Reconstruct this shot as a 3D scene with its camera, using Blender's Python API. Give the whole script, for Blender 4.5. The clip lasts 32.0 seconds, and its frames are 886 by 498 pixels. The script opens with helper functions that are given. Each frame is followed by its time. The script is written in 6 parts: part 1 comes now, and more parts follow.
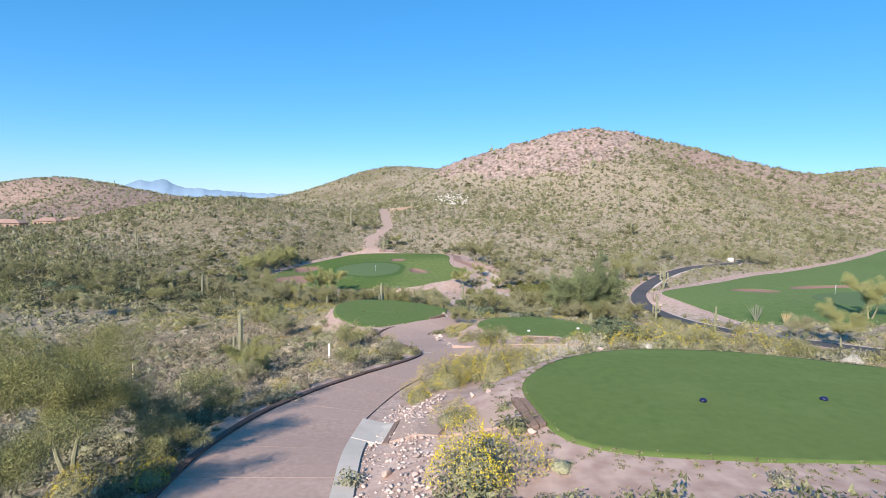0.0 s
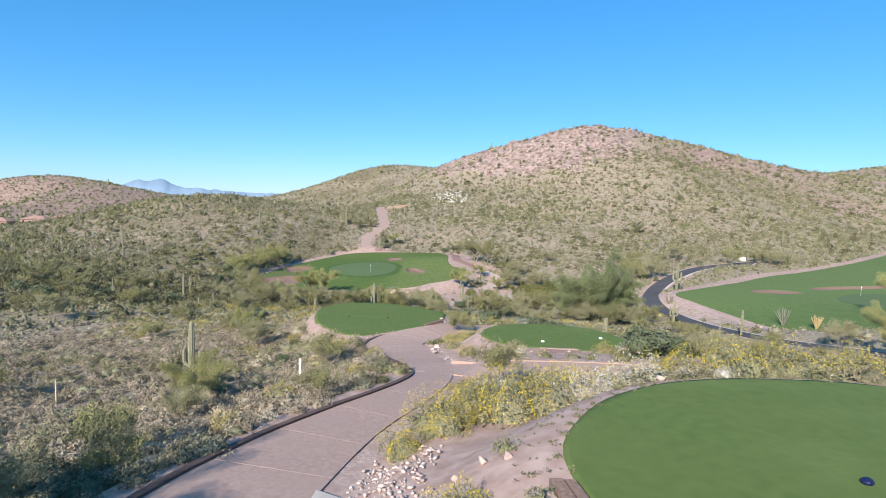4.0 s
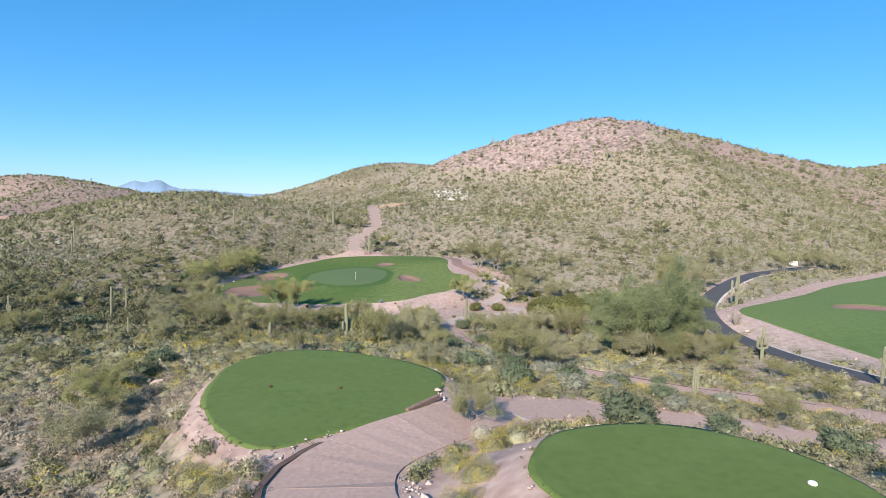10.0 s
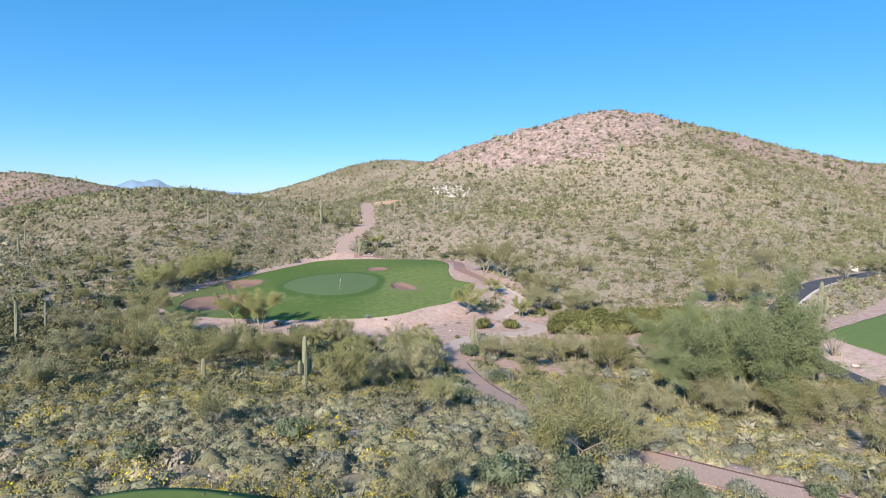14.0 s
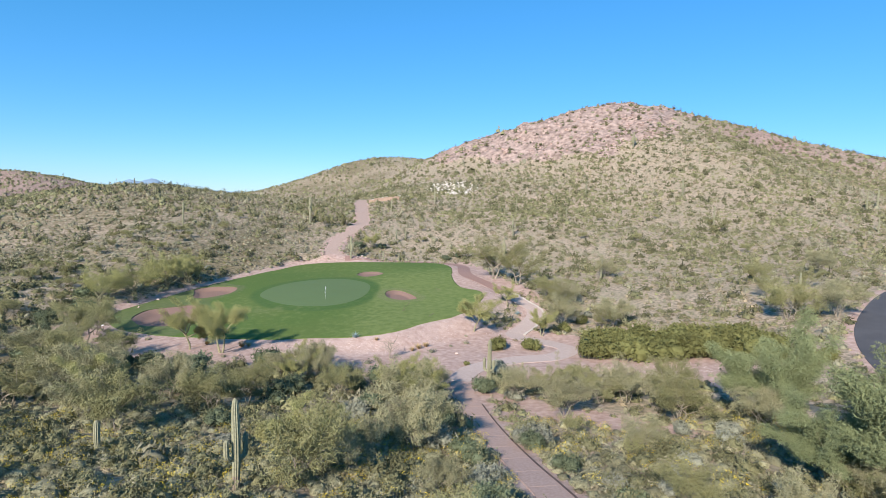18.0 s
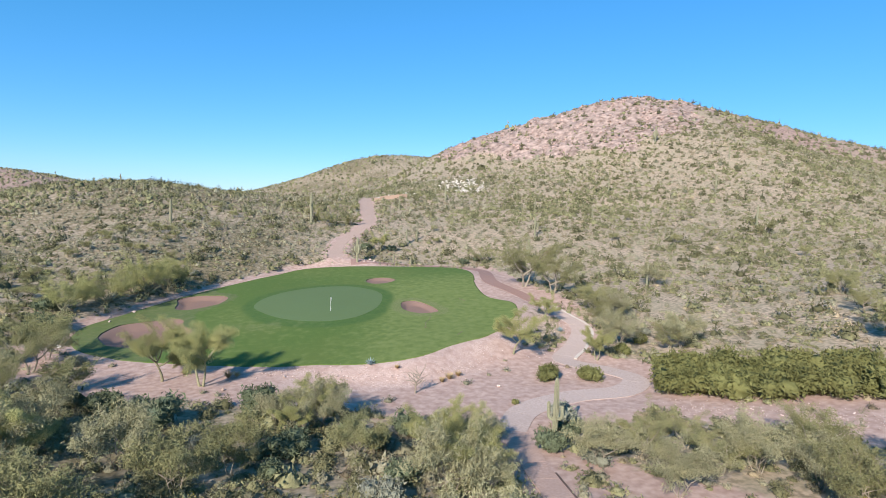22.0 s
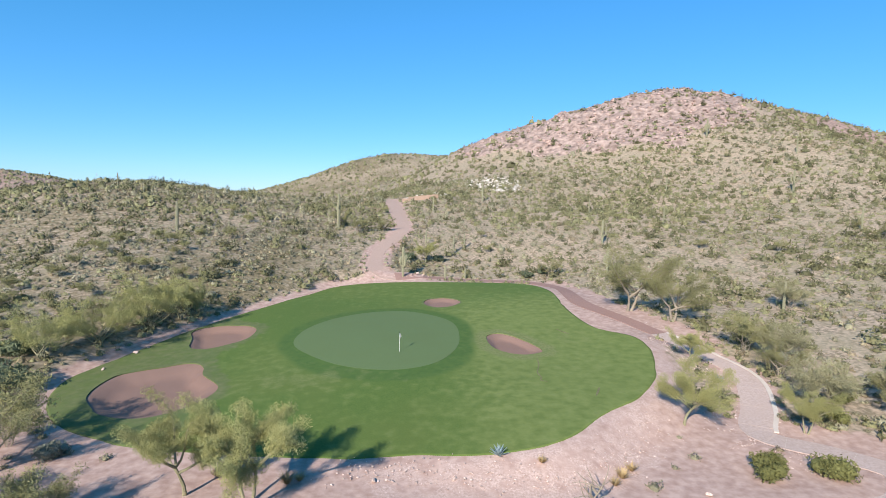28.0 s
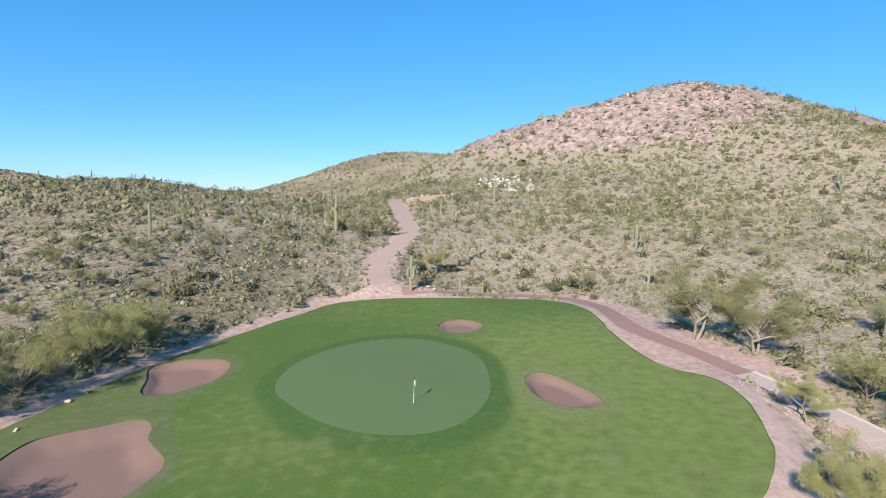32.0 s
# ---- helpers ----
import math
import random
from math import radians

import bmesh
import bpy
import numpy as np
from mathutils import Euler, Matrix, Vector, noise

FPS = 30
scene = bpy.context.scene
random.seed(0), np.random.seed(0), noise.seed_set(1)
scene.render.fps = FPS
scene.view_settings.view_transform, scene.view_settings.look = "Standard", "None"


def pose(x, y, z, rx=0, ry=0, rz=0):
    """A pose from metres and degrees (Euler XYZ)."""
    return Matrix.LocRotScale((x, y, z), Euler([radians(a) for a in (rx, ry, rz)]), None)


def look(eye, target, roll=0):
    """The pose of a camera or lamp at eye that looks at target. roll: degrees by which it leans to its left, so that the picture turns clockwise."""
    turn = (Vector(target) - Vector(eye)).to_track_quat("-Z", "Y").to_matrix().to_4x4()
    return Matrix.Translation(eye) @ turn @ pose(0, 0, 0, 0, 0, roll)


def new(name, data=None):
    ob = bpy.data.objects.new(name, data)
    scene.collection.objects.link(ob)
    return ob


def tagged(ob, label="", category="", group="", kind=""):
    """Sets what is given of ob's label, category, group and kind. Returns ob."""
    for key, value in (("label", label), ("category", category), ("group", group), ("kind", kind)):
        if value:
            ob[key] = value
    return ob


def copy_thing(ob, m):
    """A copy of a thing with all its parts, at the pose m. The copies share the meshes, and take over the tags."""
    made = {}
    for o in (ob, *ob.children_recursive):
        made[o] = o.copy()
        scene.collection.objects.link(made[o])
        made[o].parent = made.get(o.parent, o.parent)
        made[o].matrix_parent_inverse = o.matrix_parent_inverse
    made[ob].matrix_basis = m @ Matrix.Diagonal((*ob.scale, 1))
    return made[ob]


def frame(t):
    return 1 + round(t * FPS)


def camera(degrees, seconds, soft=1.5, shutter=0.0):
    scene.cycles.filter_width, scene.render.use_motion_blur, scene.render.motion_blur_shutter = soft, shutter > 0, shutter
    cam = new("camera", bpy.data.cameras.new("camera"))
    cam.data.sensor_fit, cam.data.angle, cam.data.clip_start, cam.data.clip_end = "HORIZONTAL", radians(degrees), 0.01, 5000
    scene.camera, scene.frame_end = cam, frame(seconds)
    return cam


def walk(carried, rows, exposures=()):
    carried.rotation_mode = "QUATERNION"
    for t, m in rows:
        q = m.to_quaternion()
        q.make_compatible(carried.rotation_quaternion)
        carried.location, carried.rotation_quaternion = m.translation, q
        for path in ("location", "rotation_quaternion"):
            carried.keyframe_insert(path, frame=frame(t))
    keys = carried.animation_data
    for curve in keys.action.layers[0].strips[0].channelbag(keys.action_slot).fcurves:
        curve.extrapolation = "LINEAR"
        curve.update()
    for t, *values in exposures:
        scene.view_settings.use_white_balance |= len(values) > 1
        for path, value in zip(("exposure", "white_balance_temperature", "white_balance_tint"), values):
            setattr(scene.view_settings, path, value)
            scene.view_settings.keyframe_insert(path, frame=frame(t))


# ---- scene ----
cam = camera(77.6, 32.0, soft=0.65)
PATH = [
    (0, (-1.582, 3.468, 7.669), (-1.473, 5.457, 7.49), 1.7),
    (3, (-1.234, 9.588, 6.723), (-1.121, 11.577, 6.544), 1.8),
    (6, (-0.227, 18.345, 6.119), (-0.114, 20.334, 5.943), 1.7),
    (7.5, (0.279, 24.963, 6.045), (0.392, 26.952, 5.866), 1.7),
    (9, (0.422, 32.828, 5.428), (0.538, 34.817, 5.251), 1.7),
    (11, (0.85, 43.852, 4.442), (0.967, 45.841, 4.266), 1.5),
    (13, (1.33, 54.81, 3.718), (1.45, 56.799, 3.542), 1.6),
    (14.5, (1.719, 62.667, 3.689), (1.839, 64.655, 3.511), 1.6),
    (17, (2.002, 74.178, 2.913), (2.126, 76.166, 2.734), 1.6),
    (19, (1.324, 82.509, 2.286), (1.448, 84.497, 2.108), 1.6),
    (21, (-0.304, 90.502, 1.749), (-0.178, 92.49, 1.571), 1.7),
    (23, (-2.918, 98.082, 1.604), (-2.792, 100.07, 1.426), 1.6),
    (25, (-6.147, 105.707, 1.468), (-6.021, 107.695, 1.291), 1.5),
    (28, (-12.88, 117.037, 1.694), (-12.748, 119.024, 1.515), 1.4),
    (30, (-14.556, 125.15, 1.704), (-14.426, 127.138, 1.525), 1.4),
    (32, (-14.433, 133.269, 1.846), (-14.299, 135.256, 1.666), 1.4),
]
walk(cam, [(t, look(eye, target, roll)) for t, eye, target, roll in PATH])

from mathutils.geometry import delaunay_2d_cdt

# ---- light ----
TO_SUN = Vector((-0.42, -0.76, 0.495)).normalized()
world = bpy.data.worlds.new("desert_sky")
scene.world = world
world.use_nodes = True
sky = world.node_tree.nodes.new("ShaderNodeTexSky")
sky.sky_type = "NISHITA"
sky.sun_disc = False
sky.sun_elevation = math.asin(TO_SUN.z)
sky.sun_rotation = math.atan2(TO_SUN.x, TO_SUN.y)
sky.altitude = 1500
sky.air_density, sky.dust_density, sky.ozone_density = 1.0, 0.0, 2.5
back = world.node_tree.nodes["Background"]
back.inputs["Strength"].default_value = 0.112
clear = world.node_tree.nodes.new("ShaderNodeHueSaturation")
clear.inputs["Saturation"].default_value = 1.2
world.node_tree.links.new(sky.outputs["Color"], clear.inputs["Color"])
blue = world.node_tree.nodes.new("ShaderNodeMix")
blue.data_type, blue.blend_type = "RGBA", "MULTIPLY"
blue.inputs[0].default_value, blue.inputs[7].default_value = 1.0, (0.68, 0.95, 1.17, 1)
world.node_tree.links.new(clear.outputs["Color"], blue.inputs[6])
# the hazier, evenly blue air of the valley: each colour's rise towards the horizon is gentler
apart, joined = world.node_tree.nodes.new("ShaderNodeSeparateColor"), world.node_tree.nodes.new("ShaderNodeCombineColor")
world.node_tree.links.new(blue.outputs[2], apart.inputs[0])
for k, (power, gain) in enumerate(((0.86, 0.85), (0.60, 1.62), (0.70, 1.77))):
    up, times = world.node_tree.nodes.new("ShaderNodeMath"), world.node_tree.nodes.new("ShaderNodeMath")
    up.operation, times.operation = "POWER", "MULTIPLY"
    up.inputs[1].default_value, times.inputs[1].default_value = power, gain
    world.node_tree.links.new(apart.outputs[k], up.inputs[0])
    world.node_tree.links.new(up.outputs[0], times.inputs[0])
    world.node_tree.links.new(times.outputs[0], joined.inputs[k])
world.node_tree.links.new(joined.outputs[0], back.inputs["Color"])
sun = new("sun", bpy.data.lights.new("sun", "SUN"))
sun.data.energy, sun.data.angle, sun.data.color = 5.4, radians(0.53), (1.0, 0.89, 0.785)
sun.matrix_world = look(TO_SUN * 300, (0, 0, 0))
scene.view_settings.exposure = 0.51


# ---- materials ----
def material(name, dark, light, third=None, coarse=1.5, fine=14.0, bump=0.3, rough=0.9, island=0.0, each=0.0, tint=False, spec=0.25, third_most=0.6, crisp=False):
    """A surface of two or three colours, mixed by coarse and fine noise at true size; each: shade from thing to thing; island: from piece to piece."""
    m = bpy.data.materials.new(name)
    m.use_nodes = True
    nt = m.node_tree
    n, ln = nt.nodes, nt.links
    b = n["Principled BSDF"]
    b.inputs["Roughness"].default_value = rough
    b.inputs["Specular IOR Level"].default_value = spec
    geo = n.new("ShaderNodeNewGeometry")

    def noise_at(scale, detail=4.0):
        t = n.new("ShaderNodeTexNoise")
        t.inputs["Scale"].default_value, t.inputs["Detail"].default_value = scale, detail
        ln.new(geo.outputs["Position"], t.inputs["Vector"])
        return t.outputs["Fac"]

    def mix(fac, a, c, kind="MIX"):
        x = n.new("ShaderNodeMix")
        x.data_type, x.blend_type = "RGBA", kind
        for key, v in ((0, fac), (6, a), (7, c)):
            if isinstance(v, (int, float)):
                x.inputs[key].default_value = v
            elif isinstance(v, tuple):
                x.inputs[key].default_value = (*v, 1)
            else:
                ln.new(v, x.inputs[key])
        return x.outputs[2]

    def spread(fac, lo, hi):
        r = n.new("ShaderNodeMapRange")
        r.inputs[1].default_value, r.inputs[2].default_value = lo, hi
        ln.new(fac, r.inputs[0])
        return r.outputs[0]

    f = noise_at(fine)
    col = mix(spread(f, 0.38, 0.62) if crisp else spread(f, 0.3, 0.7), dark, light)
    if third:
        over = mix(spread(noise_at(coarse), 0.40, 0.64), (0.0, 0.0, 0.0), (third_most,) * 3)
        col = mix(over, col, third)
    else:
        col = mix(0.5, col, mix(spread(noise_at(coarse), 0.35, 0.65), dark, light))
    if island or each:
        src = geo.outputs["Random Per Island"] if island else n.new("ShaderNodeObjectInfo").outputs["Random"]
        hv = n.new("ShaderNodeHueSaturation")
        r = n.new("ShaderNodeMapRange")
        a = island or each
        r.inputs[3].default_value, r.inputs[4].default_value = 1 - a, 1 + a
        ln.new(src, r.inputs[0])
        ln.new(r.outputs[0], hv.inputs["Value"])
        ln.new(col, hv.inputs["Color"])
        col = hv.outputs["Color"]
    if tint:
        at = n.new("ShaderNodeAttribute")
        at.attribute_name = "tint"
        col = mix(1.0, col, at.outputs["Color"], "MULTIPLY")
    ln.new(col, b.inputs["Base Color"])
    if bump:
        bp = n.new("ShaderNodeBump")
        bp.inputs["Strength"].default_value, bp.inputs["Distance"].default_value = bump, 0.05
        ln.new(f, bp.inputs["Height"])
        ln.new(bp.outputs["Normal"], b.inputs["Normal"])
    return m


def zoned(m, zones, soft=0.15):
    """Lay other surfaces over a material where a zone of the mesh says so: (attribute, dark, light, scale)."""
    nt = m.node_tree
    n, ln = nt.nodes, nt.links
    b = n["Principled BSDF"]
    col = b.inputs["Base Color"].links[0].from_socket
    geo = n.new("ShaderNodeNewGeometry")
    for name, dark, light, scale in zones:
        at = n.new("ShaderNodeAttribute")
        at.attribute_name = name
        t = n.new("ShaderNodeTexNoise")
        t.inputs["Scale"].default_value, t.inputs["Detail"].default_value = scale, 6
        ln.new(geo.outputs["Position"], t.inputs["Vector"])
        r = n.new("ShaderNodeMapRange")
        r.inputs[1].default_value, r.inputs[2].default_value = 0.32, 0.68
        ln.new(t.outputs["Fac"], r.inputs[0])
        own = n.new("ShaderNodeMix")
        own.data_type = "RGBA"
        own.inputs[6].default_value, own.inputs[7].default_value = (*dark, 1), (*light, 1)
        ln.new(r.outputs[0], own.inputs[0])
        # a ragged edge between the two surfaces
        t2 = n.new("ShaderNodeTexNoise")
        t2.inputs["Scale"].default_value, t2.inputs["Detail"].default_value = 0.9, 5
        ln.new(geo.outputs["Position"], t2.inputs["Vector"])
        ad = n.new("ShaderNodeMath")
        ad.operation = "ADD"
        ln.new(at.outputs["Fac"], ad.inputs[0])
        ln.new(t2.outputs["Fac"], ad.inputs[1])
        e = n.new("ShaderNodeMapRange")
        e.inputs[1].default_value, e.inputs[2].default_value = 1 - soft, 1 + soft
        ln.new(ad.outputs[0], e.inputs[0])
        x = n.new("ShaderNodeMix")
        x.data_type = "RGBA"
        ln.new(e.outputs[0], x.inputs[0])
        ln.new(col, x.inputs[6])
        ln.new(own.outputs[2], x.inputs[7])
        col = x.outputs[2]
    ln.new(col, b.inputs["Base Color"])
    return m


def cragged(m):
    """Deep cracks and broken faces where the mesh says rock."""
    n, ln = m.node_tree.nodes, m.node_tree.links
    b = n["Principled BSDF"]
    geo, at = n.new("ShaderNodeNewGeometry"), n.new("ShaderNodeAttribute")
    at.attribute_name = "rock"
    t, v = n.new("ShaderNodeTexNoise"), n.new("ShaderNodeTexVoronoi")
    t.inputs["Scale"].default_value, t.inputs["Detail"].default_value = 0.6, 9
    v.feature = "DISTANCE_TO_EDGE"
    v.inputs["Scale"].default_value = 0.3
    warp = n.new("ShaderNodeVectorMath")
    warp.operation = "MULTIPLY_ADD"
    warp.inputs[1].default_value = (5, 5, 5)
    ln.new(geo.outputs["Position"], t.inputs["Vector"])
    ln.new(t.outputs["Color"], warp.inputs[0])
    ln.new(geo.outputs["Position"], warp.inputs[2])
    ln.new(warp.outputs[0], v.inputs["Vector"])
    edge, total, masked = n.new("ShaderNodeMapRange"), n.new("ShaderNodeMath"), n.new("ShaderNodeMath")
    edge.inputs[2].default_value = 0.06
    edge.inputs[4].default_value = 0.1
    masked.operation = "MULTIPLY"
    ln.new(v.outputs["Distance"], edge.inputs[0])
    ln.new(edge.outputs[0], total.inputs[0])
    ln.new(t.outputs["Fac"], total.inputs[1])
    ln.new(total.outputs[0], masked.inputs[0])
    ln.new(at.outputs["Fac"], masked.inputs[1])
    bp = n.new("ShaderNodeBump")
    bp.inputs["Strength"].default_value, bp.inputs["Distance"].default_value = 1.0, 0.9
    ln.new(masked.outputs[0], bp.inputs["Height"])
    ln.new(b.inputs["Normal"].links[0].from_socket, bp.inputs["Normal"])
    ln.new(bp.outputs["Normal"], b.inputs["Normal"])


# the plain's dark blue stands in for haze over distant earth
EARTH = zoned(material("stony_earth", (0.195, 0.162, 0.11), (0.43, 0.345, 0.262), (0.275, 0.245, 0.168), coarse=0.25, fine=1.9, bump=0.6, crisp=True),
              [("soil", (0.335, 0.228, 0.19), (0.485, 0.36, 0.307), 1.4), ("gravel", (0.36, 0.26, 0.22), (0.58, 0.45, 0.395), 6.0),
               ("brush", (0.085, 0.078, 0.042), (0.26, 0.21, 0.13), 1.7), ("ruddy", (0.20, 0.135, 0.112), (0.40, 0.285, 0.24), 0.35), ("rock", (0.185, 0.136, 0.115), (0.46, 0.355, 0.305), 0.4),
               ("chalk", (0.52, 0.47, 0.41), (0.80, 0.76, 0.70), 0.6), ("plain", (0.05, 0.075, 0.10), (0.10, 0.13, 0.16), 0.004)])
cragged(EARTH)
TEE_TURF = zoned(material("tee_turf", (0.087, 0.134, 0.034), (0.115, 0.166, 0.043), (0.108, 0.148, 0.041), coarse=0.22, fine=2.2, bump=0.12),
                 [("worn", (0.112, 0.166, 0.046), (0.150, 0.205, 0.066), 6.0)], soft=0.4)
# the darkest green here carries the slope shading painted round the putting surface
ROUGH_TURF = zoned(material("lawn_turf", (0.062, 0.112, 0.022), (0.092, 0.146, 0.032), (0.100, 0.138, 0.033), coarse=0.10, fine=7, bump=0.15),
                   [("pale", (0.112, 0.155, 0.040), (0.158, 0.202, 0.060), 0.9), ("dark_turf", (0.052, 0.104, 0.023), (0.066, 0.122, 0.028), 1.2), ("fringe", (0.092, 0.120, 0.046), (0.135, 0.152, 0.066), 1.3), ("worn", (0.120, 0.150, 0.048), (0.185, 0.205, 0.085), 4.0)], soft=0.32)
FAIRWAY_TURF = zoned(material("fairway_turf", (0.105, 0.160, 0.048), (0.140, 0.200, 0.062), (0.125, 0.170, 0.055), coarse=0.05, fine=1.5, bump=0.1),
                     [("dark_turf", (0.085, 0.142, 0.040), (0.105, 0.162, 0.048), 0.3)])
PUTT_TURF = material("putting_turf", (0.094, 0.146, 0.058), (0.110, 0.160, 0.066), (0.100, 0.146, 0.058), coarse=0.25, fine=6, bump=0.04)
SAND = material("bunker_sand", (0.185, 0.118, 0.094), (0.25, 0.162, 0.132), (0.215, 0.14, 0.113), coarse=0.5, fine=22, bump=0.4)
CONCRETE = material("pink_concrete", (0.355, 0.245, 0.203), (0.455, 0.33, 0.28), (0.40, 0.285, 0.24), coarse=0.35, fine=5, bump=0.08, each=0.04)
WORN_CONCRETE = material("worn_grey_concrete", (0.39, 0.305, 0.265), (0.51, 0.41, 0.365), (0.44, 0.35, 0.31), coarse=0.35, fine=5, bump=0.1, each=0.03)
PALE_CONCRETE = material("pale_concrete", (0.48, 0.425, 0.37), (0.60, 0.54, 0.48), coarse=0.8, fine=18, bump=0.12)
KERB = material("dark_kerb", (0.09, 0.06, 0.05), (0.16, 0.11, 0.095), coarse=1.0, fine=14, bump=0.4)
DIRT_TRACK = material("dirt_track", (0.33, 0.235, 0.19), (0.45, 0.34, 0.285), (0.38, 0.28, 0.23), coarse=0.4, fine=10, bump=0.5)
RED_DIRT = material("red_dirt", (0.255, 0.158, 0.13), (0.345, 0.222, 0.185), (0.30, 0.19, 0.158), coarse=0.4, fine=6, bump=0.4)
ASPHALT = material("asphalt", (0.062, 0.062, 0.068), (0.095, 0.095, 0.102), coarse=0.3, fine=12, bump=0.2)


# ---- builders ----
def link_mesh(name, verts, faces, mat, parent=None, label="", smooth_faces=False, floats=None):
    me = bpy.data.meshes.new(name)
    if isinstance(faces, np.ndarray):
        k = faces.shape[1]
        me.vertices.add(len(verts))
        me.vertices.foreach_set("co", np.asarray(verts, np.float32).ravel())
        me.loops.add(faces.size)
        me.loops.foreach_set("vertex_index", faces.astype(np.int32).ravel())
        me.polygons.add(len(faces))
        me.polygons.foreach_set("loop_start", np.arange(0, faces.size, k, dtype=np.int32))
        me.update(calc_edges=True)
    else:
        me.from_pydata([tuple(v) for v in verts], [], faces)
    if smooth_faces:
        me.polygons.foreach_set("use_smooth", np.ones(len(me.polygons), bool))
    for key, values in (floats or {}).items():
        a = me.attributes.new(key, "FLOAT", "POINT")
        a.data.foreach_set("value", np.asarray(values, np.float32))
    me.materials.append(mat)
    ob = new(name, me)
    if parent is not None:
        ob.parent = parent
    if label:
        ob["label"] = label
    return ob


def part(name, bm, mat, parent, label=""):
    me = bpy.data.meshes.new(name)
    bm.to_mesh(me)
    bm.free()
    me.materials.append(mat)
    ob = new(name, me)
    ob.parent = parent
    if label:
        ob["label"] = label
    return ob
# ==== land: the lie of the ground, as broad swells of (x, y, radius, height) over a level of -9 m ====
BROAD = [(-700, 840, 220, -12.38), (-540, 180, 120, -10.63), (-300, 340, 120, -9.30), (180, 500, 120, 70.47), (500, 500, 120, 62.52), (-220, 660, 120, 9.90)]
HILLS = [(515, 85, 70, 3.83), (-250, 130, 70, -9.35), (335, 355, 70, 9.56), (425, 400, 70, -10.07), (245, 535, 70, -32.50), (155, 535, 70, -11.61), (-250, 535, 70, -17.49), (-340, 580, 70, 12.41), (-25, 670, 70, 45.26), (-430, 670, 70, 34.15), (110, 670, 70, 14.38), (695, 715, 70, 15.28), (-295, 805, 70, -18.54), (20, 805, 70, -6.35), (290, 805, 70, -3.57), (605, 895, 70, -16.08), (-610, 895, 70, -10.17)]
SLOPES = [(0, -112, 42, 9.35), (-56, -56, 42, 5.08), (168, -56, 42, 9.63), (-168, -56, 42, 3.25), (28, 0, 42, 11.43), (-140, 28, 42, -2.37), (-112, 140, 42, -4.51), (0, 168, 42, -10.53), (140, 168, 42, -3.43), (252, 252, 42, -9.52), (-112, 308, 42, 15.56), (140, 308, 42, 11.05), (0, 336, 42, 6.17), (112, 420, 42, 24.77), (-56, 420, 42, -12.76), (196, 420, 42, 12.38), (28, 448, 42, 12.22)]
FOLDS = [(56, 94, 26, -4.36), (-106, 220, 26, -4.84)]
HOLLOWS = [(44, -8, 16, -2.30), (8, -8, 16, -2.09), (-64, 28, 16, -3.94), (68, 28, 16, -1.15), (44, 28, 16, -1.06), (-52, 40, 16, 6.07), (56, 52, 16, -1.15), (-28, 52, 16, -2.83), (92, 64, 16, -1.79), (-4, 76, 16, 1.17), (32, 76, 16, -1.17), (-52, 76, 16, -1.66), (68, 88, 16, 2.81), (-28, 88, 16, -0.71), (-40, 100, 16, -0.13), (104, 112, 16, -2.37), (20, 124, 16, -1.81), (-16, 124, 16, -1.38), (-52, 136, 16, -2.10), (116, 136, 16, -1.16)]
HOLLOWS_B = [(-52, 160, 16, -2.28), (44, 160, 16, -2.16), (68, 160, 16, 1.17), (-4, 184, 16, 2.64), (20, 196, 16, 1.49), (-52, 196, 16, -1.59), (-28, 208, 16, -1.68), (44, 208, 16, -2.09), (-64, 220, 16, 2.51), (8, 232, 16, -3.77)]
CRESTS = [(125, 345, 34, 8.77), (180, 345, 34, -3.09), (235, 345, 34, -1.27), (15, 400, 34, 2.52), (70, 400, 34, 3.84), (125, 400, 34, 5.46), (180, 400, 34, 1.19), (-40, 455, 34, -1.75), (15, 455, 34, 3.01), (70, 455, 34, -2.02), (125, 455, 34, -17.86), (180, 455, 34, -6.2), (235, 455, 34, -1.65), (-330, 560, 60, 12.65), (-420, 560, 60, -32.03), (20, 640, 45, -4.6), (70, 600, 45, 2.76), (-110, 560, 45, -3.0)]
LAND = np.array(BROAD + HILLS + SLOPES + FOLDS + HOLLOWS + HOLLOWS_B + CRESTS)


def smooth(u):
    u = np.clip(u, 0.0, 1.0)
    return u * u * (3 - 2 * u)


def spline(points, closed=True, step=0.6):
    """A smooth line through the points, at about even steps."""
    p = np.array(points, float)
    n = len(p)
    out = []
    for i in range(n if closed else n - 1):
        if closed:
            a, b, c, d = p[i - 1], p[i], p[(i + 1) % n], p[(i + 2) % n]
        else:
            a, b, c, d = p[max(i - 1, 0)], p[i], p[i + 1], p[min(i + 2, n - 1)]
        k = max(int(np.linalg.norm(c - b) / step), 1)
        for t in np.arange(k) / k:
            out.append(0.5 * (2 * b + (c - a) * t + (2 * a - 5 * b + 4 * c - d) * t**2 + (3 * b - a - 3 * c + d) * t**3))
    if not closed:
        out.append(p[-1])
    return np.array(out)


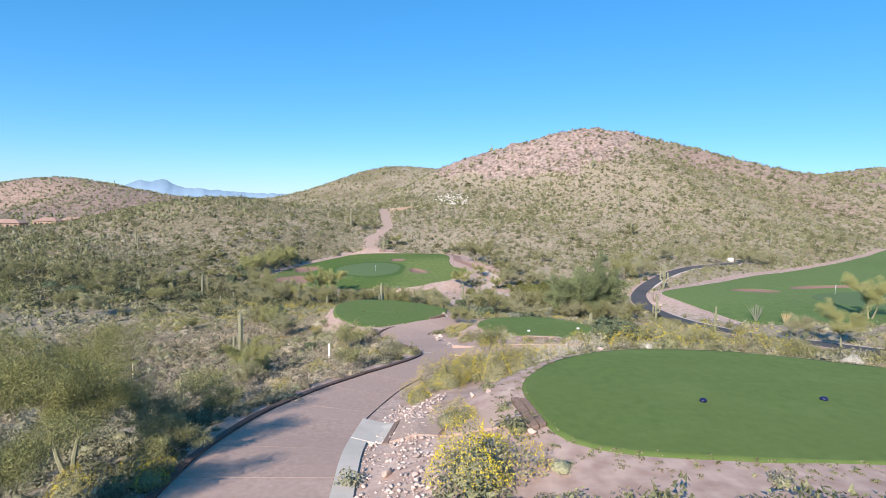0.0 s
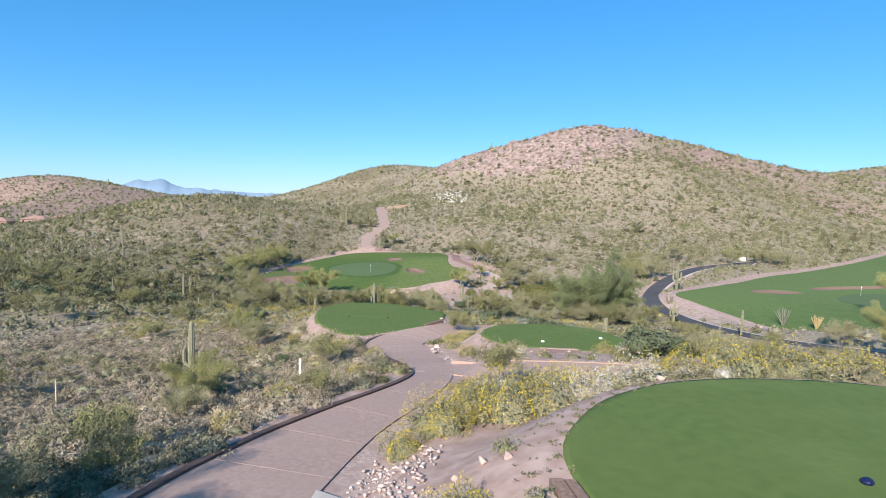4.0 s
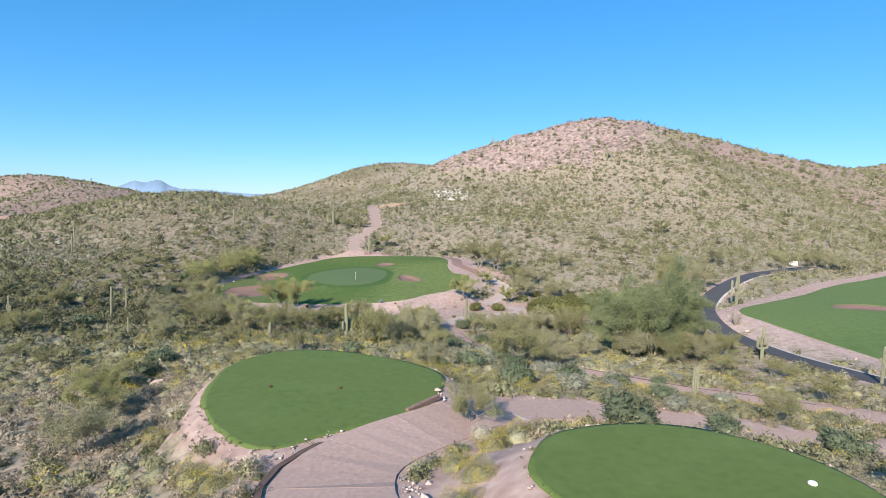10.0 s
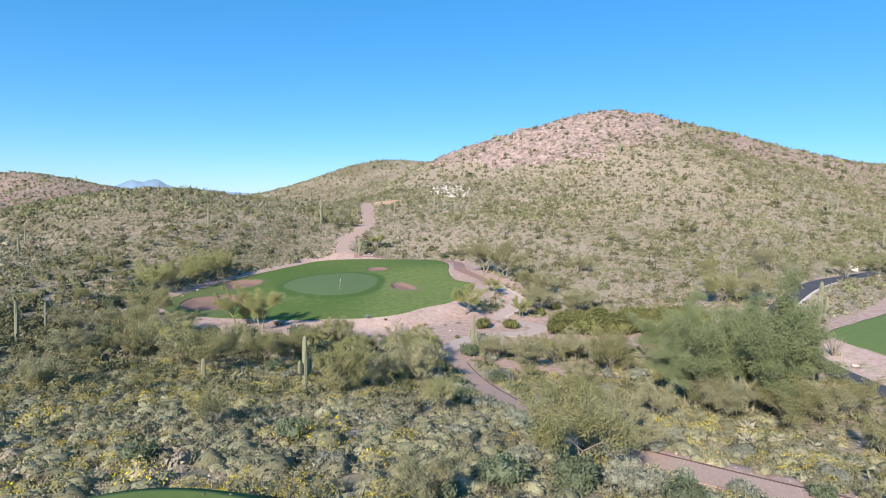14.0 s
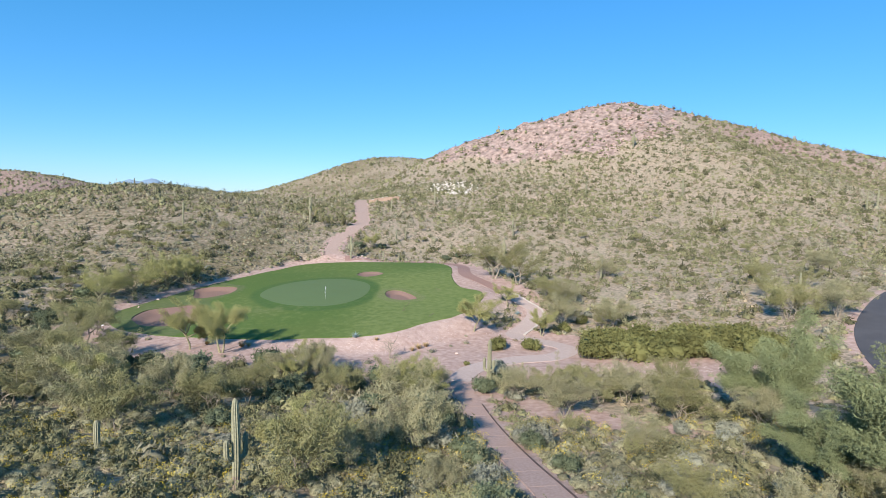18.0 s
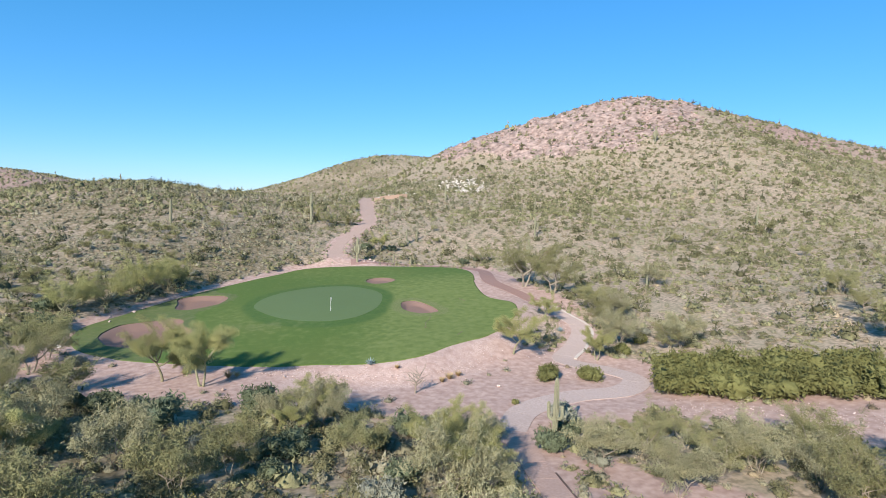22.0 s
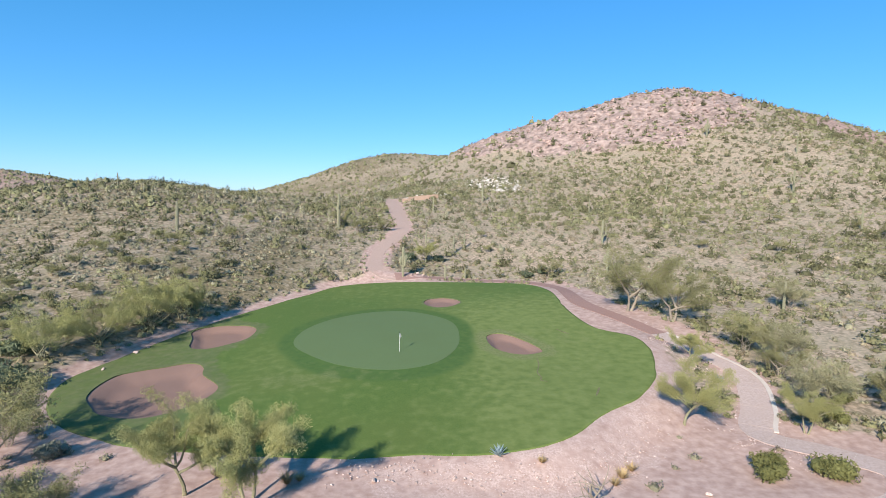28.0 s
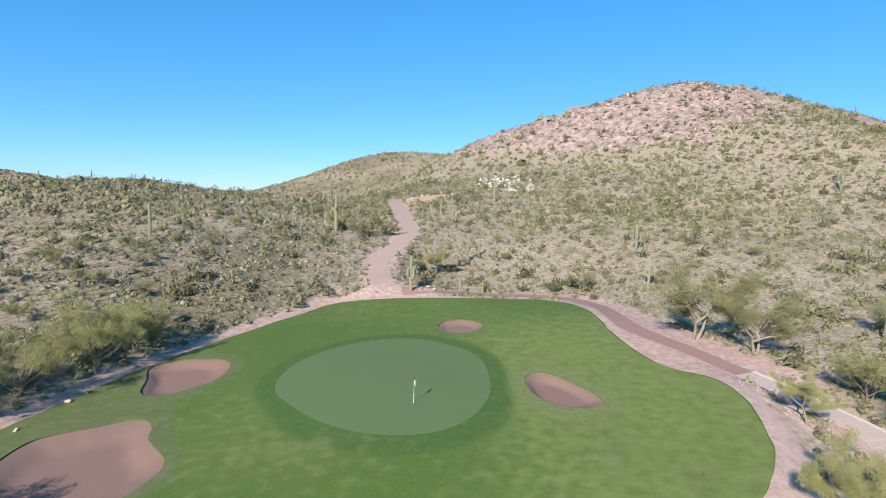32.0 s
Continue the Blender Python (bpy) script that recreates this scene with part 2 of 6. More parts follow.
def inside(x, y, poly):
    x, y = np.asarray(x, float), np.asarray(y, float)
    hit = np.zeros(x.shape, bool)
    lo, hi = poly.min(0), poly.max(0)
    near = (x >= lo[0]) & (x <= hi[0]) & (y >= lo[1]) & (y <= hi[1])
    px, py = x[near], y[near]
    h = np.zeros(px.shape, bool)
    for a, b in zip(poly, np.roll(poly, -1, 0)):
        if a[1] != b[1]:
            h ^= ((a[1] > py) != (b[1] > py)) & (px < (b[0] - a[0]) * (py - a[1]) / (b[1] - a[1]) + a[0])
    hit[near] = h
    return hit


def line_distance(x, y, line, reach, closed=False):
    """Distance to a line, and the share of its length at the nearest point; far points get the reach."""
    x, y = np.asarray(x, float), np.asarray(y, float)
    d, s = np.full(x.shape, float(reach)), np.zeros(x.shape)
    lo, hi = line[:, :2].min(0) - reach, line[:, :2].max(0) + reach
    near = (x >= lo[0]) & (x <= hi[0]) & (y >= lo[1]) & (y <= hi[1])
    px, py, dn, sn = x[near], y[near], d[near], s[near]
    ends = np.roll(line, -1, 0) if closed else line[1:]
    n = len(ends)
    for i, (a, b) in enumerate(zip(line, ends)):
        m = (px > min(a[0], b[0]) - reach) & (px < max(a[0], b[0]) + reach) & (py > min(a[1], b[1]) - reach) & (py < max(a[1], b[1]) + reach)
        if not m.any():
            continue
        e = b[:2] - a[:2]
        q = np.clip(((px[m] - a[0]) * e[0] + (py[m] - a[1]) * e[1]) / max(e @ e, 1e-9), 0, 1)
        r = np.hypot(px[m] - a[0] - q * e[0], py[m] - a[1] - q * e[1])
        closer = r < dn[m]
        idx = np.flatnonzero(m)[closer]
        dn[idx], sn[idx] = r[closer], (i + q[closer]) / n
    d[near], s[near] = dn, sn
    return d, s


LATTICE = np.random.RandomState(7).rand(64, 64)


def value_noise(x, y, size):
    u, v = np.asarray(x) / size, np.asarray(y) / size
    i, j = np.floor(u).astype(int), np.floor(v).astype(int)
    fu, fv = smooth(u - i), smooth(v - j)
    g = lambda a, b: LATTICE[a % 64, b % 64]
    return (g(i, j) * (1 - fu) + g(i + 1, j) * fu) * (1 - fv) + (g(i, j + 1) * (1 - fu) + g(i + 1, j + 1) * fu) * fv


# outlines of the lawns and bunkers, and the lines of the paths (x, y, width)
TEE_BACK = spline([(3.2, 25.3), (4.5, 27.9), (7.5, 30.6), (11.2, 31.6), (15.6, 31.3), (20, 29.6), (24.5, 27), (26, 23.5), (23, 20.5), (18, 19.2), (13.1, 19.1), (8.5, 19.4), (5.1, 19.9), (3.6, 21.2)])
TEE_LEFT = spline([(-10.5, 69), (-11, 74.2), (-8.9, 77.5), (-5.4, 78.2), (-0.6, 76.3), (2.3, 73.6), (2.6, 71.4), (1.9, 68.8), (-0.3, 66), (-3.5, 63.9), (-5.2, 62.5), (-6.8, 63), (-9.2, 65.8)])
TEE_RIGHT = spline([(5.3, 57.4), (6.2, 59.5), (8.1, 60.8), (11.9, 61.1), (15.3, 59.2), (16.7, 56.3), (16.4, 53.3), (15.8, 52.5), (14.7, 52.3), (12, 52.6), (9.3, 53.2), (6.8, 54), (5.6, 55.6)])
LAWN = spline([(-44.8, 168), (-35.3, 161.7), (-26, 159.6), (-17.8, 158.4), (-12, 158.2), (-6.8, 157.4), (-1, 158.2), (4.5, 162.6), (10, 167), (13.8, 173.2), (15.9, 182.2), (12.2, 188.5), (11.2, 198), (11.8, 210), (7.5, 217), (-8.5, 221.5), (-24, 221.5), (-30.4, 213.8), (-36.5, 204.5), (-42.8, 194.8), (-46.9, 184.5), (-49, 176.3)])
PUTTING = spline([(-27.2, 189.2), (-26.3, 193.4), (-23.7, 197.5), (-20.2, 200.2), (-16.5, 201.3), (-12.6, 200.6), (-8.9, 197.3), (-6.6, 193.7), (-5.8, 189.6), (-6.2, 183.6), (-7.7, 179.4), (-9.6, 176.9), (-12, 175.6), (-15, 175.4), (-18.6, 176.6), (-21.7, 178.9), (-24.8, 182.6), (-26.7, 185.8)])
BUNKERS = [
    spline([(-9.9, 206.2), (-9, 208.1), (-6.7, 208.5), (-4.5, 206.6), (-4.1, 204.4), (-5.8, 202.4), (-8, 202.3), (-9.5, 204.1)], step=0.4),
    spline([(-2.5, 185.7), (-1.7, 187.2), (-0.3, 187.4), (1.5, 185.5), (2.9, 182.7), (3.5, 180.2), (2.2, 179.3), (0.7, 179.2), (-1, 180.2), (-2.3, 182.4)], step=0.4),
    spline([(-40.4, 188.1), (-41.2, 191.1), (-42.3, 193.8), (-42, 195.5), (-40.2, 196.6), (-36.2, 196.4), (-34.1, 195.2), (-33.4, 193.1), (-33.8, 190.2), (-35.6, 188.2), (-37.6, 186.9), (-39.3, 187)], step=0.4),
    spline([(-44.4, 172.4), (-45, 175), (-44.6, 178.3), (-42.8, 179.8), (-40.6, 180.8), (-38.6, 181.8), (-36.9, 181.5), (-35.7, 180), (-35.1, 178), (-33.6, 176.1), (-32.2, 174.2), (-31.9, 172.2), (-32.8, 169.6), (-34.4, 167.8), (-36.2, 166.9), (-38.6, 167.1), (-41.2, 168.4), (-42.8, 170.2)], step=0.4),
]
# the duller, longer turf about the two bunkers beside the wash
DULL_TURF = spline([(-52, 160), (-40, 158), (-33, 160.5), (-31.6, 166), (-31.6, 168.7), (-30.6, 171.1), (-30.7, 173.4), (-32, 176.6), (-34.2, 180.7), (-35.4, 184.4), (-34.2, 187), (-32.6, 190.6), (-32, 195), (-33.9, 197.4), (-36.8, 198.6), (-39.1, 201.5), (-45, 204), (-55, 190)])
FAIRWAY = spline([(57, 128), (57, 118), (58, 106), (59.5, 98), (66, 93.5), (80, 91), (105, 92), (135, 102), (160, 130), (205, 180), (225, 215), (200, 217), (187, 213), (150, 186), (128, 174.5), (108, 163), (90, 151), (76, 140), (66, 134)], step=1.5)
FAR_GREEN = spline([(88, 121), (86, 112), (96, 106), (112, 108), (120, 118), (112, 127), (98, 128)], step=1.5)
FAR_BUNKERS = [spline([(74, 128), (80, 126.5), (87, 129), (84, 133), (77, 132)], step=0.8), spline([(93, 134), (103, 135), (116, 136), (117, 139), (104, 139.5), (95, 137.5)], step=0.8)]

PATH_TEES = spline([(-4.5, -6, 5), (-6, 8, 5.2), (-6.6, 20, 5.2), (-6.4, 26, 4.9), (-5.2, 31, 4.3), (-3.4, 35.5, 3.4), (-1.55, 39, 2.9), (-0.15, 42.2, 2.5), (0.55, 45.2, 2.4), (0.3, 48.4, 2.7), (-0.5, 52.3, 3.6), (-1.1, 54.8, 4.2), (-2.3, 58.8, 5), (-1.2, 62.2, 4.2), (2.2, 65.6, 3.6), (6.4, 69, 3.2), (12, 70.3, 2.8), (17, 70.2, 2.4), (22, 68.6, 2.4), (30, 67, 2.4), (38, 69, 2.4), (40, 76, 2.4), (33, 82.5, 2.4), (24.7, 85.9, 2.4), (18.5, 89.4, 2.4), (14, 93.5, 2.4), (11.5, 100.5, 2.2), (10.2, 111, 2.1), (9.2, 122, 2.1), (8.4, 133, 2.1), (8.1, 141, 2.6)], closed=False, step=1.0)
PATH_BRANCH = spline([(0.6, 47.6, 3.6), (2.6, 46.9, 3.4), (6.1, 44.7, 3.3), (9.9, 42.4, 3.2), (14, 39.9, 3), (15.3, 39.2, 3)], closed=False, step=0.8)
PATH_GREEN = spline([(8, 141, 2.6), (10.4, 146, 3), (16, 149.6, 3), (22, 151, 3), (25, 154.8, 3), (22.6, 158.4, 3), (18.6, 162, 2.8), (21.6, 167.3, 2.8), (24.4, 173.6, 2.8), (23.5, 179, 2.8), (18.7, 190, 2.8), (14.9, 201, 3), (15.2, 217, 3), (10, 225.3, 3), (-1, 226.6, 3), (-15, 224.8, 3)], closed=False, step=1.0)
PATH_HILL = spline([(-13.5, 225.2, 4.2), (-18.6, 227.2, 3.6), (-19.3, 235, 2.7), (-18.5, 242.5, 3.3), (-15.4, 253, 3.9), (-13.9, 264, 3.3), (-15, 277, 3.9), (-17.4, 299, 4.2), (-18.5, 310, 3)], closed=False, step=1.5)
ROAD = spline([(108, 179, 3.4), (100, 174, 3.4), (84, 164, 3.4), (70, 153, 3.4), (60, 143, 3.4), (52.5, 131, 3.4), (49.5, 121, 3.4), (48.6, 108, 3.4), (48.6, 97, 3.4), (50, 84, 3.4), (56, 70, 3.4), (70, 52, 3.4), (95, 35, 3.4)], closed=False, step=1.5)
TRAIL = spline([(-60, 42, 1.2), (-45, 44.5, 1.2), (-31, 47.5, 1.2), (-22, 50, 1), (-13, 50, 0.8)], closed=False, step=1.5)


def tee_back_level(x, y):
    return 0.0 * x


def tee_left_level(x, y):
    return -6.3 + 0 * x


def tee_right_level(x, y):
    return -4.68 + 0 * x


def lawn_level(x, y):
    """The tilted plane of the green, with a raised putting surface and a roll towards the front."""
    z = -16.45 + 0.055 * (y - 181) + 0.055 * (x + 13)
    z = z + 0.25 * np.exp(-(((x + 15) / 13) ** 2 + ((y - 187) / 13) ** 2)) - 0.22
    return z + 0.18 * np.sin(x * 0.16 + 1) * np.sin(y * 0.13)


def fairway_level(x, y):
    return np.interp(x, [55, 75, 110, 160, 225], [-12.9, -11.6, -11.6, -9.0, -5.8]) + 0.35 * np.sin(x * 0.09) * np.sin(y * 0.08)


PADS = [(TEE_BACK, tee_back_level, 4.0), (TEE_LEFT, tee_left_level, 2.6), (TEE_RIGHT, tee_right_level, 2.4), (LAWN, lawn_level, 5.0), (FAIRWAY, fairway_level, 8.0)]
WAYS = [(PATH_BRANCH, 1.6), (PATH_TEES, 2.0), (PATH_GREEN, 2.0), (PATH_HILL, 2.5), (ROAD, 4.0)]


def swells(x, y):
    x, y = np.asarray(x, float), np.asarray(y, float)
    z = np.full(np.broadcast(x, y).shape, -9.0)
    for cx, cy, s, h in LAND:
        z = z + h * np.exp(-((x - cx) ** 2 + (y - cy) ** 2) / (2 * s * s))
    return z


def rockiness(x, y):
    """1 on the bare crags of the big hill, 0 on earth slopes."""
    n = 30 * (value_noise(x, y, 26) - 0.5) + 16 * (value_noise(x + 40, y, 9) - 0.5) + 8 * (value_noise(x, y + 9, 4) - 0.5)
    foot = np.interp(x, [10, 23, 38, 48, 65, 82, 92, 105, 130, 200, 260], [402, 388, 378, 353, 347, 335, 328, 332, 340, 352, 360])
    crag = smooth((y - foot + 0.6 * n) / 8) * smooth((x - 6 + 0.3 * n) / 16) * smooth((480 - y) / 20)
    return crag * smooth((185 - x + 110 * (value_noise(x, y, 30) - 0.5)) / 50)


def relief(x, y):
    far = smooth((np.hypot(x, y - 120) - 60) / 120)
    z = (0.25 + 1.1 * far) * (value_noise(x, y, 17) - 0.5) + (0.1 + 0.5 * far) * (value_noise(x + 9, y + 5, 6) - 0.5)
    r = rockiness(x, y)
    ridge = 1 - 2 * np.abs(value_noise(x + 0.4 * y, y - 0.3 * x, 15) - 0.5)
    block = np.floor(value_noise(x * 1.3, y + 0.5 * x, 6) * 5) / 5
    slab = np.floor(value_noise(x + 0.6 * y, y * 0.7, 13) * 4) / 4
    return z + r * (2.2 * (ridge - 0.62) + 2.2 * (block - 0.5) + 3.2 * (slab - 0.4) + 1.2 * (value_noise(x, y, 3.1) - 0.5))


def land(x, y):
    """The height of the ground at any place."""
    x, y = np.broadcast_arrays(np.asarray(x, float), np.asarray(y, float))
    z = swells(x, y) + relief(x, y)
    gone = smooth((np.hypot(x, y - 200) - 650) / 700)
    z = z * (1 - gone) - 30.0 * gone
    for line, blend in WAYS:
        reach = line[:, 2].max() / 2 + blend + 1.1
        d, s = line_distance(x, y, line, reach)
        level = np.convolve(np.pad(swells(line[:, 0], line[:, 1]), 4, mode="edge"), np.ones(9) / 9, "valid")
        k = s * (len(line) - 1)
        w = np.interp(k, np.arange(len(line)), line[:, 2]) / 2
        m = smooth(1 - (d - w - 1.0) / blend)
        z = z * (1 - m) + np.interp(k, np.arange(len(line)), level) * m
    for poly, level, blend in PADS:
        d, s = line_distance(x, y, poly, blend, closed=True)
        m = np.where(inside(x, y, poly), 1.0, smooth(1 - d / blend))
        z = z * (1 - m) + level(x, y) * m
    return z
# ==== end of land ====


# ---- the ground ----
def steps(*spans):
    out = []
    for a, b, d in spans:
        out.append(np.arange(a, b, d))
    return np.unique(np.round(np.concatenate(out), 3))


gx = steps((-4800, -900, 300), (-900, -260, 16), (-260, -64, 4), (-64, 72, 1.0), (72, 280, 2.5), (280, 700, 10), (700, 4801, 300))
gy = steps((-1500, -100, 200), (-100, -8, 8), (-8, 236, 1.0), (236, 330, 2.5), (330, 436, 2.0), (436, 700, 8), (700, 1200, 50), (1200, 4901, 300))
GX, GY = np.meshgrid(gx, gy)
GZ = land(GX, GY)
soil = np.zeros(GX.shape)
gravel = np.zeros(GX.shape)
for poly, wide in ((TEE_BACK, 3.5), (TEE_LEFT, 2.2), (TEE_RIGHT, 3.0), (LAWN, 3.5), (FAIRWAY, 5.0)):
    d, s = line_distance(GX, GY, poly, wide, closed=True)
    soil = np.maximum(soil, smooth(1.6 - 1.6 * d / wide))
for line, blend in WAYS:
    reach = line[:, 2].max() / 2 + 1.8
    d, s = line_distance(GX, GY, line, reach)
    soil = np.maximum(soil, smooth((reach - d) / 1.2))
d, s = line_distance(GX, GY, TRAIL, 2.0)
soil = np.maximum(soil, smooth((1.5 - d) / 1.0))
# bare earth: between the green and the wash, round the front tee, and along the wash
BARE = [spline([(-52, 165), (-44, 154), (-30, 148), (-12, 147), (2, 143), (12, 140), (24, 147), (30, 156), (24, 163), (12, 166), (0, 160), (-30, 161)]),
        spline([(11.5, 221), (11.8, 200), (13, 190), (17, 182), (21, 186), (26, 183), (24.5, 190), (21, 198), (19, 212), (16.5, 223)]), spline([(24, 146), (31, 138), (40, 132), (44, 140), (36, 147), (28, 152)]), spline([(1.2, 52), (3, 46), (16, 42), (18, 52), (12, 62), (4, 62), (1.2, 58)]),
        spline([(-1, 19), (3, 17), (18, 15), (30, 16), (28, 20), (4, 20), (3, 28), (8, 33), (0, 34), (-3, 30)]), spline([(11, 134), (14, 130), (19, 126), (24, 121.5), (25.4, 123.5), (20, 128.5), (15, 132.5), (12, 136)])]
for poly in BARE:
    d, s = line_distance(GX, GY, poly, 2.5, closed=True)
    soil = np.maximum(soil, np.where(inside(GX, GY, poly), 1.0, smooth(1 - d / 2.5)))
STONY = [spline([(-3.2, 34), (-3.6, 26), (-3, 17), (-1, 17), (0.5, 21), (-1, 27), (0, 33), (-1, 36)]), spline([(2, 160), (10, 163), (17, 172), (20, 178), (17, 184), (15, 176), (10, 168), (3, 164)]),
         spline([(50.5, 128), (51, 112), (53, 96), (62, 90), (60, 96), (56.5, 108), (55.5, 126)]), spline([(-14, 151), (0, 153), (8, 159), (4, 161), (-6, 157), (-14, 156)])]
CHALKY = [spline([(10, 333), (16, 345), (25, 347), (31, 338), (28, 319), (19, 317)]), spline([(-12, 307), (-9, 322), (-2, 324), (1, 315), (-5, 306)])]
chalk = np.zeros(GX.shape)
for poly in CHALKY:
    d, s = line_distance(GX, GY, poly, 4.0, closed=True)
    chalk = np.maximum(chalk, 0.55 * np.where(inside(GX, GY, poly), 1.0, smooth(1 - d / 4.0)))
for poly in STONY:
    d, s = line_distance(GX, GY, poly, 1.5, closed=True)
    gravel = np.maximum(gravel, np.where(inside(GX, GY, poly), 0.5, 0.5 * smooth(1 - d / 1.5)))
under = np.zeros(GX.shape)
for poly in (TEE_BACK, TEE_LEFT, TEE_RIGHT, LAWN, FAIRWAY):
    d, s = line_distance(GX, GY, poly, 1.5, closed=True)
    under = np.where(inside(GX, GY, poly) & (d > 1.1), 0.3, under)
for poly in BUNKERS + FAR_BUNKERS:
    d, s = line_distance(GX, GY, poly, 1.5, closed=True)
    under = np.where(inside(GX, GY, poly) | (d < 1.5), 1.6, under)
for line, blend in WAYS:
    d, s = line_distance(GX, GY, line, 4.0)
    w = np.interp(s * (len(line) - 1), np.arange(len(line)), line[:, 2]) / 2
    under = np.where(d < w - 0.2, 0.03, under)
rows_n, cols_n = GX.shape
idx = np.arange(rows_n * cols_n).reshape(rows_n, cols_n)
quads = np.stack([idx[:-1, :-1], idx[:-1, 1:], idx[1:, 1:], idx[1:, :-1]], -1).reshape(-1, 4)
rock = rockiness(GX, GY)
# distance haze, put into the colour of the far ground
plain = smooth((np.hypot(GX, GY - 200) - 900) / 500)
# red-brown earth on the far hill beside the valley and on the big hill's shoulder
ruddy = 0.62 * smooth((-130 - GX) / 80) * smooth((GY - 400) / 80) + (0.25 + 0.5 * value_noise(GX, GY, 34)) * smooth((GX - 110) / 60) * smooth((GY - 255) / 60)
brush = smooth((GY - 72) / 30) * (1 - soil) * (0.25 + 0.4 * value_noise(GX, GY, 13)) * smooth((20 - GX + 30 * (value_noise(GX, GY, 40) - 0.5)) / 50) * (1 - rock) + 0.12 * value_noise(GX + 50, GY, 9)
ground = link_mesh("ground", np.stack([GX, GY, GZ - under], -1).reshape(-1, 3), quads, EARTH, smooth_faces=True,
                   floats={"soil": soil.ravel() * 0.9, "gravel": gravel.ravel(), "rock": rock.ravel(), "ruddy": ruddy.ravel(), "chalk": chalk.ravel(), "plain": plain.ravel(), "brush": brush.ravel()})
tagged(ground, "pinkish stony desert earth rising to rocky hills", "ground", kind="structure")


# ---- lawns, bunkers ----
def fill(outline, holes, cell, level, lift, rim=True):
    """Triangles over an outline with holes, its rim turned down into the earth."""
    lo, hi = outline.min(0), outline.max(0)
    X, Y = np.meshgrid(np.arange(lo[0], hi[0], cell), np.arange(lo[1], hi[1], cell))
    X, Y = X.ravel(), Y.ravel()
    keep = inside(X, Y, outline) & (line_distance(X, Y, outline, cell, closed=True)[0] > cell * 0.45)
    for h in holes:
        keep &= ~inside(X, Y, h) & (line_distance(X, Y, h, cell, closed=True)[0] > cell * 0.35)
    pts, edges = [], []
    for loop in [outline, *holes]:
        k = len(pts)
        pts += [Vector(p[:2]) for p in loop]
        edges += [(k + i, k + (i + 1) % len(loop)) for i in range(len(loop))]
    pts += [Vector(p) for p in zip(X[keep], Y[keep])]
    v, e, f = delaunay_2d_cdt(pts, edges, [], 0, 1e-5)[:3]
    v, f = np.array([tuple(p) for p in v]), np.array([tuple(t) for t in f])
    c = v[f].mean(1)
    ok = inside(c[:, 0], c[:, 1], outline)
    for h in holes:
        ok &= ~inside(c[:, 0], c[:, 1], h)
    f = f[ok]
    z = level(v[:, 0], v[:, 1]) + lift
    verts, faces = [np.c_[v, z]], [f]
    k = len(v)
    for loop in [outline, *holes]:
        zr = level(loop[:, 0], loop[:, 1]) + lift
        n = len(loop)
        out = np.zeros((n, 2))
        if loop is outline and rim:
            t = np.roll(loop, -1, 0)[:, :2] - np.roll(loop, 1, 0)[:, :2]
            area = np.sum(loop[:, 0] * np.roll(loop[:, 1], -1) - np.roll(loop[:, 0], -1) * loop[:, 1])
            out = np.sign(area) * np.c_[t[:, 1], -t[:, 0]] / (np.linalg.norm(t, axis=1)[:, None] + 1e-9) * (0.12 + 0.25 * value_noise(loop[:, 0], loop[:, 1], 1.9)[:, None])
        verts += [np.c_[loop[:, :2], zr], np.c_[loop[:, :2] + out, zr - (0.035 if loop is outline and rim else 0.45)], np.c_[loop[:, :2] + out, zr - 0.6]]
        a = np.arange(n)
        b = (a + 1) % n
        for o in (k, k + n):
            faces += [np.c_[o + a, o + n + a, o + b], np.c_[o + b, o + n + a, o + n + b]]
        k += 3 * n
    return np.concatenate(verts), np.concatenate(faces), len(v)


def lawn(name, outline, holes, cell, level, lift, mat, label, floats=None, worn=0.0, rim=True):
    v, f, n = fill(outline, holes, cell, level, lift, rim)
    fl = {"worn": worn * value_noise(v[:, 0] * 0.7, v[:, 1] * 1.7, 2.3) ** 2}
    for key, fn in (floats or {}).items():
        fl[key] = fn(v[:, 0], v[:, 1])
    ob = link_mesh(name, v, f, mat, floats=fl)
    return tagged(ob, label, "lawn", kind="structure")


def collar_shade(x, y):
    """The darker belt about the putting surface, slope shading painted in, wider in front."""
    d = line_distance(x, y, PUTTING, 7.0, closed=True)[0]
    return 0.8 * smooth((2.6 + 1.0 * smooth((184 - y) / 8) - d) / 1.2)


def pale_turf(x, y):
    """Broad lighter, yellower drifts in the lawn, most towards the path."""
    return 0.4 * value_noise(x + 0.3 * y, y * 0.5, 11) * (0.4 + value_noise(x, y, 21)) + 0.72 * smooth((x + 14) / 14) * smooth((214 - y) / 20)


def scuffed(x, y):
    """Thin straw-coloured patches before the putting surface and beside the path."""
    near = np.exp(-(((x + 22) / 9) ** 2 + ((y - 174) / 3.5) ** 2)) + 0.7 * np.exp(-(((x - 8) / 3) ** 2 + ((y - 187) / 7) ** 2)) + 0.5 * np.exp(-(((x - 2) / 5) ** 2 + ((y - 172) / 4) ** 2))
    lip = 0.7 * smooth((2.0 - line_distance(x, y, BUNKERS[1], 3.0, closed=True)[0]) / 0.6)
    return np.maximum(lip, 0.12 * value_noise(x, y, 9) + 0.5 * near * value_noise(x * 1.3, y * 0.8, 1.6))


